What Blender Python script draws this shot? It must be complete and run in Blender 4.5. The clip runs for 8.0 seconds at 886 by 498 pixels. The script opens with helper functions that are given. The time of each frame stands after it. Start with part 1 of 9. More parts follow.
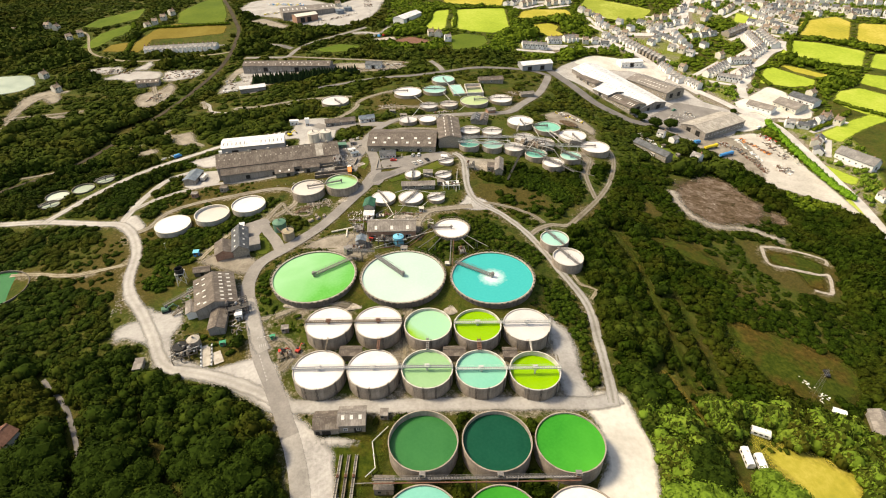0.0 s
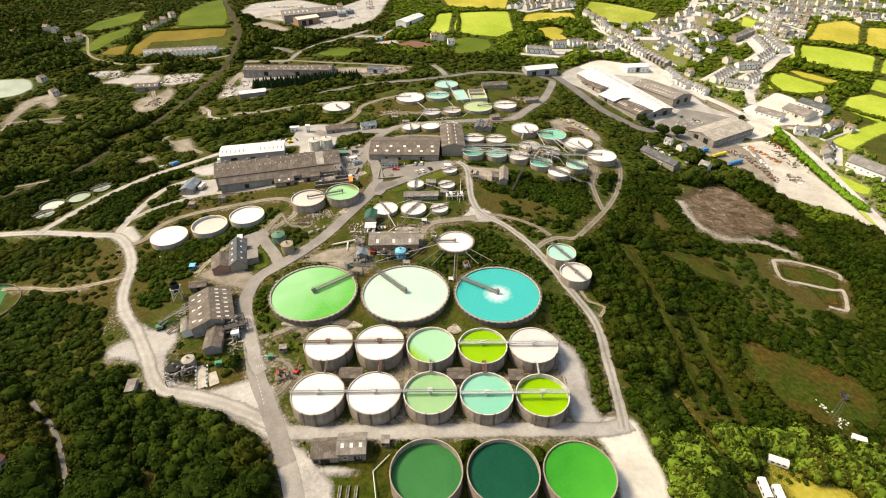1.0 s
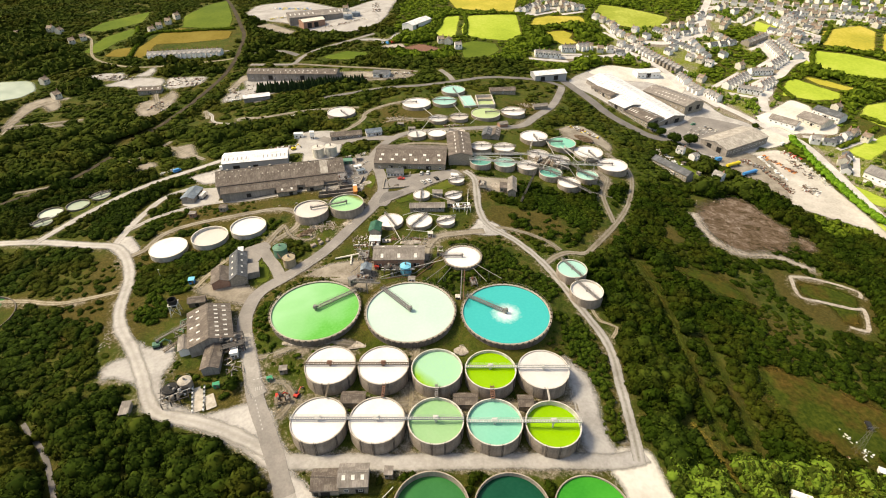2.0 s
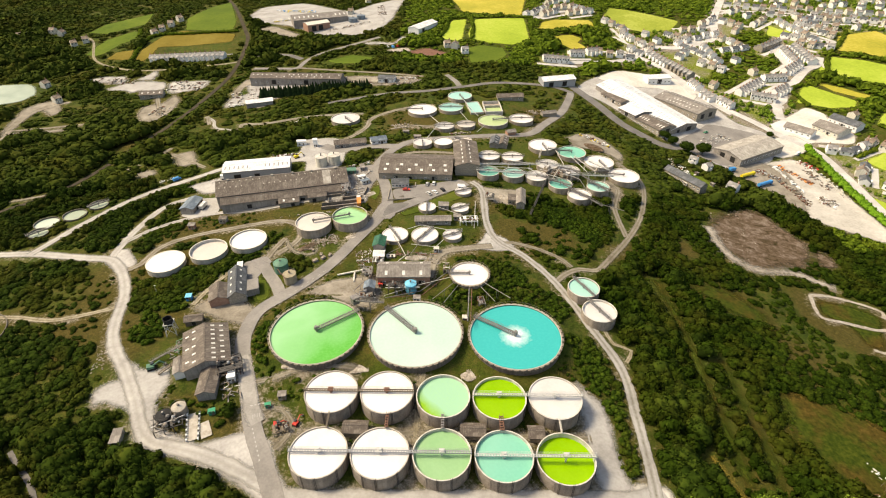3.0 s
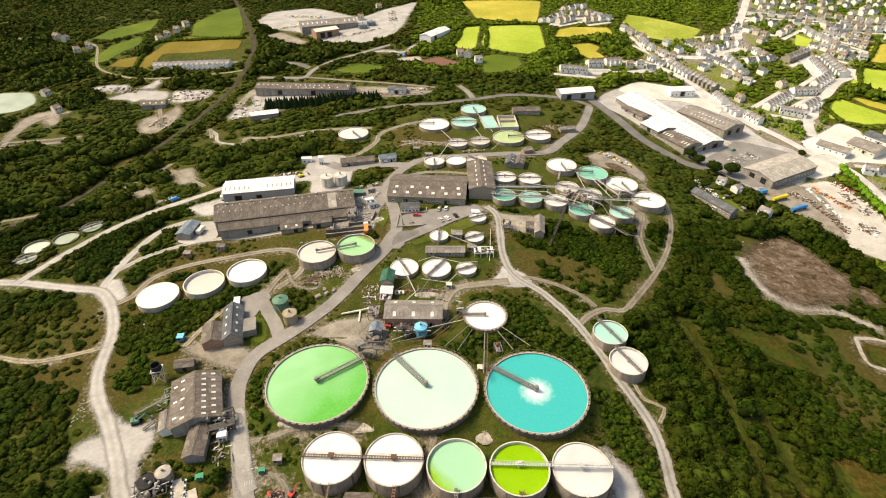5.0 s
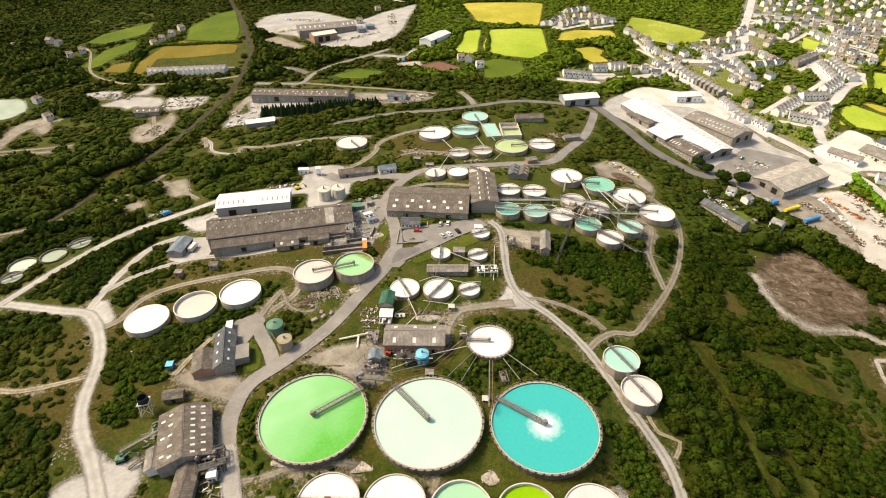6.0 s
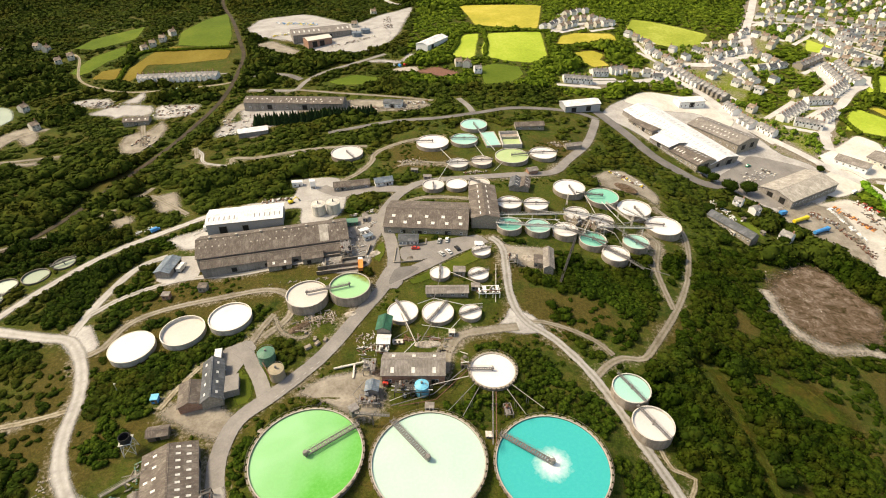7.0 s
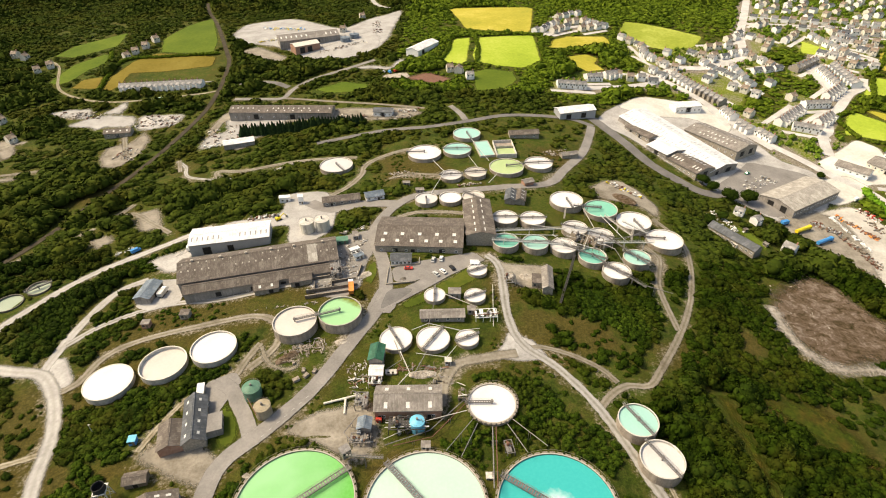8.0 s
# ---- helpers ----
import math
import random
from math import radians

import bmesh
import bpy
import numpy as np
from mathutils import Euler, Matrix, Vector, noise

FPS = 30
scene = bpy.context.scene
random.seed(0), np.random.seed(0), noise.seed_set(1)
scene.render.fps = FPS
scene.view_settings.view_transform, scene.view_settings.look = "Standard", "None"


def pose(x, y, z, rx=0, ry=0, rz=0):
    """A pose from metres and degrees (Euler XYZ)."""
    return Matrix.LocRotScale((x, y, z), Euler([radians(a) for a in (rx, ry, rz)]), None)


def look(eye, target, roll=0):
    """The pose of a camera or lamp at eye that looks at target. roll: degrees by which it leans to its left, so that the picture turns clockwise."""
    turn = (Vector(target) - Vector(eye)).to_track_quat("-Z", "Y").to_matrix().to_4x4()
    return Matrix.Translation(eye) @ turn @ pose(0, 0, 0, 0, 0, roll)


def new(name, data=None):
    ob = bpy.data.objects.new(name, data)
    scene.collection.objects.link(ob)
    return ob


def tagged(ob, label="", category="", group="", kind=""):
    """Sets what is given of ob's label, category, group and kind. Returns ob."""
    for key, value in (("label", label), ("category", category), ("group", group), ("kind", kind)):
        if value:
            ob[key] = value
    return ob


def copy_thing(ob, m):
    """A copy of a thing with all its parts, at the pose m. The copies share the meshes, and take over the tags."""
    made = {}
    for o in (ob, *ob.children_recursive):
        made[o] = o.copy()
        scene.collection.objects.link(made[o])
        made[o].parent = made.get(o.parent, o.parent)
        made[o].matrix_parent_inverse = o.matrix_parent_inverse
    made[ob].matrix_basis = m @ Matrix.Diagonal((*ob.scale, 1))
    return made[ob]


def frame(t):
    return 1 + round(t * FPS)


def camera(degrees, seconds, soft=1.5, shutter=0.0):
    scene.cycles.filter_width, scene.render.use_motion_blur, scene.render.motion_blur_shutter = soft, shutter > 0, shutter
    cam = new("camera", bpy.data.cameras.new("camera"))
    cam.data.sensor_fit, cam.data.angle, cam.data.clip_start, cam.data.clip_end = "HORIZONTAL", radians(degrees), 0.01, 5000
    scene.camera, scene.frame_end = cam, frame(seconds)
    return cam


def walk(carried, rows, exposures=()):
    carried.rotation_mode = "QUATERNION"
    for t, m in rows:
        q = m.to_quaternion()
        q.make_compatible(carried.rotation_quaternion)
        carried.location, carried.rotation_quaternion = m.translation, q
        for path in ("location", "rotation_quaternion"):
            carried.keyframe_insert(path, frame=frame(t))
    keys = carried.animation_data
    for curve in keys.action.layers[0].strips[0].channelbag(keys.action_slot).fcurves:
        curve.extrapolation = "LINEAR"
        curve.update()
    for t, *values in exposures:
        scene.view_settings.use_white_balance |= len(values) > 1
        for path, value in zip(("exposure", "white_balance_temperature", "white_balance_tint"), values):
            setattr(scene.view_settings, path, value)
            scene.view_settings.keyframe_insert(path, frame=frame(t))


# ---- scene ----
cam = camera(79.4, 8.0, 1.05)
METRES, EYE, TILT, LEAN, TURN = 105.54, 160.0, 0.0, 0.0, 0.0
ROWS = [
    (0.0, 0.0, 0.0, 0.0, -0.45, -35.58, 0.63),
    (0.5, -0.0038, 0.0456, 0.0055, -0.41, -35.58, 0.59),
    (1.0, -0.0094, 0.0979, 0.0111, -0.22, -35.57, 0.55),
    (1.5, -0.0141, 0.1489, 0.0171, 0.14, -35.6, 0.49),
    (3.0, -0.0328, 0.3223, 0.0289, 0.99, -35.57, 0.36),
    (3.5, -0.0402, 0.3805, 0.0317, 1.43, -35.57, 0.34),
    (4.0, -0.0482, 0.4455, 0.036, 1.9, -35.58, 0.31),
    (4.5, -0.0541, 0.5067, 0.0398, 2.05, -35.57, 0.31),
    (6.0, -0.0745, 0.7091, 0.0574, 1.98, -35.68, 0.46),
    (6.5, -0.0808, 0.7755, 0.063, 1.82, -35.73, 0.52),
    (7.0, -0.0869, 0.8489, 0.0701, 1.54, -35.77, 0.62),
    (7.5, -0.0916, 0.9171, 0.0768, 1.17, -35.81, 0.71),
    (8.0, -0.0956, 0.9915, 0.0842, 0.48, -35.85, 0.79),
]
walk(cam, [(t, pose(0, 0, EYE, TILT, LEAN, TURN) @ pose(METRES * x, METRES * y, METRES * z, 90 + pitch, roll, yaw)) for t, x, y, z, yaw, pitch, roll in ROWS],
     ((0.0, 0.65, 8150, 10), (8.0, 0.65, 8150, 10)))

# ---- light ----
SUN_AZ, SUN_EL = 281.0, 52.0          # degrees clockwise from +y, and above the horizon
world = bpy.data.worlds.new("world")
scene.world = world
world.use_nodes = True
wn = world.node_tree
sky = wn.nodes.new("ShaderNodeTexSky")
sky.sky_type = "NISHITA"
sky.sun_disc = False
sky.sun_elevation = radians(SUN_EL)
sky.sun_rotation = radians(SUN_AZ)
sky.air_density, sky.dust_density, sky.ozone_density = 1.0, 2.5, 0.6
wn.links.new(sky.outputs[0], wn.nodes["Background"].inputs[0])
wn.nodes["Background"].inputs[1].default_value = 0.14
sun = new("sun", bpy.data.lights.new("sun", "SUN"))
sun.data.energy, sun.data.angle, sun.data.color = 3.1, radians(12.0), (1.0, 0.93, 0.80)
az, el = radians(SUN_AZ), radians(SUN_EL)
sun.matrix_world = look((400 * math.sin(az) * math.cos(el), 400 * math.cos(az) * math.cos(el), 400 * math.sin(el)), (0, 0, 0))


# ---- materials ----
class Nodes:
    """A small builder for node materials."""

    def __init__(self, name, rough=0.8, metal=0.0, spec=0.3):
        self.mat = bpy.data.materials.new(name)
        self.mat.use_nodes = True
        self.tree = self.mat.node_tree
        self.bsdf = self.tree.nodes["Principled BSDF"]
        self.bsdf.inputs["Roughness"].default_value = rough
        self.bsdf.inputs["Metallic"].default_value = metal
        self.bsdf.inputs["Specular IOR Level"].default_value = spec

    def node(self, kind, **values):
        n = self.tree.nodes.new(kind)
        for k, v in values.items():
            n.inputs[k].default_value = v
        return n

    def link(self, a, b):
        self.tree.links.new(a, b)

    def coords(self, space="Object"):
        return self.tree.nodes.new("ShaderNodeTexCoord").outputs[space]

    def noise(self, scale, detail=3.0, rough=0.55, vec=None, warp=0.0):
        n = self.node("ShaderNodeTexNoise", Scale=scale, Detail=detail, Roughness=rough, Distortion=warp)
        self.link(vec if vec is not None else self.coords(), n.inputs["Vector"])
        return n.outputs["Fac"]

    def ramp(self, fac, stops):
        n = self.tree.nodes.new("ShaderNodeValToRGB")
        e = n.color_ramp.elements
        while len(e) < len(stops):
            e.new(0.5)
        for i, (p, c) in enumerate(stops):
            e[i].position = p
            e[i].color = (*c, 1) if len(c) == 3 else c
        self.link(fac, n.inputs[0])
        return n.outputs[0]

    def mix(self, fac, a, b, mode="MIX"):
        n = self.tree.nodes.new("ShaderNodeMix")
        n.data_type, n.blend_type = "RGBA", mode
        for sock, val in ((n.inputs[0], fac), (n.inputs[6], a), (n.inputs[7], b)):
            if isinstance(val, (int, float)):
                sock.default_value = val
            elif isinstance(val, tuple):
                sock.default_value = (*val, 1)
            else:
                self.link(val, sock)
        return n.outputs[2]

    def math(self, op, a, b=0.0, clamp=False):
        n = self.tree.nodes.new("ShaderNodeMath")
        n.operation, n.use_clamp = op, clamp
        for sock, val in ((n.inputs[0], a), (n.inputs[1], b)):
            if isinstance(val, (int, float)):
                sock.default_value = val
            else:
                self.link(val, sock)
        return n.outputs[0]

    def attr(self, name):
        n = self.tree.nodes.new("ShaderNodeAttribute")
        n.attribute_name = name
        return n.outputs["Fac"]

    def random(self):
        return self.tree.nodes.new("ShaderNodeObjectInfo").outputs["Random"]

    def color(self, c):
        if isinstance(c, tuple):
            self.bsdf.inputs["Base Color"].default_value = (*c, 1)
        else:
            self.link(c, self.bsdf.inputs["Base Color"])

    def bump(self, height, strength=0.4, distance=0.1):
        n = self.node("ShaderNodeBump", Strength=strength, Distance=distance)
        self.link(height, n.inputs["Height"])
        self.link(n.outputs[0], self.bsdf.inputs["Normal"])


def weathered(name, a, b, scale=0.3, fine=3.0, rough=0.85, spec=0.2, metal=0.0, streak=0.0, bump=0.3, vary=0.0):
    """A worn surface: two tones in broad stains and fine grain, with vertical streaks or tints per object if wanted."""
    m = Nodes(name, rough, metal, spec)
    broad = m.noise(scale, 4.0, 0.6)
    grain = m.noise(fine, 3.0, 0.6)
    both = m.math("ADD", m.math("MULTIPLY", broad, 0.65), m.math("MULTIPLY", grain, 0.35))
    col = m.ramp(both, ((0.34, a), (0.66, b)))
    if streak:
        mp = m.node("ShaderNodeMapping", Scale=(0.8, 0.8, 0.05))
        m.link(m.coords(), mp.inputs[0])
        s = m.noise(1.2, 3.0, 0.6, mp.outputs[0])
        col = m.mix(m.math("MULTIPLY", m.ramp(s, ((0.45, (0, 0, 0)), (0.7, (1, 1, 1)))), streak), col, (0.07, 0.06, 0.045))
    if vary:
        col = m.mix(m.math("MULTIPLY", m.random(), vary), col, tuple(0.4 * v for v in a))
    m.color(col)
    m.bump(grain, bump, 0.05)
    return m.mat


def sheeting(name, a, b, lichen, pitch=0.9, rough=0.75, metal=0.0, vary=0.0):
    """Corrugated roof sheets whose ribs run down the slope (local y), with laps, stains and lichen."""
    m = Nodes(name, rough, metal, 0.25)
    co = m.coords()
    mp = m.node("ShaderNodeMapping", Scale=(1.0, 0.22, 0.22))
    m.link(co, mp.inputs[0])
    broad = m.noise(0.18, 4.0, 0.65)
    strip = m.noise(1.4, 3.0, 0.6, mp.outputs[0])
    col = m.ramp(m.math("ADD", m.math("MULTIPLY", broad, 0.6), m.math("MULTIPLY", strip, 0.4)), ((0.38, tuple(0.7 * k for k in a)), (0.5, a), (0.64, b)))
    spots = m.ramp(m.noise(0.9, 5.0, 0.7), ((0.54, (0, 0, 0)), (0.68, (1, 1, 1))))
    col = m.mix(m.math("MULTIPLY", spots, 0.55), col, lichen)
    if vary:
        col = m.mix(m.math("MULTIPLY", m.random(), vary), col, tuple(0.45 * v for v in a))
    w = m.node("ShaderNodeTexWave", Scale=0.5 / pitch, Distortion=0.0)
    w.bands_direction = "X"
    m.link(co, w.inputs["Vector"])
    col = m.mix(m.math("MULTIPLY", w.outputs["Fac"], 0.08), col, (0.04, 0.035, 0.03))
    m.color(col)
    m.bump(w.outputs["Fac"], 0.25, 0.06)
    return m.mat


def liquid(name, a, b, style="soft", rough=0.12):
    """Settling-tank water thick with clay: two tones in slow swirls, or a pale plume at the middle, or a drift to one side."""
    m = Nodes(name, rough + 0.08, 0.0, 0.16)
    co = m.coords()
    swirl = m.noise(0.045, 2.0, 0.45, co, 0.8)
    if style == "plume":
        ln = m.tree.nodes.new("ShaderNodeVectorMath")
        ln.operation = "LENGTH"
        m.link(co, ln.inputs[0])
        d = m.math("ADD", m.math("MULTIPLY", ln.outputs["Value"], 0.105), m.math("MULTIPLY", m.noise(0.5, 4.0, 0.6), 0.55))
        fac = m.ramp(d, ((0.48, (0, 0, 0)), (0.60, (0.45, 0.45, 0.45)), (1.15, (1, 1, 1))))
    elif style == "scum":
        sp = m.tree.nodes.new("ShaderNodeSeparateXYZ")
        m.link(co, sp.inputs[0])
        s = m.math("ADD", m.math("MULTIPLY", sp.outputs[0], 0.045), m.math("MULTIPLY", sp.outputs[1], 0.075))
        fac = m.ramp(m.math("ADD", s, m.math("MULTIPLY", m.noise(0.35, 4.0, 0.6), 0.5)), ((0.72, (0, 0, 0)), (0.82, (0.45, 0.45, 0.45)), (1.0, (1, 1, 1))))
    elif style == "drift":
        sp = m.tree.nodes.new("ShaderNodeSeparateXYZ")
        m.link(co, sp.inputs[0])
        s = m.math("ADD", m.math("MULTIPLY", sp.outputs[0], -0.055), m.math("MULTIPLY", sp.outputs[1], -0.045))
        fac = m.ramp(m.math("ADD", s, m.math("MULTIPLY", swirl, 0.9)), ((0.72, (0, 0, 0)), (1.02, (1, 1, 1))))
    elif style == "graded":
        sp = m.tree.nodes.new("ShaderNodeSeparateXYZ")
        m.link(co, sp.inputs[0])
        s = m.math("ADD", m.math("MULTIPLY", sp.outputs[0], 0.026), m.math("MULTIPLY", sp.outputs[1], -0.010))
        fac = m.ramp(m.math("ADD", s, m.math("MULTIPLY", swirl, 1.0)), ((0.15, (0, 0, 0)), (0.9, (1, 1, 1))))
    else:
        fac = m.ramp(swirl, ((0.3, (0, 0, 0)), (0.7, (1, 1, 1))))
    col = m.mix(fac, a, b)
    col = m.mix(m.math("MULTIPLY", m.ramp(m.noise(0.9, 4.0, 0.6), ((0.4, (0, 0, 0)), (0.75, (1, 1, 1)))), 0.22), col, tuple(min(0.86, 1.3 * (p + q) / 2 + 0.015) for p, q in zip(a, b)) if style != "plume" else (0.06, 0.46, 0.44))
    m.color(col)
    m.bump(m.noise(1.2, 2.0), 0.03, 0.05)
    return m.mat


def foliage(name, stops, olive=0.5, rough=0.65):
    """Leaves: tint by spray, by stretch of scrub, and olive or brownish drifts."""
    m = Nodes(name, 0.9, 0.0, 0.03)
    isl = m.tree.nodes.new("ShaderNodeNewGeometry").outputs["Random Per Island"]
    place = m.noise(0.045, 4.0, 0.65)
    f = m.math("ADD", m.math("MULTIPLY", isl, 0.26), m.math("ADD", m.math("MULTIPLY", place, 0.44), m.math("MULTIPLY", m.noise(0.24, 3.0, 0.5), 0.30)))
    col = m.ramp(f, stops)
    drift = m.ramp(m.noise(0.028, 5.0, 0.7, None, 0.6), ((0.48, (0, 0, 0)), (0.66, (1, 1, 1))))
    m.color(m.mix(m.math("MULTIPLY", drift, olive), col, (0.070, 0.062, 0.009)))
    return m.mat


M = {}
M["concrete"] = weathered("tank_concrete", (0.20, 0.165, 0.13), (0.40, 0.35, 0.295), 0.30, 2.5, streak=0.28)
M["concrete_dark"] = weathered("dark_concrete", (0.10, 0.085, 0.07), (0.22, 0.20, 0.17), 0.35, 2.5, streak=0.6)
M["rim"] = weathered("rim_concrete", (0.27, 0.245, 0.20), (0.50, 0.465, 0.41), 0.6, 4.0)
M["rim_white"] = weathered("limed_rim", (0.36, 0.335, 0.29), (0.64, 0.615, 0.56), 0.6, 4.0)
M["steel"] = weathered("galvanised_steel", (0.13, 0.12, 0.11), (0.29, 0.275, 0.26), 0.8, 6.0, 0.55, 0.4, 0.3)
M["steel_pale"] = weathered("pale_steel", (0.42, 0.42, 0.40), (0.66, 0.66, 0.63), 0.8, 6.0, 0.5, 0.4, 0.2)
M["rust"] = weathered("rusted_steel", (0.10, 0.052, 0.034), (0.23, 0.12, 0.085), 0.8, 6.0, 0.8)
M["timber"] = weathered("old_timber", (0.10, 0.08, 0.06), (0.24, 0.20, 0.15), 0.8, 6.0)
M["asbestos"] = sheeting("fibre_cement_roof", (0.115, 0.095, 0.080), (0.20, 0.175, 0.15), (0.29, 0.26, 0.21))
M["asbestos_light"] = sheeting("pale_fibre_cement_roof", (0.20, 0.18, 0.16), (0.31, 0.285, 0.26), (0.38, 0.35, 0.30))
M["slate"] = sheeting("slate_roof", (0.09, 0.10, 0.11), (0.18, 0.19, 0.21), (0.26, 0.25, 0.22), 0.4, vary=0.35)
# Slate lightened in its colour for the sun patch over the town.
M["town_roof"] = sheeting("town_slate", (0.24, 0.235, 0.23), (0.44, 0.43, 0.41), (0.52, 0.48, 0.40), 0.4, vary=0.5)
M["town_tile"] = sheeting("town_brown_tile", (0.22, 0.17, 0.13), (0.36, 0.29, 0.23), (0.42, 0.36, 0.28), 0.4, vary=0.4)
M["pale_sheet"] = sheeting("bleached_sheet_roof", (0.33, 0.305, 0.265), (0.50, 0.47, 0.42), (0.58, 0.54, 0.47), 0.9)
M["white_roof"] = sheeting("white_sheet_roof", (0.66, 0.67, 0.67), (0.80, 0.80, 0.79), (0.60, 0.58, 0.53), 0.8, 0.5)
M["green_roof"] = sheeting("green_sheet_roof", (0.02, 0.10, 0.06), (0.03, 0.15, 0.09), (0.08, 0.14, 0.10), 0.6, 0.6)
M["blue_roof"] = sheeting("blue_grey_roof", (0.13, 0.17, 0.21), (0.22, 0.27, 0.32), (0.28, 0.28, 0.26), 0.6, 0.6)
M["wall_grey"] = weathered("rendered_wall", (0.20, 0.18, 0.16), (0.36, 0.33, 0.30), 0.3, 2.0, streak=0.4)
M["wall_steel"] = weathered("grey_cladding", (0.27, 0.28, 0.29), (0.36, 0.37, 0.38), 0.15, 4.0, 0.5, 0.3)
M["wall_stone"] = weathered("stone_wall", (0.17, 0.15, 0.12), (0.40, 0.36, 0.30), 1.2, 5.0)
M["wall_brick"] = weathered("brick_wall", (0.28, 0.15, 0.10), (0.42, 0.26, 0.19), 0.8, 6.0)
M["wall_white"] = weathered("white_render", (0.76, 0.75, 0.72), (0.86, 0.85, 0.82), 0.3, 3.0, vary=0.1)
M["white"] = weathered("white_paint", (0.72, 0.72, 0.70), (0.84, 0.84, 0.82), 0.6, 5.0, 0.4, 0.4)
M["skylight"] = weathered("clear_sheet", (0.48, 0.47, 0.43), (0.74, 0.73, 0.69), 0.6, 3.0, 0.35, 0.4)
M["dark"] = weathered("dark_opening", (0.012, 0.012, 0.012), (0.035, 0.033, 0.03), 0.6, 4.0, 0.6)
M["glass"] = weathered("window_glass", (0.02, 0.025, 0.03), (0.06, 0.07, 0.08), 0.4, 2.0, 0.08, 0.6)
M["cream"] = weathered("cream_paint", (0.56, 0.53, 0.45), (0.72, 0.69, 0.60), 0.5, 4.0, 0.5, 0.3, streak=0.3)
M["silo_green"] = weathered("green_tank_paint", (0.06, 0.15, 0.10), (0.12, 0.24, 0.17), 0.5, 4.0, 0.5)
M["silo_tan"] = weathered("tan_tank_paint", (0.24, 0.20, 0.13), (0.38, 0.33, 0.24), 0.5, 4.0, 0.6)
M["blue"] = weathered("blue_paint", (0.03, 0.20, 0.48), (0.06, 0.30, 0.62), 0.6, 5.0, 0.4)
M["cyan_paint"] = weathered("light_blue_paint", (0.10, 0.40, 0.58), (0.18, 0.52, 0.68), 0.6, 5.0, 0.4)
M["red"] = weathered("red_paint", (0.42, 0.04, 0.03), (0.60, 0.07, 0.05), 0.6, 5.0, 0.4)
M["orange"] = weathered("orange_paint", (0.60, 0.20, 0.05), (0.72, 0.30, 0.08), 0.6, 5.0, 0.4)
M["yellow"] = weathered("yellow_paint", (0.62, 0.48, 0.03), (0.76, 0.60, 0.05), 0.6, 5.0, 0.4)
M["green_paint"] = weathered("green_paint", (0.03, 0.22, 0.12), (0.05, 0.32, 0.18), 0.6, 5.0, 0.4)
M["black"] = weathered("black_rubber", (0.015, 0.015, 0.015), (0.03, 0.03, 0.03), 2.0, 8.0, 0.8)
M["marking"] = weathered("road_paint", (0.24, 0.235, 0.22), (0.55, 0.545, 0.52), 2.5, 8.0, 0.7)

M["asphalt"] = weathered("asphalt", (0.16, 0.15, 0.14), (0.27, 0.255, 0.235), 0.10, 1.2, 0.9, 0.2, bump=0.15)
M["concrete_yard"] = weathered("concrete_yard", (0.25, 0.24, 0.225), (0.42, 0.41, 0.39), 0.08, 0.9, 0.9, 0.2, bump=0.15)
M["dusty_road"] = weathered("dusty_asphalt", (0.20, 0.19, 0.175), (0.36, 0.345, 0.32), 0.10, 1.2, 0.9, 0.2, bump=0.15)
# Asphalt paled in its colour to carry the sun on the town streets.
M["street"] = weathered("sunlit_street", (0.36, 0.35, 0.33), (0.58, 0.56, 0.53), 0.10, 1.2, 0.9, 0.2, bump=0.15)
M["asphalt_dark"] = weathered("new_asphalt", (0.11, 0.105, 0.10), (0.19, 0.18, 0.17), 0.10, 1.2, 0.9, 0.2, bump=0.15)
M["clay_track"] = weathered("clay_track", (0.27, 0.26, 0.245), (0.47, 0.455, 0.43), 0.10, 0.8, 0.95, 0.1, bump=0.3)
M["clay_yard"] = weathered("clay_yard", (0.15, 0.13, 0.10), (0.33, 0.30, 0.25), 0.12, 0.9, 0.95, 0.1, bump=0.3)
M["pale_yard"] = weathered("dry_clay_yard", (0.44, 0.42, 0.37), (0.66, 0.635, 0.58), 0.05, 0.5, 0.95, 0.1)
M["scrap_ground"] = weathered("dusty_yard", (0.33, 0.31, 0.27), (0.56, 0.53, 0.475), 0.06, 0.6, 0.95, 0.1)
M["path"] = weathered("trodden_path", (0.17, 0.14, 0.09), (0.40, 0.36, 0.28), 0.3, 1.2, 0.95, 0.1)
bq = Nodes("bare_quarry_ground", 0.95, 0.0, 0.1)
bq_map = bq.node("ShaderNodeMapping", Scale=(0.85, 1.2, 1.0), Rotation=(0, 0, 0.7))
bq.link(bq.coords(), bq_map.inputs[0])
bq_streak, bq_fine = bq.noise(0.16, 6.0, 0.68, bq_map.outputs[0], 0.8), bq.noise(0.9, 5.0, 0.7)
bq_both = bq.math("ADD", bq.math("MULTIPLY", bq_streak, 0.68), bq.math("MULTIPLY", bq_fine, 0.32))
bq.color(bq.ramp(bq_both, ((0.36, (0.030, 0.026, 0.008)), (0.45, (0.085, 0.058, 0.033)), (0.54, (0.15, 0.11, 0.08)), (0.62, (0.25, 0.205, 0.165)), (0.72, (0.40, 0.36, 0.31)))))
bq.bump(bq_both, 1.0, 1.2)
M["bare"] = bq.mat
M["ballast"] = weathered("rail_ballast", (0.036, 0.031, 0.022), (0.082, 0.067, 0.048), 0.12, 0.8, 0.95, 0.1)
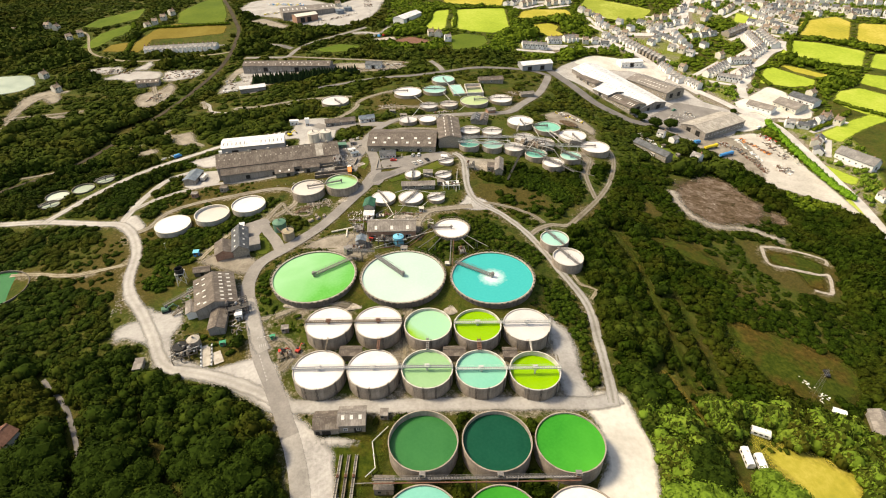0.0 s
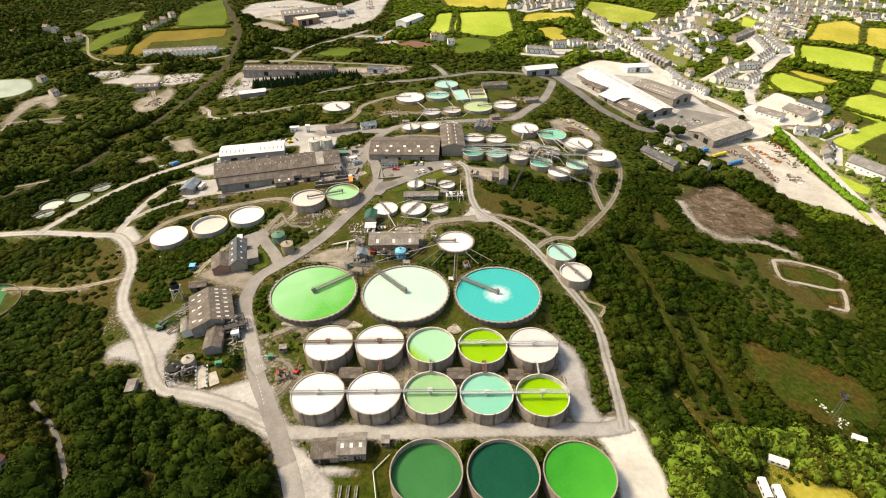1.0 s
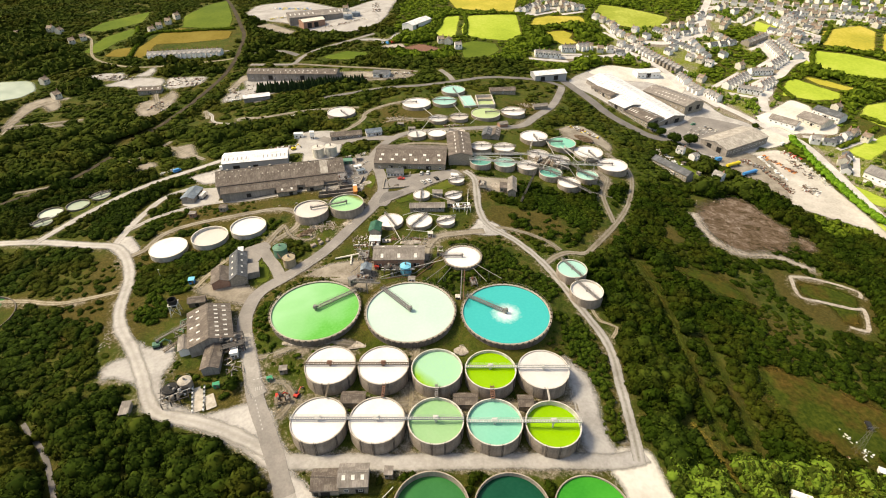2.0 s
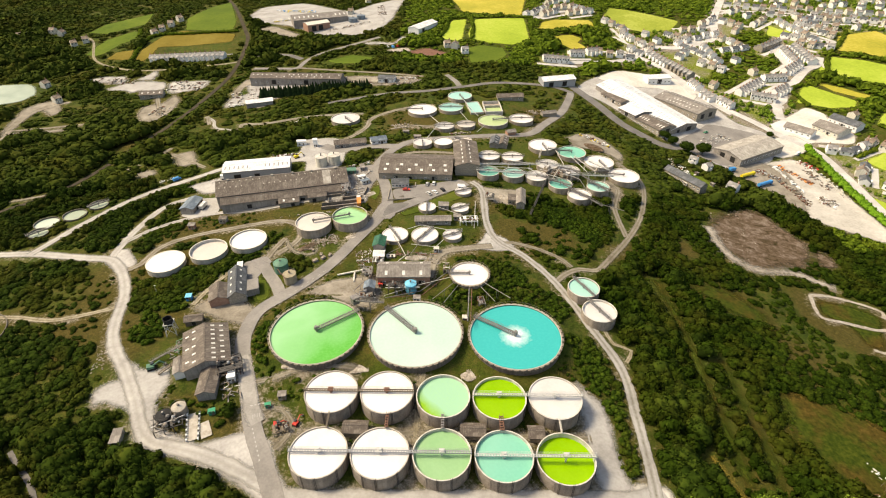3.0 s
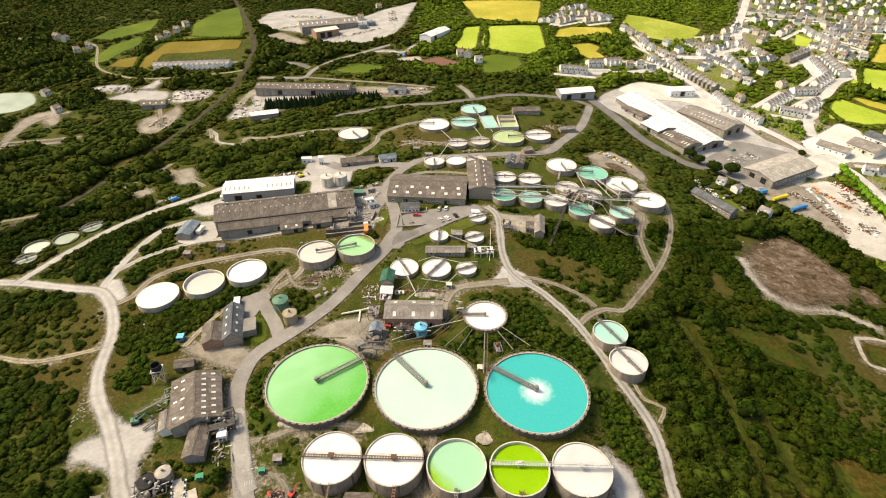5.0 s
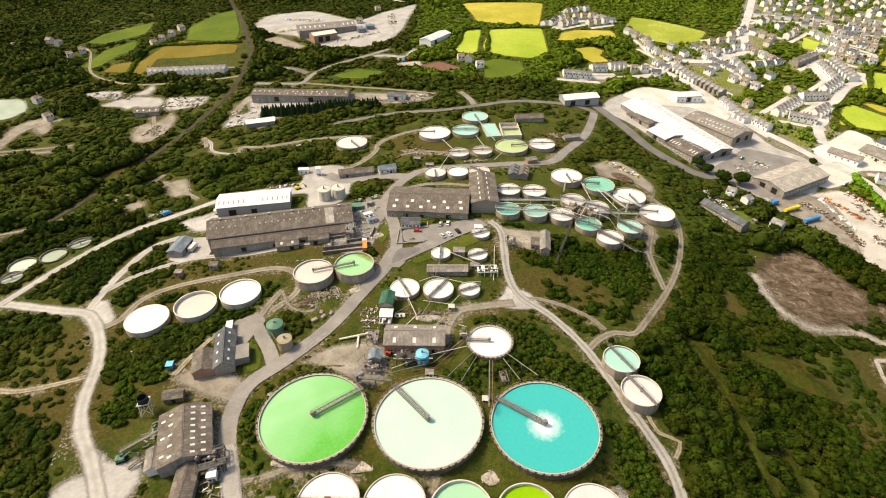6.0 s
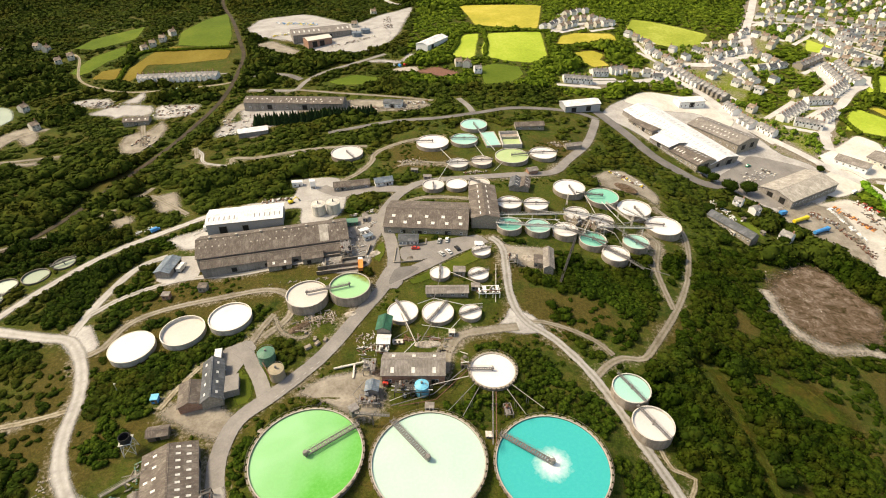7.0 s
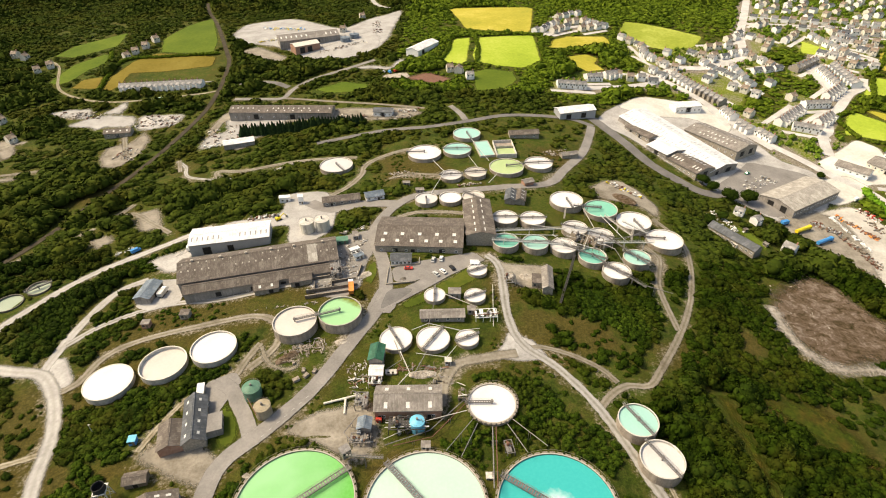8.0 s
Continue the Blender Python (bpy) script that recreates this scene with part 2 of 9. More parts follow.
M["rubble"] = weathered("clay_rubble", (0.20, 0.17, 0.135), (0.50, 0.46, 0.40), 0.5, 2.0, 0.95, 0.1, bump=0.5)
M["dark_steel"] = weathered("dark_steel", (0.030, 0.028, 0.026), (0.085, 0.08, 0.075), 0.8, 6.0, 0.6, 0.3)


def meadow(name, a, b, c):
    m = Nodes(name, 0.95, 0.0, 0.1)
    broad = m.noise(0.02, 4.0, 0.6)
    fine = m.noise(0.35, 4.0, 0.7)
    m.color(m.ramp(m.math("ADD", m.math("MULTIPLY", broad, 0.6), m.math("MULTIPLY", fine, 0.4)), ((0.32, a), (0.5, b), (0.68, c))))
    m.bump(fine, 0.4, 0.3)
    return m.mat


M["field_bright"] = meadow("bright_pasture", (0.20, 0.285, 0.026), (0.30, 0.385, 0.045), (0.42, 0.465, 0.09))
M["field_green"] = meadow("pasture", (0.05, 0.085, 0.010), (0.085, 0.125, 0.014), (0.13, 0.165, 0.022))
M["field_dry"] = meadow("dry_pasture", (0.10, 0.08, 0.014), (0.155, 0.12, 0.020), (0.20, 0.16, 0.035))
M["field_mown"] = meadow("mown_pasture", (0.17, 0.215, 0.026), (0.25, 0.295, 0.042), (0.40, 0.43, 0.10))
# Golden grass, with the sun on the fields brightened into its colour.
M["field_gold"] = meadow("golden_pasture", (0.22, 0.23, 0.03), (0.36, 0.32, 0.045), (0.52, 0.43, 0.10))
mq = Nodes("rough_bracken_meadow", 0.95, 0.0, 0.1)
mq_fine, mq_tuft, mq_drift = mq.noise(0.5, 5.0, 0.7), mq.noise(0.12, 5.0, 0.7), mq.noise(0.045, 4.0, 0.6)
mq_green = mq.ramp(mq_fine, ((0.32, (0.014, 0.026, 0.002)), (0.5, (0.034, 0.050, 0.004)), (0.68, (0.062, 0.074, 0.008))))
mq_rust = mq.ramp(mq_fine, ((0.32, (0.032, 0.026, 0.004)), (0.5, (0.066, 0.046, 0.008)), (0.68, (0.11, 0.074, 0.016))))
mq.color(mq.mix(mq.ramp(mq.math("ADD", mq.math("MULTIPLY", mq_drift, 0.7), mq.math("MULTIPLY", mq_tuft, 0.3)), ((0.46, (0, 0, 0)), (0.58, (1, 1, 1)))), mq_green, mq_rust))
mq.bump(mq_tuft, 0.6, 0.5)
M["rough"] = mq.mat
M["lawn"] = meadow("rough_lawn", (0.030, 0.050, 0.006), (0.060, 0.082, 0.010), (0.115, 0.120, 0.022))

g = Nodes("ground", 0.95, 0.0, 0.1)
g_fine = g.noise(0.75, 7.0, 0.75)
g_mid = g.noise(0.07, 6.0, 0.7)
grass = g.ramp(g.math("ADD", g.math("MULTIPLY", g_mid, 0.55), g.math("MULTIPLY", g_fine, 0.45)),
               ((0.30, (0.012, 0.022, 0.003)), (0.42, (0.034, 0.056, 0.007)), (0.52, (0.066, 0.089, 0.012)), (0.62, (0.110, 0.107, 0.020)), (0.74, (0.17, 0.135, 0.038))))
dry = g.ramp(g_fine, ((0.3, (0.034, 0.034, 0.007)), (0.52, (0.085, 0.070, 0.016)), (0.75, (0.17, 0.130, 0.042))))
soil = g.ramp(g_fine, ((0.3, (0.10, 0.085, 0.058)), (0.5, (0.21, 0.18, 0.135)), (0.72, (0.44, 0.40, 0.33))))
g_dry = g.math("ADD", g.attr("dry"), g.math("MULTIPLY", g.math("SUBTRACT", g_mid, 0.5), 1.4))
g_dust_sun = g.math("ADD", g.attr("dust"), g.math("MULTIPLY", g.math("SUBTRACT", g.math("ADD", g.math("MULTIPLY", g_mid, 0.5), g.math("MULTIPLY", g_fine, 0.5)), 0.5), 2.2))
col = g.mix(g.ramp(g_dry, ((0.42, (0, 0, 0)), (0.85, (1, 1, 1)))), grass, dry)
lawns = g.ramp(g_fine, ((0.35, (0.07, 0.11, 0.008)), (0.65, (0.25, 0.28, 0.035))))
tuft = g.ramp(g.noise(0.28, 6.0, 0.72), ((0.50, (0, 0, 0)), (0.62, (1, 1, 1))))
col = g.mix(g.math("MULTIPLY", tuft, 0.45), col, (0.118, 0.094, 0.030))
col = g.mix(g.math("MULTIPLY", g.ramp(g.noise(0.032, 5.0, 0.7, None, 0.5), ((0.46, (0, 0, 0)), (0.62, (1, 1, 1)))), 0.42), col, (0.098, 0.066, 0.017))
speck = g.ramp(g.noise(1.9, 4.0, 0.7), ((0.40, (1, 1, 1)), (0.56, (0, 0, 0))))
col = g.mix(g.math("MULTIPLY", speck, 0.5), col, (0.016, 0.024, 0.004))
col = g.mix(g.attr("lawn"), col, lawns)
col = g.mix(g.ramp(g_dust_sun, ((0.42, (0, 0, 0)), (0.72, (1, 1, 1)))), col, soil)
g.color(col)
g.bump(g_fine, 0.9, 0.9)
M["ground"] = g.mat

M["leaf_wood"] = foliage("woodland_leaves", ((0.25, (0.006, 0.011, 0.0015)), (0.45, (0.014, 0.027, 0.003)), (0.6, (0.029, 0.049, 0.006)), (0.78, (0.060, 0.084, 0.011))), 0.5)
M["leaf_scrub"] = foliage("scrub_leaves", ((0.25, (0.007, 0.016, 0.002)), (0.45, (0.020, 0.040, 0.004)), (0.6, (0.040, 0.068, 0.007)), (0.78, (0.085, 0.115, 0.014))), 0.35)
# Sunlight is put into this leaf colour, for gardens and the near corner.
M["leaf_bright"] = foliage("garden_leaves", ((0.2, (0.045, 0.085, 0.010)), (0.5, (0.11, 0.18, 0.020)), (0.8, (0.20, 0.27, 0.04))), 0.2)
# Woodland leaves darkened in colour for the cloud shade on the eastern slope.
M["leaf_shaded"] = foliage("alder_leaves", ((0.25, (0.006, 0.012, 0.001)), (0.45, (0.013, 0.026, 0.002)), (0.6, (0.024, 0.044, 0.004)), (0.78, (0.050, 0.072, 0.008))), 0.35)
# Woodland leaves brightened in colour for the sun patch round the town.
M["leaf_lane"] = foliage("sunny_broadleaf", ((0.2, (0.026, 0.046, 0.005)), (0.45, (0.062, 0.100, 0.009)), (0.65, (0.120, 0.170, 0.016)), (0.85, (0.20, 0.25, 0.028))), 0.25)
# Distance haze is put into this colour: darks raised, bright tones lowered.
M["leaf_hill"] = foliage("hillside_leaves", ((0.25, (0.018, 0.028, 0.004)), (0.45, (0.030, 0.046, 0.006)), (0.6, (0.047, 0.066, 0.009)), (0.78, (0.078, 0.094, 0.014))), 0.55)
M["leaf_hedge"] = foliage("hedge_leaves", ((0.2, (0.07, 0.16, 0.012)), (0.5, (0.12, 0.25, 0.02)), (0.8, (0.18, 0.32, 0.03))), 0.0)
M["leaf_dark"] = foliage("conifer_needles", ((0.2, (0.008, 0.018, 0.006)), (0.5, (0.015, 0.03, 0.010)), (0.8, (0.03, 0.05, 0.016))), 0.0)
M["bark"] = weathered("bark", (0.05, 0.04, 0.03), (0.11, 0.09, 0.07), 2.0, 8.0)

M["l_white"] = liquid("white_slurry", (0.57, 0.55, 0.525), (0.73, 0.71, 0.69), rough=0.35)
M["l_cream"] = liquid("cream_slurry", (0.45, 0.415, 0.375), (0.60, 0.56, 0.51), rough=0.35)
M["l_grey"] = liquid("grey_white_slurry", (0.45, 0.44, 0.43), (0.60, 0.59, 0.575), rough=0.3)
M["l_mint"] = liquid("pale_mint_water", (0.37, 0.53, 0.45), (0.42, 0.57, 0.49))
M["l_mint2"] = liquid("light_mint_water", (0.27, 0.50, 0.26), (0.15, 0.17, 0.02), "scum")
M["l_leaf"] = liquid("leaf_green_water", (0.25, 0.50, 0.25), (0.085, 0.36, 0.055), "graded")
M["l_turq"] = liquid("turquoise_water", (0.78, 0.82, 0.80), (0.021, 0.36, 0.352), "plume")
M["l_aqua"] = liquid("aqua_water", (0.20, 0.47, 0.36), (0.13, 0.42, 0.31), "graded")
M["l_sea"] = liquid("sea_green_water", (0.20, 0.38, 0.18), (0.26, 0.43, 0.23))
M["l_lime"] = liquid("lime_water", (0.17, 0.36, 0.004), (0.23, 0.42, 0.012))
M["l_drift"] = liquid("mint_and_lime_water", (0.27, 0.49, 0.33), (0.20, 0.40, 0.02), "drift")
M["l_dark"] = liquid("deep_green_water", (0.002, 0.050, 0.026), (0.004, 0.068, 0.036), rough=0.08)
M["l_mid"] = liquid("mid_green_water", (0.022, 0.125, 0.036), (0.036, 0.165, 0.048), rough=0.10)
M["l_grass"] = liquid("grass_green_water", (0.012, 0.19, 0.016), (0.05, 0.33, 0.032), "graded", rough=0.10)
M["l_pale"] = liquid("pale_aqua_water", (0.25, 0.49, 0.43), (0.33, 0.54, 0.48))
M["l_jade"] = liquid("jade_water", (0.13, 0.41, 0.33), (0.18, 0.47, 0.38))
M["l_lagoon"] = liquid("lagoon_water", (0.26, 0.31, 0.23), (0.36, 0.41, 0.31))
M["l_sludge"] = liquid("pale_green_sludge", (0.40, 0.46, 0.38), (0.50, 0.55, 0.46))
M["l_soft"] = liquid("soft_lime_water", (0.31, 0.41, 0.18), (0.40, 0.48, 0.25))


# ---- terrain ----
HX, HY, HS = np.linspace(-440, 440, 9), np.linspace(20, 790, 8), 125.0
HILLS = np.array([-3.7, -4.9, -3.0, -2.1, 1.0, 0.8, -8.3, -10.7, -5.9, -3.1, -2.6, 2.7, -2.3, -0.6, 3.6, -4.7, -1.6, 0.9, -2.3, -2.7, 3.9, -0.5, 3.2, 1.8, -13.9, -2.1, 1.4, -1.1, -4.4, -0.5, -0.4, 7.7, 4.5, -12.2, -2.9, -7.8, -1.7, -2.7, 0.4, -4.4, -0.6, 0.3, -4.4, 3.4, -9.2, -5.0, -3.3, 3.0, -3.2, 0.3, -1.4, -6.7, 4.0, 1.4, 1.6, 1.7, 4.7, 2.2, 10.8, 6.3, -6.6, -2.1, 4.8, 9.9, 6.6, 2.4, 0.1, 5.7, 5.8, 6.6, 9.2, 8.8]).reshape(8, 9)


def lie(x, y):
    """Height of the land."""
    x, y = np.clip(np.asarray(x, float), -460, 460), np.clip(np.asarray(y, float), -20, 810)
    ex = np.exp(-((x[..., None] - HX) ** 2) / (2 * HS * HS))
    ey = np.exp(-((y[..., None] - HY) ** 2) / (2 * HS * HS))
    z = np.einsum("...j,ji,...i->...", ey, HILLS, ex)
    d = np.min([np.hypot(x - cx, y - 191.6) for cx in (-59.2, -18.4, 22.5)], axis=0)
    t = np.clip((27.0 - d) / 7.0, 0, 1)          # the bank round the three big thickeners
    u = np.clip((18.5 - np.hypot(x - 4.6, y - 230.3)) / 8.0, 0, 1)     # and the one behind them
    return z + 2.6 * t * t * (3 - 2 * t) + 2.3 * u * u * (3 - 2 * u)


def gz(x, y):
    return float(lie(x, y))


# A plan raster, 2 m a cell: how far each cell is from built or worn ground.
RX0, RY0, RC, RW, RH = -560.0, 10.0, 2.0, 560, 500
PX, PY = np.meshgrid(RX0 + RC * (np.arange(RW) + 0.5), RY0 + RC * (np.arange(RH) + 0.5))
clear = np.full((RH, RW), 99.0)      # distance to anything built
worn = np.full((RH, RW), 99.0)       # distance to pale clay surfaces
dryness = np.zeros((RH, RW))
lush = np.zeros((RH, RW))            # forced scrub
open_land = np.zeros((RH, RW))       # grass without scrub
town = np.zeros((RH, RW))
sparse = np.zeros((RH, RW))          # scattered bushes on rough grass


def cells(x0, x1, y0, y1):
    i0, i1 = int(max(0, (x0 - RX0) // RC)), int(min(RW, (x1 - RX0) // RC + 2))
    j0, j1 = int(max(0, (y0 - RY0) // RC)), int(min(RH, (y1 - RY0) // RC + 2))
    return slice(j0, max(j0, j1)), slice(i0, max(i0, i1))


def near_disc(x, y, r, pale=False):
    s = cells(x - r - 20, x + r + 20, y - r - 20, y + r + 20)
    d = np.hypot(PX[s] - x, PY[s] - y) - r
    clear[s] = np.minimum(clear[s], d)
    if pale:
        worn[s] = np.minimum(worn[s], d)


def near_box(x, y, lx, ly, yaw):
    q = max(lx, ly)
    s = cells(x - q - 15, x + q + 15, y - q - 15, y + q + 15)
    c, n = math.cos(radians(yaw)), math.sin(radians(yaw))
    dx, dy = PX[s] - x, PY[s] - y
    u, v = np.abs(dx * c + dy * n) - lx / 2, np.abs(-dx * n + dy * c) - ly / 2
    clear[s] = np.minimum(clear[s], np.maximum(u, v))


def near_line(pts, half, pale=False):
    for (xa, ya), (xb, yb) in zip(pts[:-1], pts[1:]):
        s = cells(min(xa, xb) - 25, max(xa, xb) + 25, min(ya, yb) - 25, max(ya, yb) + 25)
        ux, uy = xb - xa, yb - ya
        t = np.clip(((PX[s] - xa) * ux + (PY[s] - ya) * uy) / max(1e-6, ux * ux + uy * uy), 0, 1)
        d = np.hypot(PX[s] - xa - t * ux, PY[s] - ya - t * uy) - half
        clear[s] = np.minimum(clear[s], d)
        if pale:
            worn[s] = np.minimum(worn[s], d)


def inside(poly):
    res = np.zeros((RH, RW), bool)
    n = len(poly)
    for i in range(n):
        (xa, ya), (xb, yb) = poly[i], poly[(i + 1) % n]
        if ya != yb:
            res ^= ((ya > PY) != (yb > PY)) & (PX < (xb - xa) * (PY - ya) / (yb - ya) + xa)
    return res


# ---- mesh tools ----
class Geo:
    """Collects simple solids into one mesh."""

    def __init__(self):
        self.v, self.f = [], []

    def add(self, v, f):
        n = len(self.v)
        self.v += [tuple(p) for p in v]
        self.f += [tuple(i + n for i in q) for q in f]
        return self

    def box(self, cx, cy, cz, sx, sy, sz, yaw=0.0, pitch=0.0):
        m = pose(cx, cy, cz, 0, pitch, yaw)
        v = [m @ Vector((sx / 2 * a, sy / 2 * b, sz / 2 * c)) for c in (-1, 1) for a, b in ((-1, -1), (1, -1), (1, 1), (-1, 1))]
        return self.add(v, ((3, 2, 1, 0), (4, 5, 6, 7), (0, 1, 5, 4), (1, 2, 6, 5), (2, 3, 7, 6), (3, 0, 4, 7)))

    def lathe(self, profile, n=48, cx=0.0, cy=0.0, cz=0.0):
        """A closed ring of (radius, height) points swept round z; a point of radius 0 closes it."""
        v, f = [], []
        k = len(profile)
        for i in range(n):
            a = 2 * math.pi * i / n
            v += [(cx + r * math.cos(a), cy + r * math.sin(a), cz + z) for r, z in profile]
        for i in range(n):
            j = (i + 1) % n
            for p in range(k - 1):
                f.append((i * k + p, j * k + p, j * k + p + 1, i * k + p + 1))
        return self.add(v, f)

    def tube(self, a, b, r, n=8):
        a, b = Vector(a), Vector(b)
        q = (b - a).to_track_quat("Z", "Y").to_matrix()
        v = [p + q @ Vector((r * math.cos(2 * math.pi * i / n), r * math.sin(2 * math.pi * i / n), 0)) for p in (a, b) for i in range(n)]
        f = [(i, (i + 1) % n, n + (i + 1) % n, n + i) for i in range(n)] + [tuple(range(n))[::-1], tuple(range(n, 2 * n))]
        return self.add(v, f)

    def mesh(self, name, material, smooth=False):
        me = bpy.data.meshes.new(name)
        me.from_pydata(self.v, [], self.f)
        if smooth:
            me.shade_smooth()
        if material is not None:
            me.materials.append(material)
        return me


def part(name, geo, material, parent, label="", at=None, smooth=False):
    """One mesh object under a thing or a part; geo may be a mesh that others share."""
    me = geo if isinstance(geo, bpy.types.Mesh) else geo.mesh(name, material, smooth)
    ob = new(name, me)
    ob.parent = parent
    if at is not None:
        ob.matrix_basis = at
    return tagged(ob, label)


def thing(name, m, label, category, group="", kind=""):
    return_ob = new(name)
    return_ob.matrix_basis = m
    return_ob.empty_display_size = 0.5
    return tagged(return_ob, label, category, group, kind)


def structure(name, geo, material, label, category, smooth=False):
    me = geo if isinstance(geo, bpy.types.Mesh) else geo.mesh(name, material, smooth)
    return tagged(new(name, me), label, category, kind="structure")


def spline(pts, step=3.0):
    """Evenly spaced points on a smooth line through pts."""
    p = np.array([pts[0], *pts, pts[-1]], float)
    out = []
    for i in range(1, len(p) - 2):
        n = max(2, int(np.hypot(*(p[i + 1] - p[i])) / step))
        for k in range(n):
            t = k / n
            out.append(0.5 * (2 * p[i] + (p[i + 1] - p[i - 1]) * t + (2 * p[i - 1] - 5 * p[i] + 4 * p[i + 1] - p[i + 2]) * t * t
                              + (3 * p[i] - p[i - 1] - 3 * p[i + 1] + p[i + 2]) * t ** 3))
    out.append(p[-2])
    return np.array(out)


def cover(key, ragged):
    """A ground material whose border, by the attribute "beyond" (metres outside the edge), breaks up unevenly."""
    name = "%s_cover_%02d" % (key, round(ragged * 10))
    if name not in M:
        mat = M[key].copy()
        mat.name = M[key].name + "_ground"
        t = mat.node_tree
        at = t.nodes.new("ShaderNodeAttribute")
        at.attribute_name = "beyond"
        co = t.nodes.new("ShaderNodeTexCoord")
        big, fine = t.nodes.new("ShaderNodeTexNoise"), t.nodes.new("ShaderNodeTexNoise")
        big.inputs["Scale"].default_value, big.inputs["Detail"].default_value = 0.12, 3.0
        fine.inputs["Scale"].default_value, fine.inputs["Detail"].default_value = 0.8, 5.0
        total = at.outputs["Fac"]
        for n, k in ((big, 2.4 * ragged), (fine, 1.6 * ragged)):
            t.links.new(co.outputs["Object"], n.inputs["Vector"])
            c = t.nodes.new("ShaderNodeMath")
            c.operation = "MULTIPLY_ADD"
            t.links.new(n.outputs["Fac"], c.inputs[0])
            c.inputs[1].default_value, c.inputs[2].default_value = k, -0.5 * k
            d = t.nodes.new("ShaderNodeMath")
            d.operation = "ADD"
            t.links.new(total, d.inputs[0])
            t.links.new(c.outputs[0], d.inputs[1])
            total = d.outputs[0]
        r = t.nodes.new("ShaderNodeMapRange")
        t.links.new(total, r.inputs["Value"])
        soft = 0.25 if ragged < 0.7 else 0.95
        r.inputs["From Min"].default_value, r.inputs["From Max"].default_value = -soft * ragged, soft * ragged
        r.inputs["To Min"].default_value, r.inputs["To Max"].default_value = 1.0, 0.0
        t.links.new(r.outputs["Result"], t.nodes["Principled BSDF"].inputs["Alpha"])
        wheel = t.nodes.new("ShaderNodeAttribute")
        wheel.attribute_name = "verge"
        rub = t.nodes.new("ShaderNodeMath")
        rub.operation = "MULTIPLY"
        t.links.new(wheel.outputs["Fac"], rub.inputs[0])
        t.links.new(fine.outputs["Fac"], rub.inputs[1])
        base = t.nodes["Principled BSDF"].inputs["Base Color"]
        if base.links and key in ("clay_track", "concrete_yard", "clay_yard", "path"):
            grown = t.nodes.new("ShaderNodeMix")
            grown.data_type = "RGBA"
            t.links.new(rub.outputs[0], grown.inputs[0])
            t.links.new(base.links[0].from_socket, grown.inputs[6])
            grown.inputs[7].default_value = (0.085, 0.075, 0.035, 1)
            t.links.new(grown.outputs[2], base)
        M[name] = mat
    return M[name]


def beyond(me, values):
    at = me.attributes.new("beyond", "FLOAT", "POINT")
    at.data.foreach_set("value", np.asarray(values, np.float32))


def ribbon(name, pts, width, material, label, lift=0.25, rag=0.5, pale=True, category="track"):
    """A road on the land, whose edges break up into the verge."""
    s = spline(pts)
    near_line(s[::2].tolist() + [s[-1].tolist()], width / 2, pale)
    d = np.gradient(s, axis=0)
    d /= np.maximum(1e-6, np.hypot(d[:, 0], d[:, 1]))[:, None]
    nrm = np.stack([-d[:, 1], d[:, 0]], 1)
    half, out = width / 2, 0.5 + 2.6 * rag
    cols = (-half - out, -half, -half / 2, 0.0, half / 2, half, half + out)
    v, f, b, w = [], [], [], []
    mid = 1.1 if width < 4.2 else (0.45 if width < 5.6 else 0.0)      # growth between the wheel tracks
    for i, (p, n) in enumerate(zip(s, nrm)):
        for c in cols:
            x, y = p + n * c
            v.append((float(x), float(y), gz(x, y) + lift))
            b.append(abs(c) - half)
            w.append(mid if c == 0 else (0.0 if abs(c) < half else 0.6))
    k = len(cols)
    for i in range(len(s) - 1):
        for c in range(k - 1):
            f.append((i * k + c + 1, i * k + c, (i + 1) * k + c, (i + 1) * k + c + 1)[::-1])
    me = Geo().add(v, [q[::-1] for q in f]).mesh(name, cover(material, max(0.3, rag)))
    beyond(me, b)
    at = me.attributes.new("verge", "FLOAT", "POINT")
    at.data.foreach_set("value", np.asarray(w, np.float32))
    return structure(name, me, None, label, category)


def signed(poly, X, Y):
    """Distance outside a polygon (negative inside)."""
    ins = np.zeros(X.shape, bool)
    best = np.full(X.shape, 1e9)
    for (xa, ya), (xb, yb) in zip(poly, np.roll(poly, -1, 0)):
        if ya != yb:
            ins ^= ((ya > Y) != (yb > Y)) & (X < (xb - xa) * (Y - ya) / (yb - ya) + xa)
        ux, uy = xb - xa, yb - ya
        t = np.clip(((X - xa) * ux + (Y - ya) * uy) / max(1e-6, ux * ux + uy * uy), 0, 1)
        best = np.minimum(best, np.hypot(X - xa - t * ux, Y - ya - t * uy))
    return np.where(ins, -best, best)


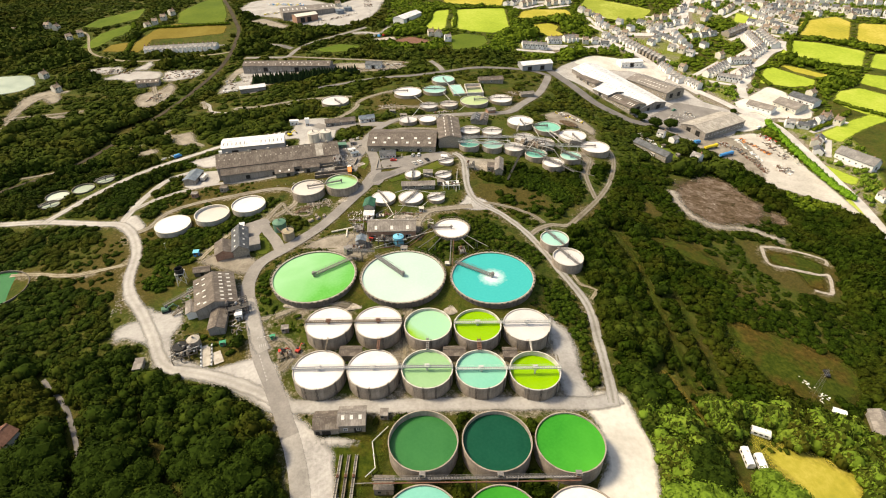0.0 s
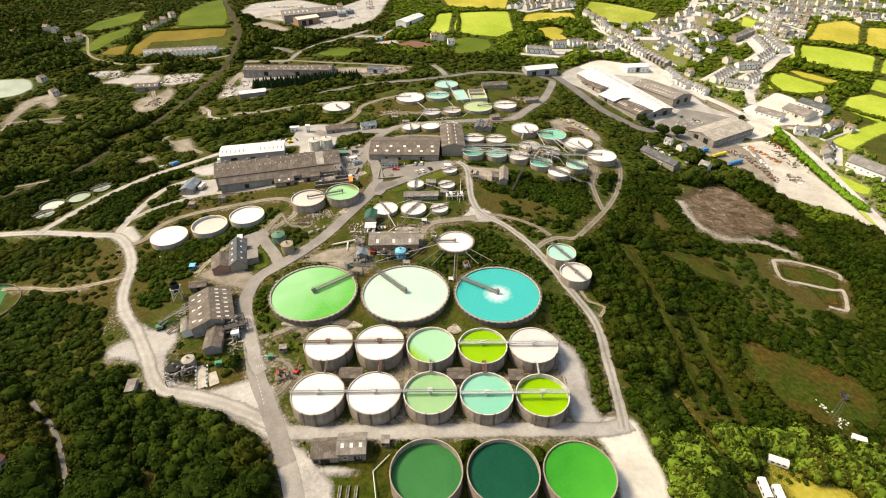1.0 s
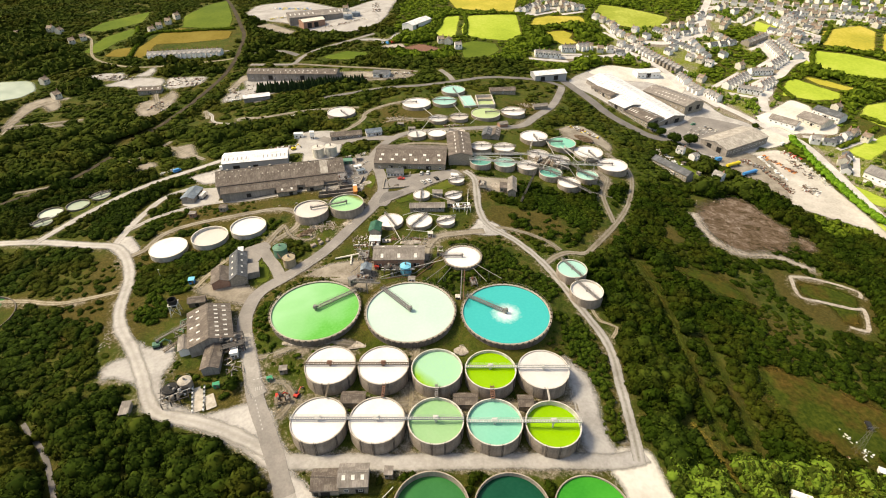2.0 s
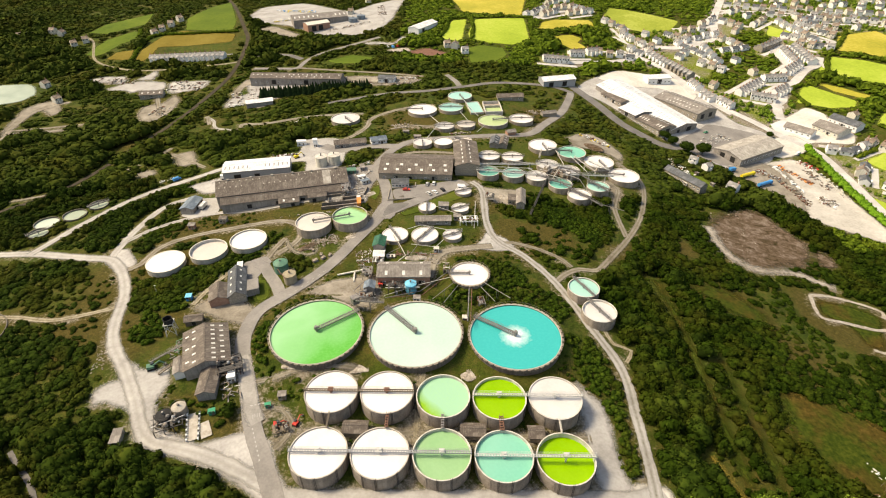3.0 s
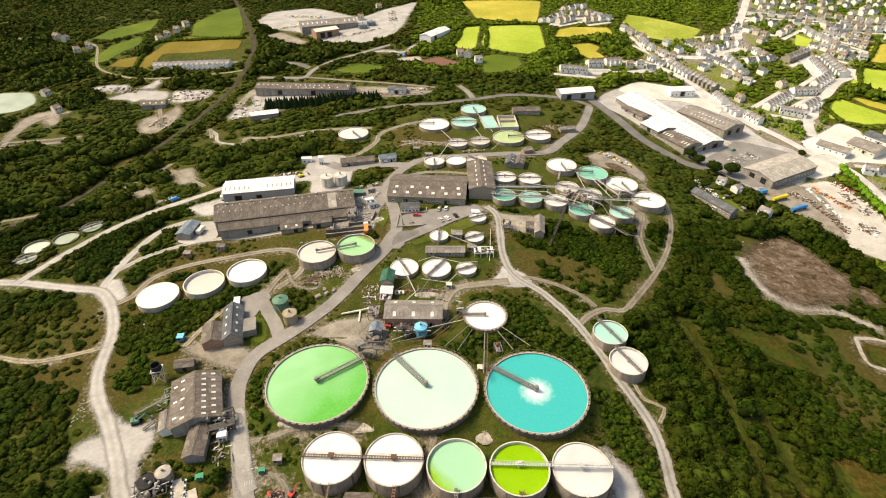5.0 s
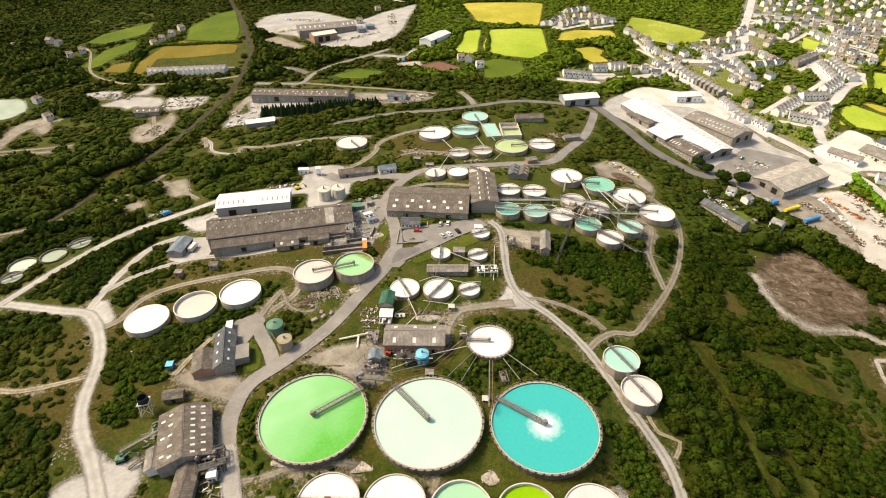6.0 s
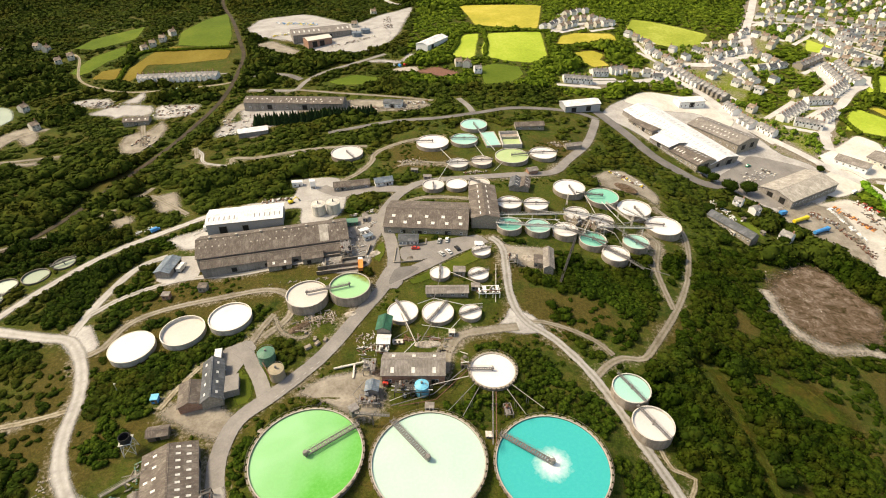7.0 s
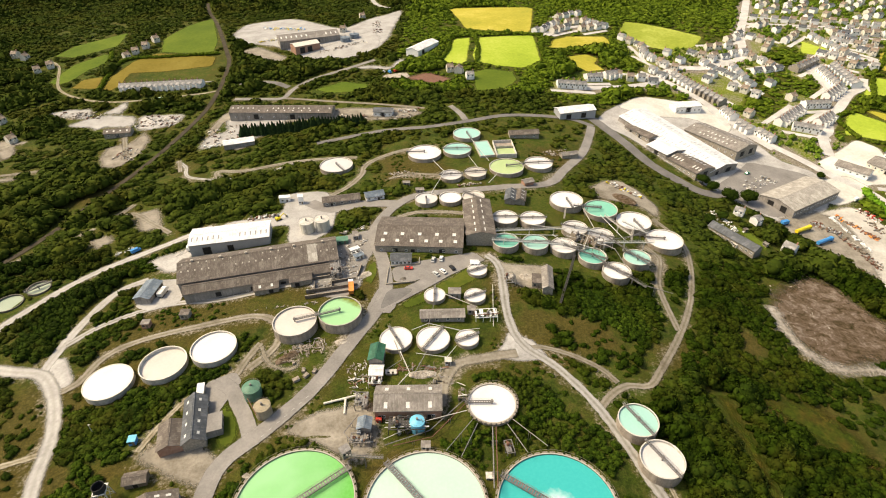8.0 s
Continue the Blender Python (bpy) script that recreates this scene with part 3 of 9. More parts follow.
def patch(name, poly, material, label, lift=0.2, rag=1.2, pale=False, category="ground", keep=True, cell=2.5):
    """A piece of ground cover lying on the land, whose outline breaks up into the grass."""
    p = np.array(poly, float)
    soft = 0.06 if category == "field" else 0.13
    for _ in range(1 if category == "field" else 2):         # round the corners a little
        q = np.roll(p, -1, 0)
        p = np.stack([(1 - soft) * p + soft * q, soft * p + (1 - soft) * q], 1).reshape(-1, 2)
    if keep:
        hole = inside(p.tolist())
        clear[hole] = np.minimum(clear[hole], -1.0)
        near_line(p.tolist() + [p[0].tolist()], 0.0, pale)
    if pale:
        worn[inside(p.tolist())] = 0.0
    out = 0.5 + 2.6 * rag
    xs = np.arange(p[:, 0].min() - out - cell, p[:, 0].max() + out + 2 * cell, cell)
    ys = np.arange(p[:, 1].min() - out - cell, p[:, 1].max() + out + 2 * cell, cell)
    X, Y = np.meshgrid(xs, ys)
    sd = signed(p, X, Y)
    Z = lie(X, Y) + lift
    n = len(xs)
    i, j = np.meshgrid(np.arange(n - 1), np.arange(len(ys) - 1))
    a = (j * n + i).ravel()
    quads = np.stack([a, a + 1, a + n + 1, a + n], 1)
    quads = quads[sd.ravel()[quads].min(1) < out]
    used, inv = np.unique(quads, return_inverse=True)
    me = bpy.data.meshes.new(name)
    me.from_pydata(np.stack([X.ravel(), Y.ravel(), Z.ravel()], 1)[used].tolist(), [], inv.reshape(-1, 4).tolist())
    me.materials.append(cover(material, max(0.3, rag)))
    beyond(me, sd.ravel()[used])
    return structure(name, me, None, label, category)


# ---- roads, tracks and yards ----
ASPH = "worn grey asphalt road through the clay works"
CLAY = "pale clay track worn by lorries"
ribbon("road", [(-44, 80), (-46, 92), (-50, 104), (-54, 113)], 6.4, "dusty_road", "dusty pale end of the works road", 0.33, 0.3, category="road")
ribbon("road", [(-54, 113), (-59, 123), (-66, 136), (-74, 150), (-81, 167), (-88, 183), (-91, 195), (-89, 209), (-78, 221), (-64, 239), (-52, 264), (-43, 284), (-41, 300), (-45, 321), (-52, 342), (-50, 358), (-43, 375), (-30, 388), (1, 395), (27, 401), (53, 409), (68, 432), (85, 459), (96, 487), (102, 507)], 6.4, "asphalt", ASPH, 0.34, 0.25, category="road")
ribbon("road", [(-73, 152), (-77, 158.5), (-81, 167), (-85, 175.5), (-88, 183)], 5.8, "dusty_road", "dusty pale stretch of the works road", 0.385, 0.8, False, "road")
ribbon("road", [(-43, 378), (-63, 379), (-80, 374), (-96, 384)], 8, "asphalt", "grey asphalt spur to the depot yard", 0.36, 0.3, category="road")
ribbon("road", [(-44, 284), (-26, 298), (-10, 312), (5, 323)], 7, "asphalt", "grey asphalt spur past the car park", 0.38, 0.3, category="road")
patch("yard", [(-40, 313), (-25, 319), (-10, 323), (4, 328), (-2, 318), (-15, 306), (-37, 301)], "asphalt", "grey asphalt car park with low grass edges", 0.30, 0.4, category="yard")
patch("yard", [(-49, 281), (-36, 280), (-34, 295), (-44, 300)], "asphalt", "widened grey asphalt junction", 0.31, 0.6, category="yard")
ribbon("track", [(-60, 127), (-74, 134), (-89, 140), (-106, 144), (-114, 149), (-122, 161), (-134, 177), (-146, 191), (-152, 204), (-157, 222), (-166, 238), (-179, 251), (-195, 254), (-214, 258), (-232, 261), (-262, 262)], 5.2, "clay_track", CLAY, 0.26, 0.8)
patch("yard", [(-54, 122), (-60, 132), (-68, 146), (-76, 149), (-92, 143), (-110, 151), (-118, 148), (-107, 141), (-91, 138), (-74, 130), (-60, 121), (-52, 106), (-46, 92), (-44, 82), (-33, 82), (-35, 92), (-38, 106), (-45, 114)], "clay_track", "pale dusty lorry apron", 0.22, 1.2, True, "yard")
patch("yard", [(-133, 181), (-129.4, 177.4), (-121, 175.7), (-117.3, 179), (-113.3, 171), (-114.8, 163), (-113, 157.8), (-108.5, 149), (-116, 149), (-121.6, 157.3), (-125.8, 159.5), (-135, 162.2), (-137.6, 159.2), (-142, 166), (-138.7, 170), (-133, 172)], "concrete_yard", "pale clay loading yard", 0.23, 1.4, True, "yard")
patch("yard", [(-182, 257), (-176, 262), (-164, 248), (-164, 240), (-172, 242), (-182, 250)], "clay_track", "pale clay track junction", 0.21, 1.0, True, "yard")
ribbon("track", [(-180, 252), (-180, 277), (-175, 303), (-163, 313)], 4.5, "clay_track", CLAY, 0.24, 0.6)
ribbon("track", [(-179, 268), (-170, 279), (-153, 289), (-137, 293), (-117, 294), (-86, 303), (-66, 305)], 3.4, "clay_track", CLAY, 0.24, 0.6)
patch("yard", [(-160, 312), (-142, 312), (-138, 292), (-152, 288), (-160, 292)], "concrete_yard", "pale concrete yard beside a shed", 0.28, 0.4, True, "yard")
ribbon("track", [(-167, 241), (-161, 246), (-157, 260), (-145, 269), (-122, 276), (-98, 281), (-86, 274), (-84, 262), (-92, 250)], 3.6, "clay_yard", CLAY, 0.24, 0.6)
ribbon("track", [(-229, 260), (-224, 272), (-214, 295), (-197, 321), (-177, 338), (-160, 352), (-148, 362)], 5.0, "clay_track", CLAY, 0.27, 0.8)
patch("yard", [(-158, 330), (-150, 352), (-140, 366), (-110, 370), (-112, 398), (-88, 398), (-78, 378), (-76, 350), (-86, 338), (-98, 338), (-102, 360), (-140, 352)], "concrete_yard", "pale concrete depot yard", 0.29, 0.8, True, "yard")
ribbon("track", [(-57, 125), (-39, 125), (-18, 125), (13, 126), (45, 127), (58, 128), (66, 131)], 6.0, "concrete_yard", CLAY, 0.24, 0.7)
patch("yard", [(57, 133), (68, 132), (70, 121), (72, 108), (68, 92), (66, 70), (40, 66), (47, 90), (55, 104), (56, 118), (52, 124)], "pale_yard", "dazzling dry clay apron beside the tanks", 0.21, 1.2, True, "yard")
ribbon("track", [(63, 128), (64, 140), (65, 161), (65, 182), (57, 205), (46, 232), (33, 251), (20, 263), (15, 280), (14, 314), (8, 325)], 4.0, "concrete_yard", CLAY, 0.27, 0.6)
patch("yard", [(8, 329), (16, 318), (38, 318), (38, 300), (24, 300), (17, 306), (11, 318)], "clay_yard", "pale clay yard by a stone shed", 0.22, 1.0, True, "yard")
patch("yard", [(14, 270), (24, 266), (30, 256), (20, 254), (6, 255), (12, 262)], "clay_track", "pale clay track junction", 0.23, 0.8, True, "yard")
ribbon("track", [(21, 261), (28, 262), (39, 259), (50, 253), (56, 246)], 2.4, "clay_yard", "narrow earth path", 0.24, 0.5)
ribbon("track", [(46, 233), (52, 240), (60, 245), (69, 246), (78, 257), (91, 275), (101, 291), (110, 309), (119, 334), (122, 356), (112, 378)], 3.0, "clay_yard", CLAY, 0.25, 0.5)
ribbon("track", [(93, 280), (93, 298), (94, 312), (98, 324), (102, 336), (98, 345)], 3.2, "clay_yard", CLAY, 0.26, 0.5)
ribbon("track", [(17, 258), (4, 255), (-8, 251), (-13, 241), (-14, 231)], 4.5, "clay_yard", CLAY, 0.25, 0.7)
patch("yard", [(-70, 221), (-60, 229), (-40, 232), (-36, 218), (-41, 209), (-50, 211), (-60, 217)], "clay_yard", "pale clay yard behind the thickeners", 0.22, 1.2, True, "yard")
patch("yard", [(-108, 243), (-97, 249), (-92, 243), (-95, 237), (-97.5, 228), (-94, 222), (-98, 219.5), (-103, 228)], "asphalt", "grey asphalt yard behind the workshop", 0.28, 0.3, False, "yard")
ribbon("track", [(-96, 247), (-94, 256), (-91, 264)], 3.0, "clay_yard", CLAY, 0.24, 0.5)
ribbon("track", [(-90, 262), (-87, 256), (-83, 251.5), (-77, 249), (-72.5, 250.5), (-73, 254)], 1.7, "clay_yard", "narrow pale track curling round a bank", 0.25, 0.9)
patch("ground_patch", [(-45, 114), (-30, 112), (-24, 114), (-19, 119), (-21, 106), (-24, 91), (-36, 91), (-41, 106)], "rough", "trodden olive grass beside the launders", 0.17, 2.5)
patch("yard", [(-45, 113), (-29, 110.8), (-28.6, 108.6), (-44, 110)], "clay_track", "pale strip of dried clay", 0.22, 0.9, True, "yard")
patch("lawn", [(-98, 234), (-93, 231.5), (-89, 226), (-86.5, 217), (-92, 214), (-94.5, 220), (-96, 228)], "lawn", "small rough green beside the workshop", 0.16, 0.8)
patch("yard", [(-72, 342), (-54, 350), (-50, 330), (-53, 315), (-53, 299), (-61, 290), (-73, 294), (-79, 304), (-70, 321)], "asphalt", "cluttered grey concrete yard beside the dryer", 0.24, 0.7, False, "yard")
patch("lawn", [(-48, 319), (-46.5, 310), (-48, 300), (-51.5, 303), (-51, 318)], "lawn", "green verge beside the road", 0.27, 0.6)
patch("lawn", [(3, 320), (-4, 311), (-20, 297), (-33, 286.5), (-30, 283), (-12, 293), (6, 308)], "lawn", "green verge above the slurry tanks", 0.2, 0.8)
patch("lawn", [(-42, 323.5), (-24, 324), (-3, 331), (-1, 334), (-24, 329), (-44, 327)], "lawn", "green verge before the mill", 0.2, 0.6)
patch("yard", [(-42.5, 282), (-40, 296), (-33, 297.5), (-27, 296.5), (-35, 288)], "asphalt_dark", "newer dark asphalt at a junction", 0.40, 0.3, False, "yard")
patch("yard", [(-121, 212), (-112, 219), (-100, 217), (-89, 209), (-90, 200), (-104, 204)], "clay_yard", "dusty pale yard behind a crusher shed", 0.21, 1.6, True, "yard")
ribbon("road", [(-100, 243), (-95, 239.5), (-91.5, 234), (-87, 228), (-83, 221), (-80.5, 215)], 5.6, "asphalt", "grey asphalt spur looping to the workshop", 0.31, 0.25, False, "road")
ribbon("track", [(-121, 214), (-117, 226), (-112, 236)], 2.4, "path", "worn earth path", 0.22, 0.5)
ribbon("track", [(-240, 209), (-221, 210), (-203, 210), (-184, 207), (-169, 210), (-157, 214)], 2.6, "path", "worn earth path", 0.22, 0.6)
ribbon("track", [(-158, 142), (-151, 136), (-141, 128), (-127, 110), (-117, 92)], 1.7, "asphalt_dark", "narrow dark lane through trees", 0.22, 0.3, False)
ribbon("track", [(-172, 358), (-189, 371), (-207, 384), (-216, 378), (-212, 396)], 3.4, "clay_yard", CLAY, 0.24, 0.6)
ribbon("track", [(-166, 423), (-172, 436), (-154, 435), (-128, 443), (-105, 447), (-76, 447)], 4.0, "clay_yard", CLAY, 0.24, 0.6)
ribbon("track", [(-200, 439), (-204, 448), (-208, 457)], 3.0, "clay_yard", CLAY, 0.24, 0.6)
ribbon("track", [(-86, 390), (-76, 402), (-69, 419), (-67, 436), (-49, 453), (-25, 462)], 4.0, "clay_yard", CLAY, 0.24, 0.6)
ribbon("track", [(-50, 412), (-36, 418), (-14, 416), (8, 420)], 2.5, "clay_yard", "narrow earth path", 0.22, 0.5)
ribbon("road", [(-110, 474), (-90, 481), (-61, 491), (-26, 496), (5, 506), (37, 518), (83, 519), (104, 508)], 5.0, "asphalt_dark", "grey lane below the settling tanks", 0.28, 0.4, False, "road")
ribbon("road", [(-330, 232), (-305, 284), (-281, 312), (-268, 324), (-256, 342), (-248, 370), (-244, 396), (-235, 435), (-229, 466), (-225, 494), (-221, 523), (-219, 548), (-221, 587), (-229, 639), (-242, 673), (-283, 766), (-319, 838), (-340, 890)], 4.0, "ballast", "single railway line on brown ballast", 0.30, 0.3, False, "railway")
ribbon("track", [(-366, 380), (-360, 412), (-371, 448), (-373, 479), (-360, 498), (-352, 500)], 5.0, "clay_yard", CLAY, 0.24, 0.8)
ribbon("track", [(-375, 441), (-345, 446), (-312, 452)], 3.0, "clay_yard", CLAY, 0.24, 0.8)
ribbon("track", [(-395, 330), (-370, 342), (-340, 338), (-318, 325)], 3.0, "clay_yard", CLAY, 0.24, 0.8)
patch("yard", [(116, 380), (108, 392), (84, 396), (80, 408), (92, 420), (104, 423), (114, 410), (120, 392)], "clay_yard", "pale earth tipping ground", 0.22, 1.2, True, "yard")

patch("ground_patch", [(152, 307), (161, 321), (181, 334), (191, 339), (202, 332), (206, 317), (213, 306), (207, 290), (196, 278), (186, 279), (175, 272), (164, 270), (160, 278), (152, 286)], "bare", "bare stony quarry floor", 0.25, 4.5, cell=3.0)
patch("ground_patch", [(216, 297), (222, 293), (220, 285), (211, 279), (209, 286)], "bare", "small bare scar in the scrub", 0.25, 3.0)
ribbon("track", [(152, 309), (151, 289), (156, 275), (166, 269), (183, 272), (195, 268), (206, 262)], 4.0, "rubble", "pale strip of crushed rock", 0.32, 3.0)
ribbon("track", [(92, 246), (94, 234), (96, 222), (99, 207), (100, 197), (99, 185), (98, 168)], 1.2, "lawn", "overgrown grass ride", 0.2, 1.6, False)
ribbon("track", [(63, 203), (65, 196), (72, 193), (68, 186)], 1.6, "path", "narrow earth path", 0.22, 0.6)
for line in ([(186, 253), (198, 254), (213, 250), (221, 245), (218, 240)], [(183, 244), (182, 235), (193, 233), (208, 230), (214, 231)], [(214, 231), (210, 222), (204, 213), (196, 215)], [(186, 253), (183, 244)]):
    ribbon("track", line, 2.2, "rubble", "broken pale concrete footing", 0.30, 0.5)
patch("ground_patch", [(184, 238), (188, 250), (206, 247), (217, 240), (211, 231), (203, 216), (194, 217), (196, 230)], "rough", "brown grass inside old footings", 0.2, 1.5)
ribbon("track", [(98, 80), (97, 108), (93, 130), (88, 146)], 2.2, "field_dry", "overgrown brown grass ride", 0.2, 1.0, False)

# the sun patch on this meadow lies in its golden colour
patch("field", [(111, 116), (124, 113), (136, 112), (143, 102), (138, 84), (120, 84), (117, 98), (112, 106)], "field_gold", "rough meadow beside caravans, gold brightened for sun", 0.18, 4.5, category="field", keep=False)
patch("meadow", [(131, 180), (140, 184), (155, 177), (168, 170), (180, 160), (180, 147), (162, 136), (146, 134), (134, 139), (123, 140), (123, 155)], "rough", "rough green meadow with brown drifts", 0.18, 4.0, category="meadow", keep=False)
patch("meadow", [(115, 243), (130, 248), (145, 240), (150, 218), (139, 221), (127, 231)], "rough", "olive bracken clearing in the scrub", 0.18, 4.0, category="meadow", keep=False)
ribbon("track", [(99, 245), (100, 217), (99, 195), (99, 175), (98, 152), (98, 135)], 3.2, "rough", "overgrown grass ride", 0.19, 2.0, False)
ribbon("track", [(110, 204), (111, 187), (110, 167), (111, 150), (108, 134)], 2.4, "rough", "overgrown grass ride", 0.19, 2.5, False)
FIELD = "hedged pasture on the valley side"
patch("field", [(-313, 677), (-325, 715), (-314, 771), (-300, 801), (-261, 703), (-254, 663), (-278, 670)], "field_green", "green " + FIELD, 0.2, 1.2, False, category="field")
patch("field", [(-335, 590), (-340, 622), (-332, 658), (-315, 674), (-248, 659), (-245, 636), (-288, 628), (-324, 628), (-322, 606), (-326, 591)], "field_dry", "brown " + FIELD, 0.2, 1.2, False, category="field")
patch("field", [(-428, 678), (-420, 703), (-400, 721), (-376, 740), (-369, 698), (-389, 682), (-404, 672)], "field_green", "green " + FIELD, 0.2, 1.2, False, category="field")
patch("field", [(-399, 614), (-394, 654), (-373, 678), (-359, 670), (-358, 653), (-372, 640), (-377, 619), (-384, 610)], "field_green", "green " + FIELD, 0.2, 1.2, False, category="field")
patch("field", [(-369, 601), (-367, 618), (-349, 623), (-342, 596)], "field_dry", "brown " + FIELD, 0.2, 1.2, False, category="field")
patch("field", [(-623, 765), (-597, 760), (-576, 752), (-554, 716), (-582, 708)], "field_green", "green " + FIELD, 0.2, 1.2, False, category="field")
patch("field", [(-18, 623), (-5, 679), (11, 683), (6, 624), (1, 618)], "field_bright", "bright green " + FIELD, 0.2, 1.2, False, category="field")
patch("field", [(12, 636), (20, 683), (44, 688), (78, 695), (78, 660), (77, 624), (58, 613), (34, 615), (15, 624)], "field_bright", "bright green " + FIELD, 0.2, 1.2, False, category="field")
patch("field", [(13, 563), (11, 599), (24, 608), (48, 603), (51, 587), (37, 567)], "field_green", "green paddock below a farm", 0.2, 1.2, False, category="field")
patch("field", [(-11, 826), (94, 823), (76, 703), (32, 705), (7, 713)], "field_gold", "golden " + FIELD, 0.2, 1.2, False, category="field")
patch("field", [(98, 685), (115, 698), (156, 706), (162, 687), (144, 676), (91, 663)], "field_gold", "golden " + FIELD, 0.2, 1.2, False, category="field")
patch("field", [(107, 646), (127, 654), (137, 647), (131, 634), (138, 622), (121, 615), (111, 624)], "field_gold", "brown rough grass among bushes", 0.2, 1.2, False, category="field")
patch("field", [(176, 722), (192, 759), (212, 752), (240, 732), (264, 710), (246, 684), (212, 676), (185, 691)], "field_mown", "mown pale green " + FIELD, 0.2, 1.2, False, category="field")
patch("field", [(415, 650), (467, 668), (473, 648), (438, 591), (418, 606), (397, 614)], "field_gold", "golden " + FIELD, 0.2, 1.2, False, category="field")
patch("field", [(356, 571), (382, 601), (412, 589), (442, 567), (414, 527), (394, 535), (375, 551)], "field_bright", "bright green " + FIELD, 0.2, 1.2, False, category="field")
patch("field", [(308, 510), (321, 533), (333, 544), (346, 527), (361, 509), (354, 499), (332, 498)], "field_bright", "bright green " + FIELD, 0.2, 1.2, False, category="field")
patch("field", [(341, 549), (361, 535), (380, 516), (370, 512), (350, 529)], "field_gold", "golden " + FIELD, 0.2, 1.2, False, category="field")
patch("field", [(480, 644), (521, 637), (482, 568), (457, 579), (451, 598)], "field_gold", "golden " + FIELD, 0.2, 1.2, False, category="field")
patch("field", [(425, 531), (448, 561), (474, 554), (449, 516)], "field_bright", "bright green " + FIELD, 0.2, 1.2, False, category="field")
patch("field", [(370, 486), (391, 491), (417, 466), (401, 426), (368, 443), (354, 466)], "field_bright", "bright green " + FIELD, 0.2, 1.2, False, category="field")
patch("field", [(397, 500), (413, 518), (442, 505), (422, 474)], "field_bright", "bright green " + FIELD, 0.2, 1.2, False, category="field")
patch("field", [(313, 413), (347, 431), (375, 443), (383, 432), (346, 414), (323, 398)], "field_bright", "bright green allotment lawn behind houses", 0.2, 1.2, False, category="field")
patch("field", [(283, 366), (292, 366), (305, 344), (296, 335), (288, 344)], "field_bright", "bright green lawn beside the main road", 0.2, 1.2, False, category="field")
patch("field", [(274, 315), (284, 320), (288, 305), (281, 297), (273, 301)], "field_bright", "bright green roadside verge", 0.2, 1.2, False, category="field")
patch("field", [(357, 687), (372, 666), (359, 650), (344, 660)], "field_bright", "bright green mown playing field", 0.2, 1.0, category="field")
patch("field", [(163, 386), (172, 380), (180, 366), (174, 360), (168, 372)], "field_green", "green cottage gardens beside a terrace", 0.2, 2.0, category="garden", keep=False)
patch("field", [(147, 382), (153, 386), (158, 374), (166, 358), (160, 353), (152, 366)], "rough", "tangled cottage gardens behind a terrace", 0.2, 2.0, category="garden", keep=False)
patch("field", [(-130, 574), (-108, 588), (-84, 580), (-84, 566), (-118, 566)], "field_green", "green verge beside the quarry lane", 0.2, 1.2, category="field")

patch("yard", [(107, 516), (122, 540), (158, 572), (223, 558), (226, 520), (238, 474), (257, 458), (259, 433), (240, 410), (212, 388), (196, 396), (176, 420), (158, 440), (130, 494)], "clay_track", "grey concrete yard round a factory", 0.2, 1.0, True, "yard")
patch("yard", [(132, 548), (160, 574), (222, 560), (224, 524), (214, 512), (196, 536), (160, 536)], "pale_yard", "bleached concrete yard behind a factory", 0.24, 1.0, True, "yard")
patch("yard", [(170, 428), (196, 452), (214, 470), (250, 455), (254, 436), (214, 402), (196, 398)], "asphalt", "grey asphalt factory car park", 0.26, 0.6, False, "yard")
patch("yard", [(287, 484), (312, 502), (322, 489), (320, 476), (329, 454), (320, 438), (293, 442), (274, 438), (266, 456), (266, 471)], "pale_yard", "bleached school yard among houses", 0.22, 0.8, True, "yard")
patch("yard", [(247, 444), (278, 454), (287, 438), (274, 426), (255, 417), (233, 422)], "pale_yard", "bleached concrete lorry park", 0.29, 0.8, True, "yard")
patch("yard", [(211, 395), (240, 410), (262, 416), (272, 390), (277, 340), (278, 296), (270, 300), (262, 316), (232, 334), (221, 362), (204, 382)], "scrap_ground", "dusty scrap yard of dry clay", 0.22, 1.2, True, "yard")
patch("yard", [(196, 386), (206, 400), (214, 404), (232, 408), (246, 398), (244, 376), (238, 352), (232, 338), (221, 362)], "clay_yard", "trodden brown ground of a scrap yard", 0.27, 2.5, True, "yard")
ribbon("road", [(262, 462), (278, 440), (286, 422), (288, 385), (287, 343), (285, 313), (281, 289), (274, 256)], 7.0, "street", "grey main road past a hedge, paled for sun", 0.3, 0.3, True, "road")
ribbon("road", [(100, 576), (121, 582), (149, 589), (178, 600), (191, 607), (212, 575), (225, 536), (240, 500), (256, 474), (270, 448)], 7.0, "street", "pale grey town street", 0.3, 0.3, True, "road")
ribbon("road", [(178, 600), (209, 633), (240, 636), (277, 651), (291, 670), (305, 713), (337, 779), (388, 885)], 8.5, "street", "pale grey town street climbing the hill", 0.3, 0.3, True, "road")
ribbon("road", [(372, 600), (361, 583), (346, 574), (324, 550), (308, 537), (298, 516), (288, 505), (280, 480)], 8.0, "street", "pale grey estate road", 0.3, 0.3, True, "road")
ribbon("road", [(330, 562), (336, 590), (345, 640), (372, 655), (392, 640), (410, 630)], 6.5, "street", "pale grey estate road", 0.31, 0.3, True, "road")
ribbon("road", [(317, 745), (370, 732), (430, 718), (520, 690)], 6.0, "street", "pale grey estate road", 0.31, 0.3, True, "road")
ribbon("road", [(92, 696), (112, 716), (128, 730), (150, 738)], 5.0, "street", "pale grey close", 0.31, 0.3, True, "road")
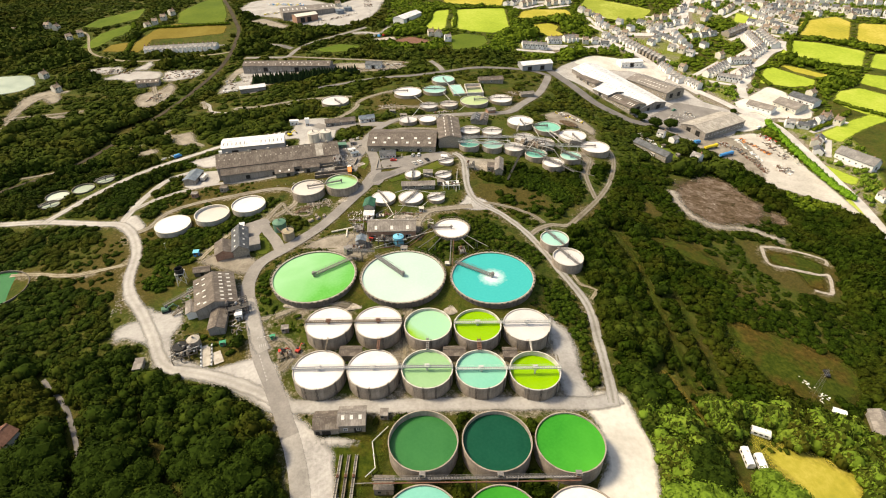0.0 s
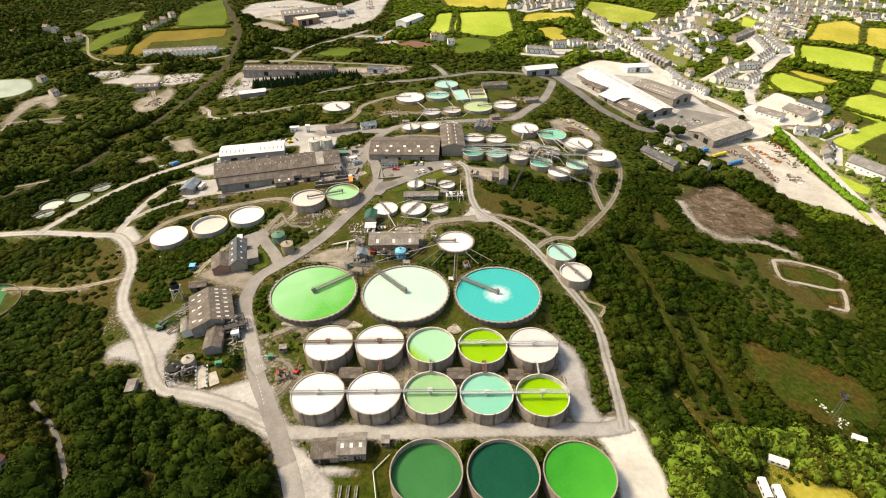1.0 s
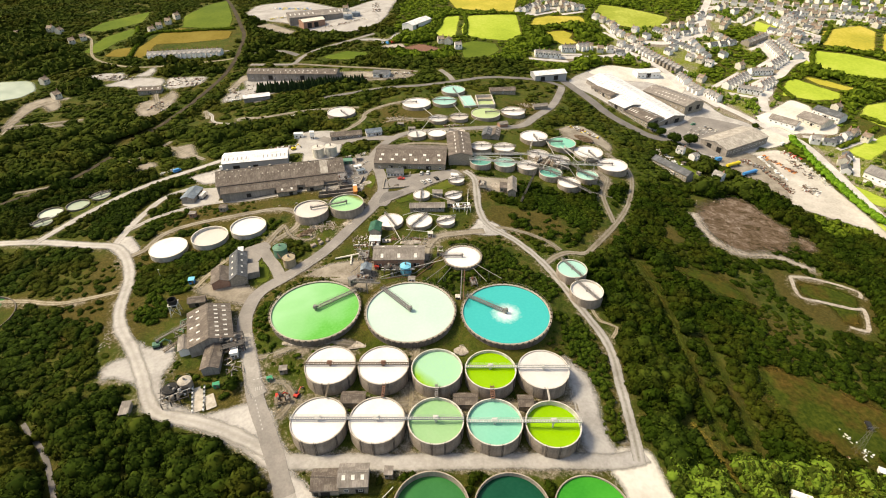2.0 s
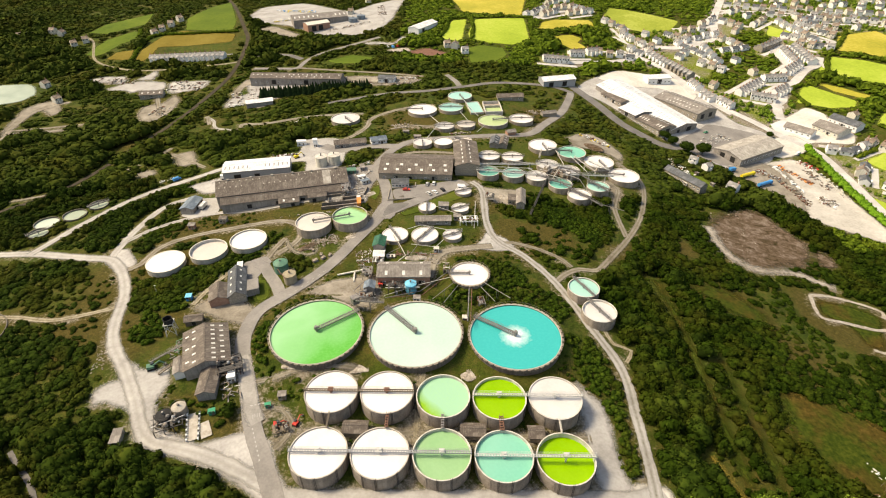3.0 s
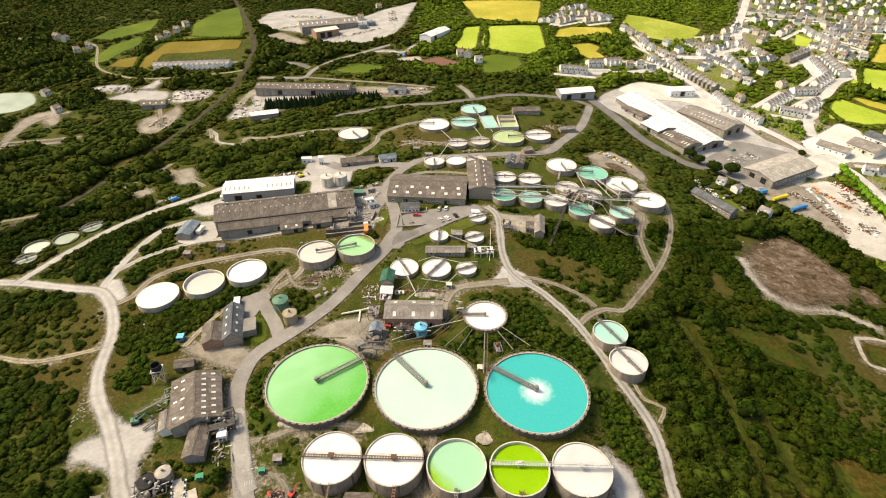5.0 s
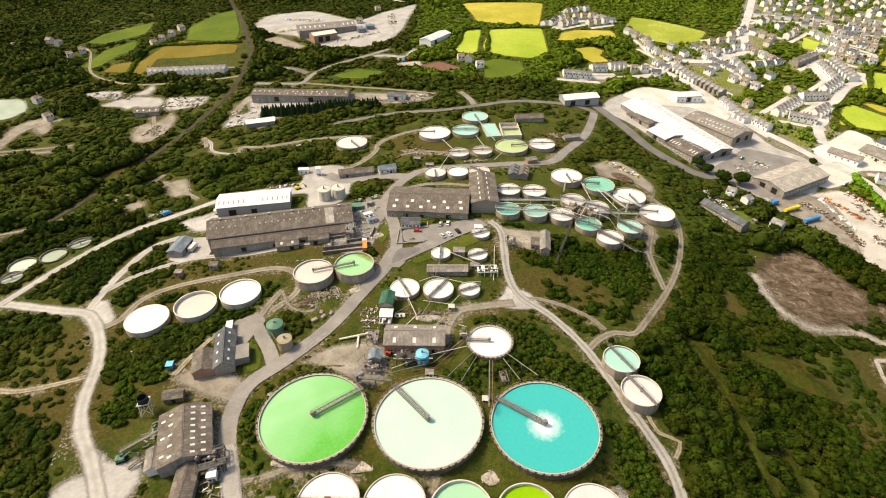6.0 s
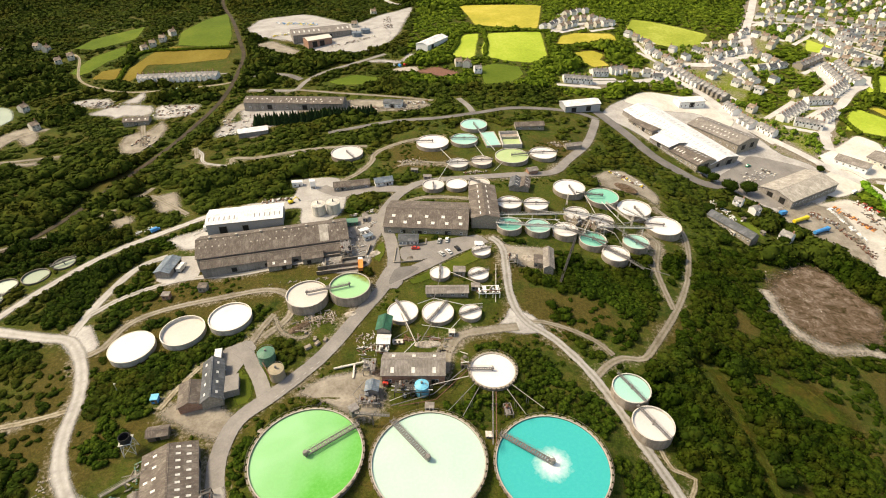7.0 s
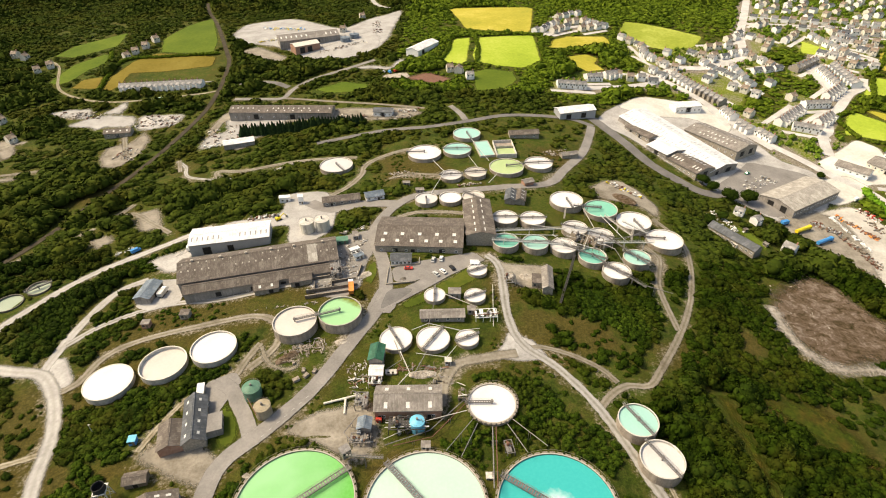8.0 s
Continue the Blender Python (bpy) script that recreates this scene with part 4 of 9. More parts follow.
patch("yard", [(-197, 490), (-196, 524), (-150, 514), (-101, 516), (-60, 510), (-36, 525), (-40, 532), (-100, 534), (-200, 540), (-204, 500), (-170, 468), (-160, 478), (-176, 492)], "clay_yard", "pale clay yard round sheds", 0.2, 1.2, True, "yard")
patch("yard", [(-362, 551), (-345, 557), (-326, 556), (-319, 538), (-347, 544)], "concrete_yard", "pale clay drying ground", 0.24, 2.4, True, category="yard")
patch("yard", [(-333, 529), (-320, 538), (-307, 543), (-279, 538), (-272, 519), (-297, 522), (-303, 517), (-312, 523), (-325, 524)], "concrete_yard", "pale clay yard round a shed", 0.24, 2.4, True, category="yard")
patch("yard", [(-311, 547), (-305, 555), (-301, 571), (-296, 558), (-294, 544)], "concrete_yard", "pale clay ramp", 0.24, 2.4, True, category="yard")
patch("yard", [(-274, 538), (-256, 538), (-235, 536), (-235, 521), (-254, 513), (-266, 514)], "clay_track", "pale stacking ground", 0.24, 2.4, True, category="yard")
patch("yard", [(-273, 467), (-276, 485), (-259, 490), (-258, 509), (-248, 496), (-244, 469), (-251, 452), (-264, 453)], "clay_yard", "pale clay yard before a shed", 0.24, 2.4, True, category="yard")
patch("yard", [(-373, 438), (-379, 457), (-386, 487), (-380, 499), (-365, 507), (-348, 478), (-352, 472), (-370, 487), (-372, 468), (-368, 448)], "clay_yard", "pale quarry track and tip", 0.24, 2.4, True, category="yard")
patch("yard", [(-373, 436), (-349, 441), (-326, 444), (-322, 440), (-345, 436), (-370, 432)], "clay_yard", "pale worn ledge", 0.24, 2.4, True, category="yard")
patch("yard", [(-252, 726), (-249, 769), (-201, 806), (-129, 733), (-102, 796), (-68, 838), (-75, 688), (-86, 657), (-114, 636), (-154, 640), (-168, 665), (-199, 686), (-235, 696)], "concrete_yard", "pale quarry works yard", 0.24, 2.4, True, category="yard")
patch("yard", [(-154, 643), (-144, 670), (-122, 694), (-94, 727), (-82, 682), (-87, 657), (-114, 636)], "clay_track", "bleached quarry loading yard", 0.24, 2.4, True, category="yard")
patch("yard", [(-226, 672), (-211, 683), (-171, 648), (-174, 636), (-205, 648)], "clay_yard", "pale clay stockyard", 0.24, 2.4, True, category="yard")
patch("yard", [(-194, 521), (-183, 527), (-143, 524), (-146, 504), (-166, 482), (-186, 479), (-201, 475), (-200, 494), (-186, 503)], "concrete_yard", "pale plant yard beside sheds", 0.24, 2.4, True, category="yard")
patch("yard", [(-108, 534), (-88, 535), (-30, 523), (-45, 513), (-70, 516), (-96, 523)], "clay_yard", "pale clay strip beside sheds", 0.24, 2.4, True, category="yard")
patch("yard", [(-81, 612), (-99, 616), (-88, 621), (-61, 613), (-53, 631), (-60, 631), (-66, 608)], "clay_track", "dusty works entrance", 0.24, 2.4, True, category="yard")
ribbon("road", [(-200, 562), (-170, 559), (-156, 560), (-150, 578), (-136, 596), (-110, 614), (-83, 633)], 4.5, "asphalt", "grey lane to the quarry works", 0.3, 0.3, True, "road")
ribbon("road", [(-156, 581), (-172, 592), (-190, 594), (-204, 590)], 6.0, "asphalt_dark", "dark loop of a disused lane", 0.29, 0.6, False, "road")
ribbon("road", [(-157, 560), (-111, 549), (-70, 540), (-31, 530)], 3.0, "clay_yard", "narrow lane behind the north sheds", 0.28, 0.6, False, "road")
ribbon("track", [(-72, 860), (-88, 850), (-111, 886), (-130, 977)], 6.0, "clay_track", CLAY, 0.3, 0.6)
patch("yard", [(-72, 598), (-50, 602), (-46, 590), (-70, 588)], "rubble", "pale scrap yard", 0.2, 0.8, True, "yard")
ribbon("track", [(-278, 522), (-270, 500), (-262, 484), (-252, 462)], 4.0, "clay_yard", CLAY, 0.24, 0.8)
patch("yard", [(-204, 384), (-193, 389), (-180, 366), (-191, 361)], "clay_yard", "bare pale clay beside a track", 0.2, 2.2, True, "yard")
patch("yard", [(-218, 354), (-210, 360), (-203, 353), (-208, 346)], "clay_yard", "bare pale clay beside a track", 0.2, 2.2, True, "yard")
ribbon("track", [(-285, 324), (-268, 329), (-253, 337), (-235, 352), (-223, 369)], 3.0, "clay_yard", CLAY, 0.24, 0.9)
ribbon("track", [(-209, 456), (-199, 446), (-191, 431), (-168, 424), (-143, 425), (-120, 442), (-104, 447)], 2.6, "clay_track", CLAY, 0.23, 0.6)
patch("yard", [(-284, 566), (-276, 560), (-264, 566), (-270, 574)], "l_mint", "small pale mint pond", 0.3, 0.5, False, "pond")
patch("water", [(-470, 528), (-443, 541), (-415, 544), (-396, 522), (-398, 508), (-404, 502), (-416, 496), (-440, 499), (-470, 488)], "l_lagoon", "pale green clay lagoon", 0.4, 1.5, False, "lagoon")
ribbon("road", [(96, 545), (102, 530), (109, 516), (122, 487), (134, 454), (148, 433), (162, 420), (182, 422)], 9.0, "asphalt_dark", "broad dark lane beside a factory", 0.28, 0.5, False, "road")
ribbon("track", [(-10, 534), (-2, 520), (2, 508)], 5.0, "asphalt", "grey lane mouth", 0.3, 0.4, False)
ribbon("track", [(-430, 668), (-408, 650), (-380, 600), (-340, 575), (-300, 568), (-240, 575), (-222, 580)], 2.6, "path", "narrow grey lane behind a terrace", 0.28, 0.4, False)
patch("yard", [(-30, 600), (-52, 590), (-20, 576), (-6, 584)], "rust", "rusty brown earth bank", 0.2, 2.0, False, "ground")


patch("yard", [(44, 174), (47, 171.4), (52, 165), (54.3, 154), (53.2, 143), (54.6, 133.5), (59, 128), (46, 127), (44, 146), (45, 166)], "concrete_yard", "dusted pale ground beside the settling tanks", 0.2, 1.4, True, "yard")
ribbon("track", [(-81, 170), (-70, 171.5), (-58, 174.5), (-40, 176)], 2.4, "clay_yard", "narrow earth path below a thickener", 0.22, 0.9)
ribbon("track", [(-74, 158), (-66, 158), (-60, 150), (-64, 142)], 2.2, "clay_yard", "narrow earth path beside the tanks", 0.22, 1.0)
ribbon("track", [(-58, 148.6), (-20, 148.4), (20, 148.4), (46, 149)], 2.6, "clay_yard", "worn strip between two rows of tanks", 0.2, 1.2)
ribbon("track", [(-16, 133), (-16, 164), (-14, 172)], 2.0, "path", "worn strip between tanks", 0.21, 1.2)


ribbon("track", [(-40, 362), (-30, 367), (-14, 367.5), (-2, 366)], 3.6, "clay_yard", "pale clay strip behind the mill", 0.24, 0.8)


patch("yard", [(-172, 330), (-152, 340), (-146, 353), (-143, 350), (-150, 326), (-146, 319), (-156, 318)], "clay_track", "pale clay ground beside the warehouse", 0.25, 1.6, True, "yard")
patch("yard", [(-146, 326), (-104, 338), (-92, 340), (-92, 334), (-110, 329), (-146, 320)], "asphalt", "grey concrete lane between two long buildings", 0.23, 0.6, False, "yard")


# ---- plan of the vegetation ----
turn = np.degrees(np.arctan2(PY - 190.8, PX + 59.3)) % 360
bank = np.hypot(PX + 59.3, PY - 190.8)
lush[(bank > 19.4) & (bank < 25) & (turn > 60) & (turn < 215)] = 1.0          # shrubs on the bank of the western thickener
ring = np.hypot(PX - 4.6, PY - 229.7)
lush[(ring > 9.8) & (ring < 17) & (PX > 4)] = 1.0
grime = np.zeros((RH, RW))           # bare, trodden earth among the tanks
for poly in ([(-62, 122), (52, 122), (52, 176), (30, 174), (-62, 176)], [(-76, 142), (-62, 140), (-62, 168), (-78, 166)], [(-52, 208), (-10, 206), (-8, 240), (-54, 240)], [(-50, 238), (-8, 240), (6, 274), (-44, 262)], [(-110, 148), (-88, 146), (-90, 196), (-124, 200)],
             [(-84, 252), (-50, 258), (-48, 290), (-88, 290)], [(-80, 294), (-50, 292), (-54, 340), (-72, 330)], [(12, 322), (96, 310), (116, 346), (96, 378), (50, 390), (12, 362)], [(-40, 404), (60, 412), (60, 444), (14, 486), (-40, 452)]):
    grime[inside(poly)] = 1.0
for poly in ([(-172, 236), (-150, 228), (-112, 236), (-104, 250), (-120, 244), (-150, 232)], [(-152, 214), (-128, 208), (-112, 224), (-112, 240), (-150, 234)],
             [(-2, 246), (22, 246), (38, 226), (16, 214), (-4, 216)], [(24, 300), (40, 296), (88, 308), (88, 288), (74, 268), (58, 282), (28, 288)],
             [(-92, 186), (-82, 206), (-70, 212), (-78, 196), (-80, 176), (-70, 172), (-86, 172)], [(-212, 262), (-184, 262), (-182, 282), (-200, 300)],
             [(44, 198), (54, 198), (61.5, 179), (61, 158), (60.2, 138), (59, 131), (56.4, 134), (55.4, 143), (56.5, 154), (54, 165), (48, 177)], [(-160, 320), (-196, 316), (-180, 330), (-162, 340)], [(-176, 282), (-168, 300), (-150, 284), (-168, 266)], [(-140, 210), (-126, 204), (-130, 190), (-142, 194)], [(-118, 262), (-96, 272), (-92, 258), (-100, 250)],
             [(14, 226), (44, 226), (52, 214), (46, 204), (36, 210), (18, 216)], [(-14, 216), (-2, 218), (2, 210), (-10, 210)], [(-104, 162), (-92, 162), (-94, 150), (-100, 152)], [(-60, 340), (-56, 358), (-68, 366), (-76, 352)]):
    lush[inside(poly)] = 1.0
for poly in ([(-60, 115), (62, 132), (66, 200), (48, 228), (10, 330), (-50, 310), (-60, 240), (-94, 205)], [(-54, 250), (-20, 250), (8, 250), (12, 320), (-40, 300)],
             [(-178, 290), (-160, 306), (-66, 300), (-50, 262), (-104, 250), (-140, 274)], [(-150, 200), (-120, 212), (-92, 215), (-94, 150), (-114, 152)],
             [(-60, 400), (60, 410), (70, 460), (10, 490), (-60, 470)], [(-60, 360), (0, 392), (60, 400), (120, 380), (124, 330), (60, 310), (0, 330)],
             [(128, 182), (140, 182), (163, 171), (182, 158), (172, 140), (150, 136), (134, 139), (124, 158)], [(110, 118), (124, 114), (138, 114), (144, 102), (138, 84), (108, 84), (104, 100)],
             [(107, 239), (125, 249), (141, 249), (147, 238), (154, 232), (153, 220), (137, 223), (128, 229), (118, 234)], [(125, 293), (132, 285), (133, 278), (127, 266), (120, 270)], [(-192, 248), (-179, 246), (-167, 235), (-159, 220), (-160, 216), (-171, 227), (-186, 242)], [(-150, 208), (-143, 212), (-134, 213), (-126, 207), (-124, 190), (-128, 185), (-136, 189), (-145, 198)], [(90, 248), (94, 250), (104, 200), (101, 165), (96, 165), (97, 200)], [(-103, 109), (-101, 117), (-95.4, 111.4), (-89.4, 102), (-78, 92), (-74, 82), (-86, 82), (-90, 93), (-97, 103.6)],
             [(300, 330), (360, 330), (560, 440), (600, 600), (500, 590), (420, 520), (370, 480), (316, 420)], [(170, 262), (222, 244), (206, 200), (172, 226)], [(-285, 372), (-262, 400), (-240, 430), (-232, 420), (-256, 389), (-275, 362)], [(-345, 596), (-236, 596), (-232, 668), (-345, 664)]):
    open_land[inside(poly)] = 1.0
open_land[inside([(147, 386), (156, 392), (168, 386), (180, 374), (187, 358), (172, 350), (158, 351), (146, 370)])] = 1.0      # cottage gardens
town[inside([(80, 571), (84, 598), (119, 616), (179, 624), (166, 700), (184, 690), (201, 664), (217, 679), (283, 699), (322, 768), (356, 850), (600, 850), (560, 700), (480, 660), (415, 662), (392, 616), (372, 604), (351, 573), (330, 552), (304, 516), (300, 490), (344, 480), (330, 450), (304, 432), (268, 440), (240, 478), (226, 520), (212, 566), (190, 588), (150, 580), (112, 566)])] = 1.0
for poly in ([(269, 600), (283, 613), (281, 588), (294, 587), (287, 566), (265, 537), (253, 542), (242, 552)], [(304, 659), (325, 676), (350, 680), (340, 654), (326, 636), (306, 614), (296, 609), (303, 635)], [(299, 621), (314, 613), (330, 594), (315, 558), (313, 574), (296, 587)], [(116, 588), (144, 600), (176, 602), (150, 590), (120, 580)]):
    town[inside(poly)] = 0.0
town[inside([(80, 700), (120, 712), (150, 712), (164, 740), (150, 790), (110, 770)])] = 1.0
town[inside([(282, 300), (300, 300), (330, 360), (340, 440), (296, 434), (286, 400)])] = 1.0
for x, y, r in ((-142, 240, 20), (-170, 214, 12), (45, 275, 16), (36, 270, 14), (56, 270, 10), (30, 282, 8), (-100, 158, 10), (-84, 150, 8), (-130, 300, 14), (-155, 275, 14), (70, 285, 10), (-30, 205, 8), (-10, 205, 10), (20, 300, 10), (150, 200, 16), (128, 238, 16), (140, 236, 12), (128, 280, 9), (118, 164, 8), (-170, 232, 10), (-138, 200, 12), (-96, 108, 10), (95, 260, 14), (-170, 190, 14), (-60, 300, 10), (-250, 420, 20), (-290, 390, 22), (-270, 370, 14), (-30, 430, 20), (60, 450, 16), (130, 650, 30), (-130, 130, 10), (84, 400, 10), (40, 150, 16), (56, 170, 14), (-94, 104, 10), (-90, 88, 9), (124, 104, 14), (116, 92, 12), (132, 236, 14), (142, 228, 12), (166, 150, 9), (196, 235, 18), (212, 230, 14), (98, 110, 6), (97, 90, 6), (94, 130, 5)):
    s = cells(x - 3 * r, x + 3 * r, y - 3 * r, y + 3 * r)
    dryness[s] = np.maximum(dryness[s], np.exp(-((PX[s] - x) ** 2 + (PY[s] - y) ** 2) / (r * r)))


sparse[inside([(96, 246), (104, 250), (112, 204), (118, 180), (124, 156), (120, 134), (101, 130), (97, 180)])] = 0.09
sparse[inside([(28, 290), (42, 284), (62, 278), (72, 264), (66, 258), (44, 266), (24, 280)])] = 0.7
sparse[inside([(150, 250), (180, 262), (186, 214), (176, 190), (150, 200), (146, 226)])] = 0.25
sparse[inside([(-143, 159), (-125, 138), (-116, 136), (-104, 117), (-103.6, 110), (-117, 121), (-130, 137), (-145, 155)])] = 0.4
sparse[inside([(-180, 236), (-160, 214), (-150, 204), (-158, 190), (-190, 206), (-200, 226)])] = 0.25


# ---- settling tanks ----
def gantry_mesh(length, width=1.4, rails=True, deep=0.5):
    """A lattice walkway along local x: deck, two beams, posts and handrails."""
    deck, rail = Geo(), Geo()
    n = max(3, int(length / 0.9))
    for i in range(n):                       # open grating
        deck.box((i + 0.5) / n * length - length / 2, 0, 0, length / n * 0.55, width * 0.8, 0.08)
        s = 1 if i % 2 else -1
        deck.box((i + 0.5) / n * length - length / 2, 0, -deep + 0.1, 0.1, width, 0.1, 38 * s)
    for s in (-1, 1):
        deck.box(0, s * (width / 2 - 0.06), -deep / 2, length, 0.12, deep)
        if rails:
            for z in (0.55, 1.1):
                rail.box(0, s * (width / 2 - 0.05), z, length, 0.05, 0.05)
            n = max(2, int(length / 2.2))
            for i in range(n + 1):
                rail.box((i / n - 0.5) * (length - 0.1), s * (width / 2 - 0.05), 0.55, 0.05, 0.05, 1.1)
    return deck, rail


def tank(x, y, r, h, fluid, drop=0.7, wall="concrete", rim="rim", arm=None, label="", group="settling tanks", posts=0, ribs=0, name="settling_tank", steel="steel", drive="steel", deepen=2.5, sides=72):
    """A round concrete tank: wall, coping, clay water, and a walkway (angle, "half" or "full") with its drive."""
    z = gz(x, y)
    near_disc(x, y, r + 0.5)
    ob = thing(name, pose(x, y, z), label, "settling tank", group)
    part("wall", Geo().lathe([(r, -deepen), (r, h - 0.25), (r - 0.32, h - 0.25), (r - 0.32, h - drop - 1.2)], sides), M[wall], ob, smooth=False)
    part("coping", Geo().lathe([(r + 0.05, h - 0.22), (r + 0.05, h), (r - 0.34, h), (r - 0.34, h - 0.27)], sides), M[rim], ob)
    disc = Geo().lathe([(0.0, 0.0), ((r - 0.3) * 0.5, 0.0), (r - 0.3, 0.0)], sides)
    part("liquid", Geo().add(disc.v, [q[::-1] for q in disc.f]), M[fluid], ob, M[fluid].name.replace("_", " "), pose(0, 0, h - drop))
    if drop > 0.9 and rim != "concrete" and r < 15:
        part("lining", Geo().lathe([(r - 0.36, h - drop - 0.6), (r - 0.36, h - 0.02), (r - 0.34, h - 0.02)], sides), M["rim_white"], ob, "pale lime-stained inner wall")
    for i in range(ribs):
        a = 360.0 * i / ribs
        if i == 0:
            rib = Geo().box(r + 0.02, 0, (h - 0.5 - deepen) / 2, 0.22, 0.26, h - 0.5 + deepen).mesh("rib", M[wall])
        part("rib", rib, None, ob, at=pose(0, 0, 0, 0, 0, a))
    if posts:
        step = 2 * math.pi * (r + 0.5) / posts
        plate = Geo().box(r + 0.36, 0, h - 0.06, 0.46, step * 0.72, 0.12).box(r + 0.55, 0, h - 0.55, 0.5, 0.14, 0.8).box(r + 0.68, step * 0.45, h + 0.45, 0.07, 0.07, 0.95).box(r + 0.68, 0, h + 0.9, 0.05, step, 0.05)
        plate = plate.mesh("coping_panel", M["concrete"])
        for i in range(posts):
            part("coping_panel", plate, None, ob, at=pose(0, 0, 0, 0, 0, 360.0 * i / posts))
    if arm:
        ang, span = arm
        a = radians(ang)
        ln = r + 1.2 if span == "half" else 2 * r + 1.6
        off = (r + 1.2) / 2 if span == "half" else 0.0
        m = pose(off * math.cos(a), off * math.sin(a), h + 0.75, 0, 0, ang)
        w = 1.9 if r > 15 else 0.95
        deck, rail = gantry_mesh(ln, w)
        bridge = part("walkway", deck, M[steel], ob, at=m)
        part("handrail", rail, M[steel], bridge)
        q = 1.0 if r > 12 else 0.62
        hub = Geo().lathe([(0.0, 1.5 * q), (0.7 * q, 1.5 * q), (0.9 * q, 0.9 * q), (0.9 * q, 0.2), (0.45 * q, 0.0), (0.45 * q, -h + 0.5)], 16).box(0.9 * q, 0.0, 0.6 * q, 0.9 * q, 0.8 * q, 0.8 * q)
        part("drive", hub, M[drive], ob, at=pose(0, 0, h + 0.5, 0, 0, ang))
        part("rake_shaft", Geo().tube((0, 0, -h), (0, 0, 0), 0.25), M["steel"], ob, at=pose(0, 0, h))
    return ob


L5 = "round concrete settling tank "
# the three big thickeners
tank(-59.2, 192.1, 18.8, 2.5, "l_leaf", 0.6, posts=46, arm=(38, "half"), label=L5 + "of bright leaf-green water", name="thickener", group="big thickeners", sides=96, wall="concrete_dark")
tank(-18.4, 191.3, 18.9, 2.5, "l_mint", 0.6, posts=46, arm=(133, "half"), label=L5 + "of pale mint water", name="thickener", group="big thickeners", sides=96, wall="concrete_dark")
tank(22.5, 191.8, 18.8, 2.5, "l_turq", 0.6, posts=46, arm=(147, "half"), label=L5 + "of turquoise water with a white plume", name="thickener", group="big thickeners", sides=96, wall="concrete_dark")
# two rows of five
for i, (f1, f2) in enumerate(zip(("l_white", "l_white", "l_drift", "l_lime", "l_grey"), ("l_white", "l_white", "l_sea", "l_aqua", "l_lime"))):
    for row, (fl, yy, nm) in enumerate(((f1, 161.2, "upper"), (f2, 137.2, "lower"))):
        what = M[fl].name.replace("_", " ")
        tk = tank(-47.4 + 20.4 * i, yy + (-1.2 if (row == 0 and i in (2, 3)) else 0), 9.7, 6.0, fl, (0.45 if "white" in what else 1.25) + (0.9 if row and fl == "l_lime" else 0.0), ribs=12, label="ribbed concrete settling tank full of " + what, group="two rows of settling tanks", rim="rim_white" if i > 1 else "rim")
        for an in ((-118, -92, -50) if row else (-96, -38)):
            steps = Geo().box(9.95, -0.25, 2.4, 0.1, 0.1, 9.4).box(9.95, 0.25, 2.4, 0.1, 0.1, 9.4)
            for q in range(12):
                steps.box(9.95, 0, -1.6 + 0.7 * q, 0.08, 0.5, 0.08)
            part("ladder", steps, M["dark_steel"], tk, at=pose(0, 0, 0, 0, 0, an + 7 * ((3 * i + row) % 4)))
for row, yy in ((0, 161.2), (1, 137.2)):
    spans = (((-47.4, 1, "timber"), (13.8, 1, "steel_pale")) if row == 0 else ((-47.4, 2, "wall_steel"), (13.8, 1, "steel_pale")))
    for x0, k, st in spans:
        x1 = x0 + 20.4 * k
        z = gz((x0 + x1) / 2, yy) + 6.75
        gb = thing("walkway_bridge", pose((x0 + x1) / 2, yy, z), "long lattice steel walkway across the settling tanks", "walkway", "tank walkways")
        deck, rail = gantry_mesh(x1 - x0 + 19.6, 1.05)
        d = part("deck", deck, M[st], gb)
        part("handrail", rail, M[st], d)
        for j in range(k + 1):
            drive = Geo().box(0, 0, 0.35, 1.9, 1.5, 0.5).box(0.2, 0, 0.8, 0.8, 0.7, 0.4).box(-0.6, 0.1, 0.7, 0.4, 0.5, 0.3).lathe([(0.0, -0.2), (0.55, -0.2), (0.55, -1.4), (0.3, -1.4), (0.3, -6)], 12)
            part("drive_unit", drive, M["rust" if (row == 0 and x0 < 0) else "steel_pale"], gb, "rusty red rake drive" if (row == 0 and x0 < 0) else "grey rake drive", pose(x0 + 20.4 * j - (x0 + x1) / 2, 0, 0))
for i in range(5):
    xx = -47.4 + 20.4 * i + (1.2 if i < 2 else 0)
    gb = thing("walkway_bridge", pose(xx, 149.2, gz(xx, 149.2) + 6.2, 0, 0, 90), ("short dark walkway between two settling tanks", "short rusty walkway between two settling tanks", "short grey walkway between two settling tanks", "broad rusty walkway between two settling tanks", "thin pale walkway between two settling tanks")[i], "walkway", "cross walkways")
    deck, rail = gantry_mesh(6.2, (0.5, 1.0, 1.1, 1.5, 0.4)[i])
    mt = M[("timber", "rust", "steel", "rust", "rim_white")[i]]
    part("handrail", rail, mt, part("deck", deck, mt, gb))
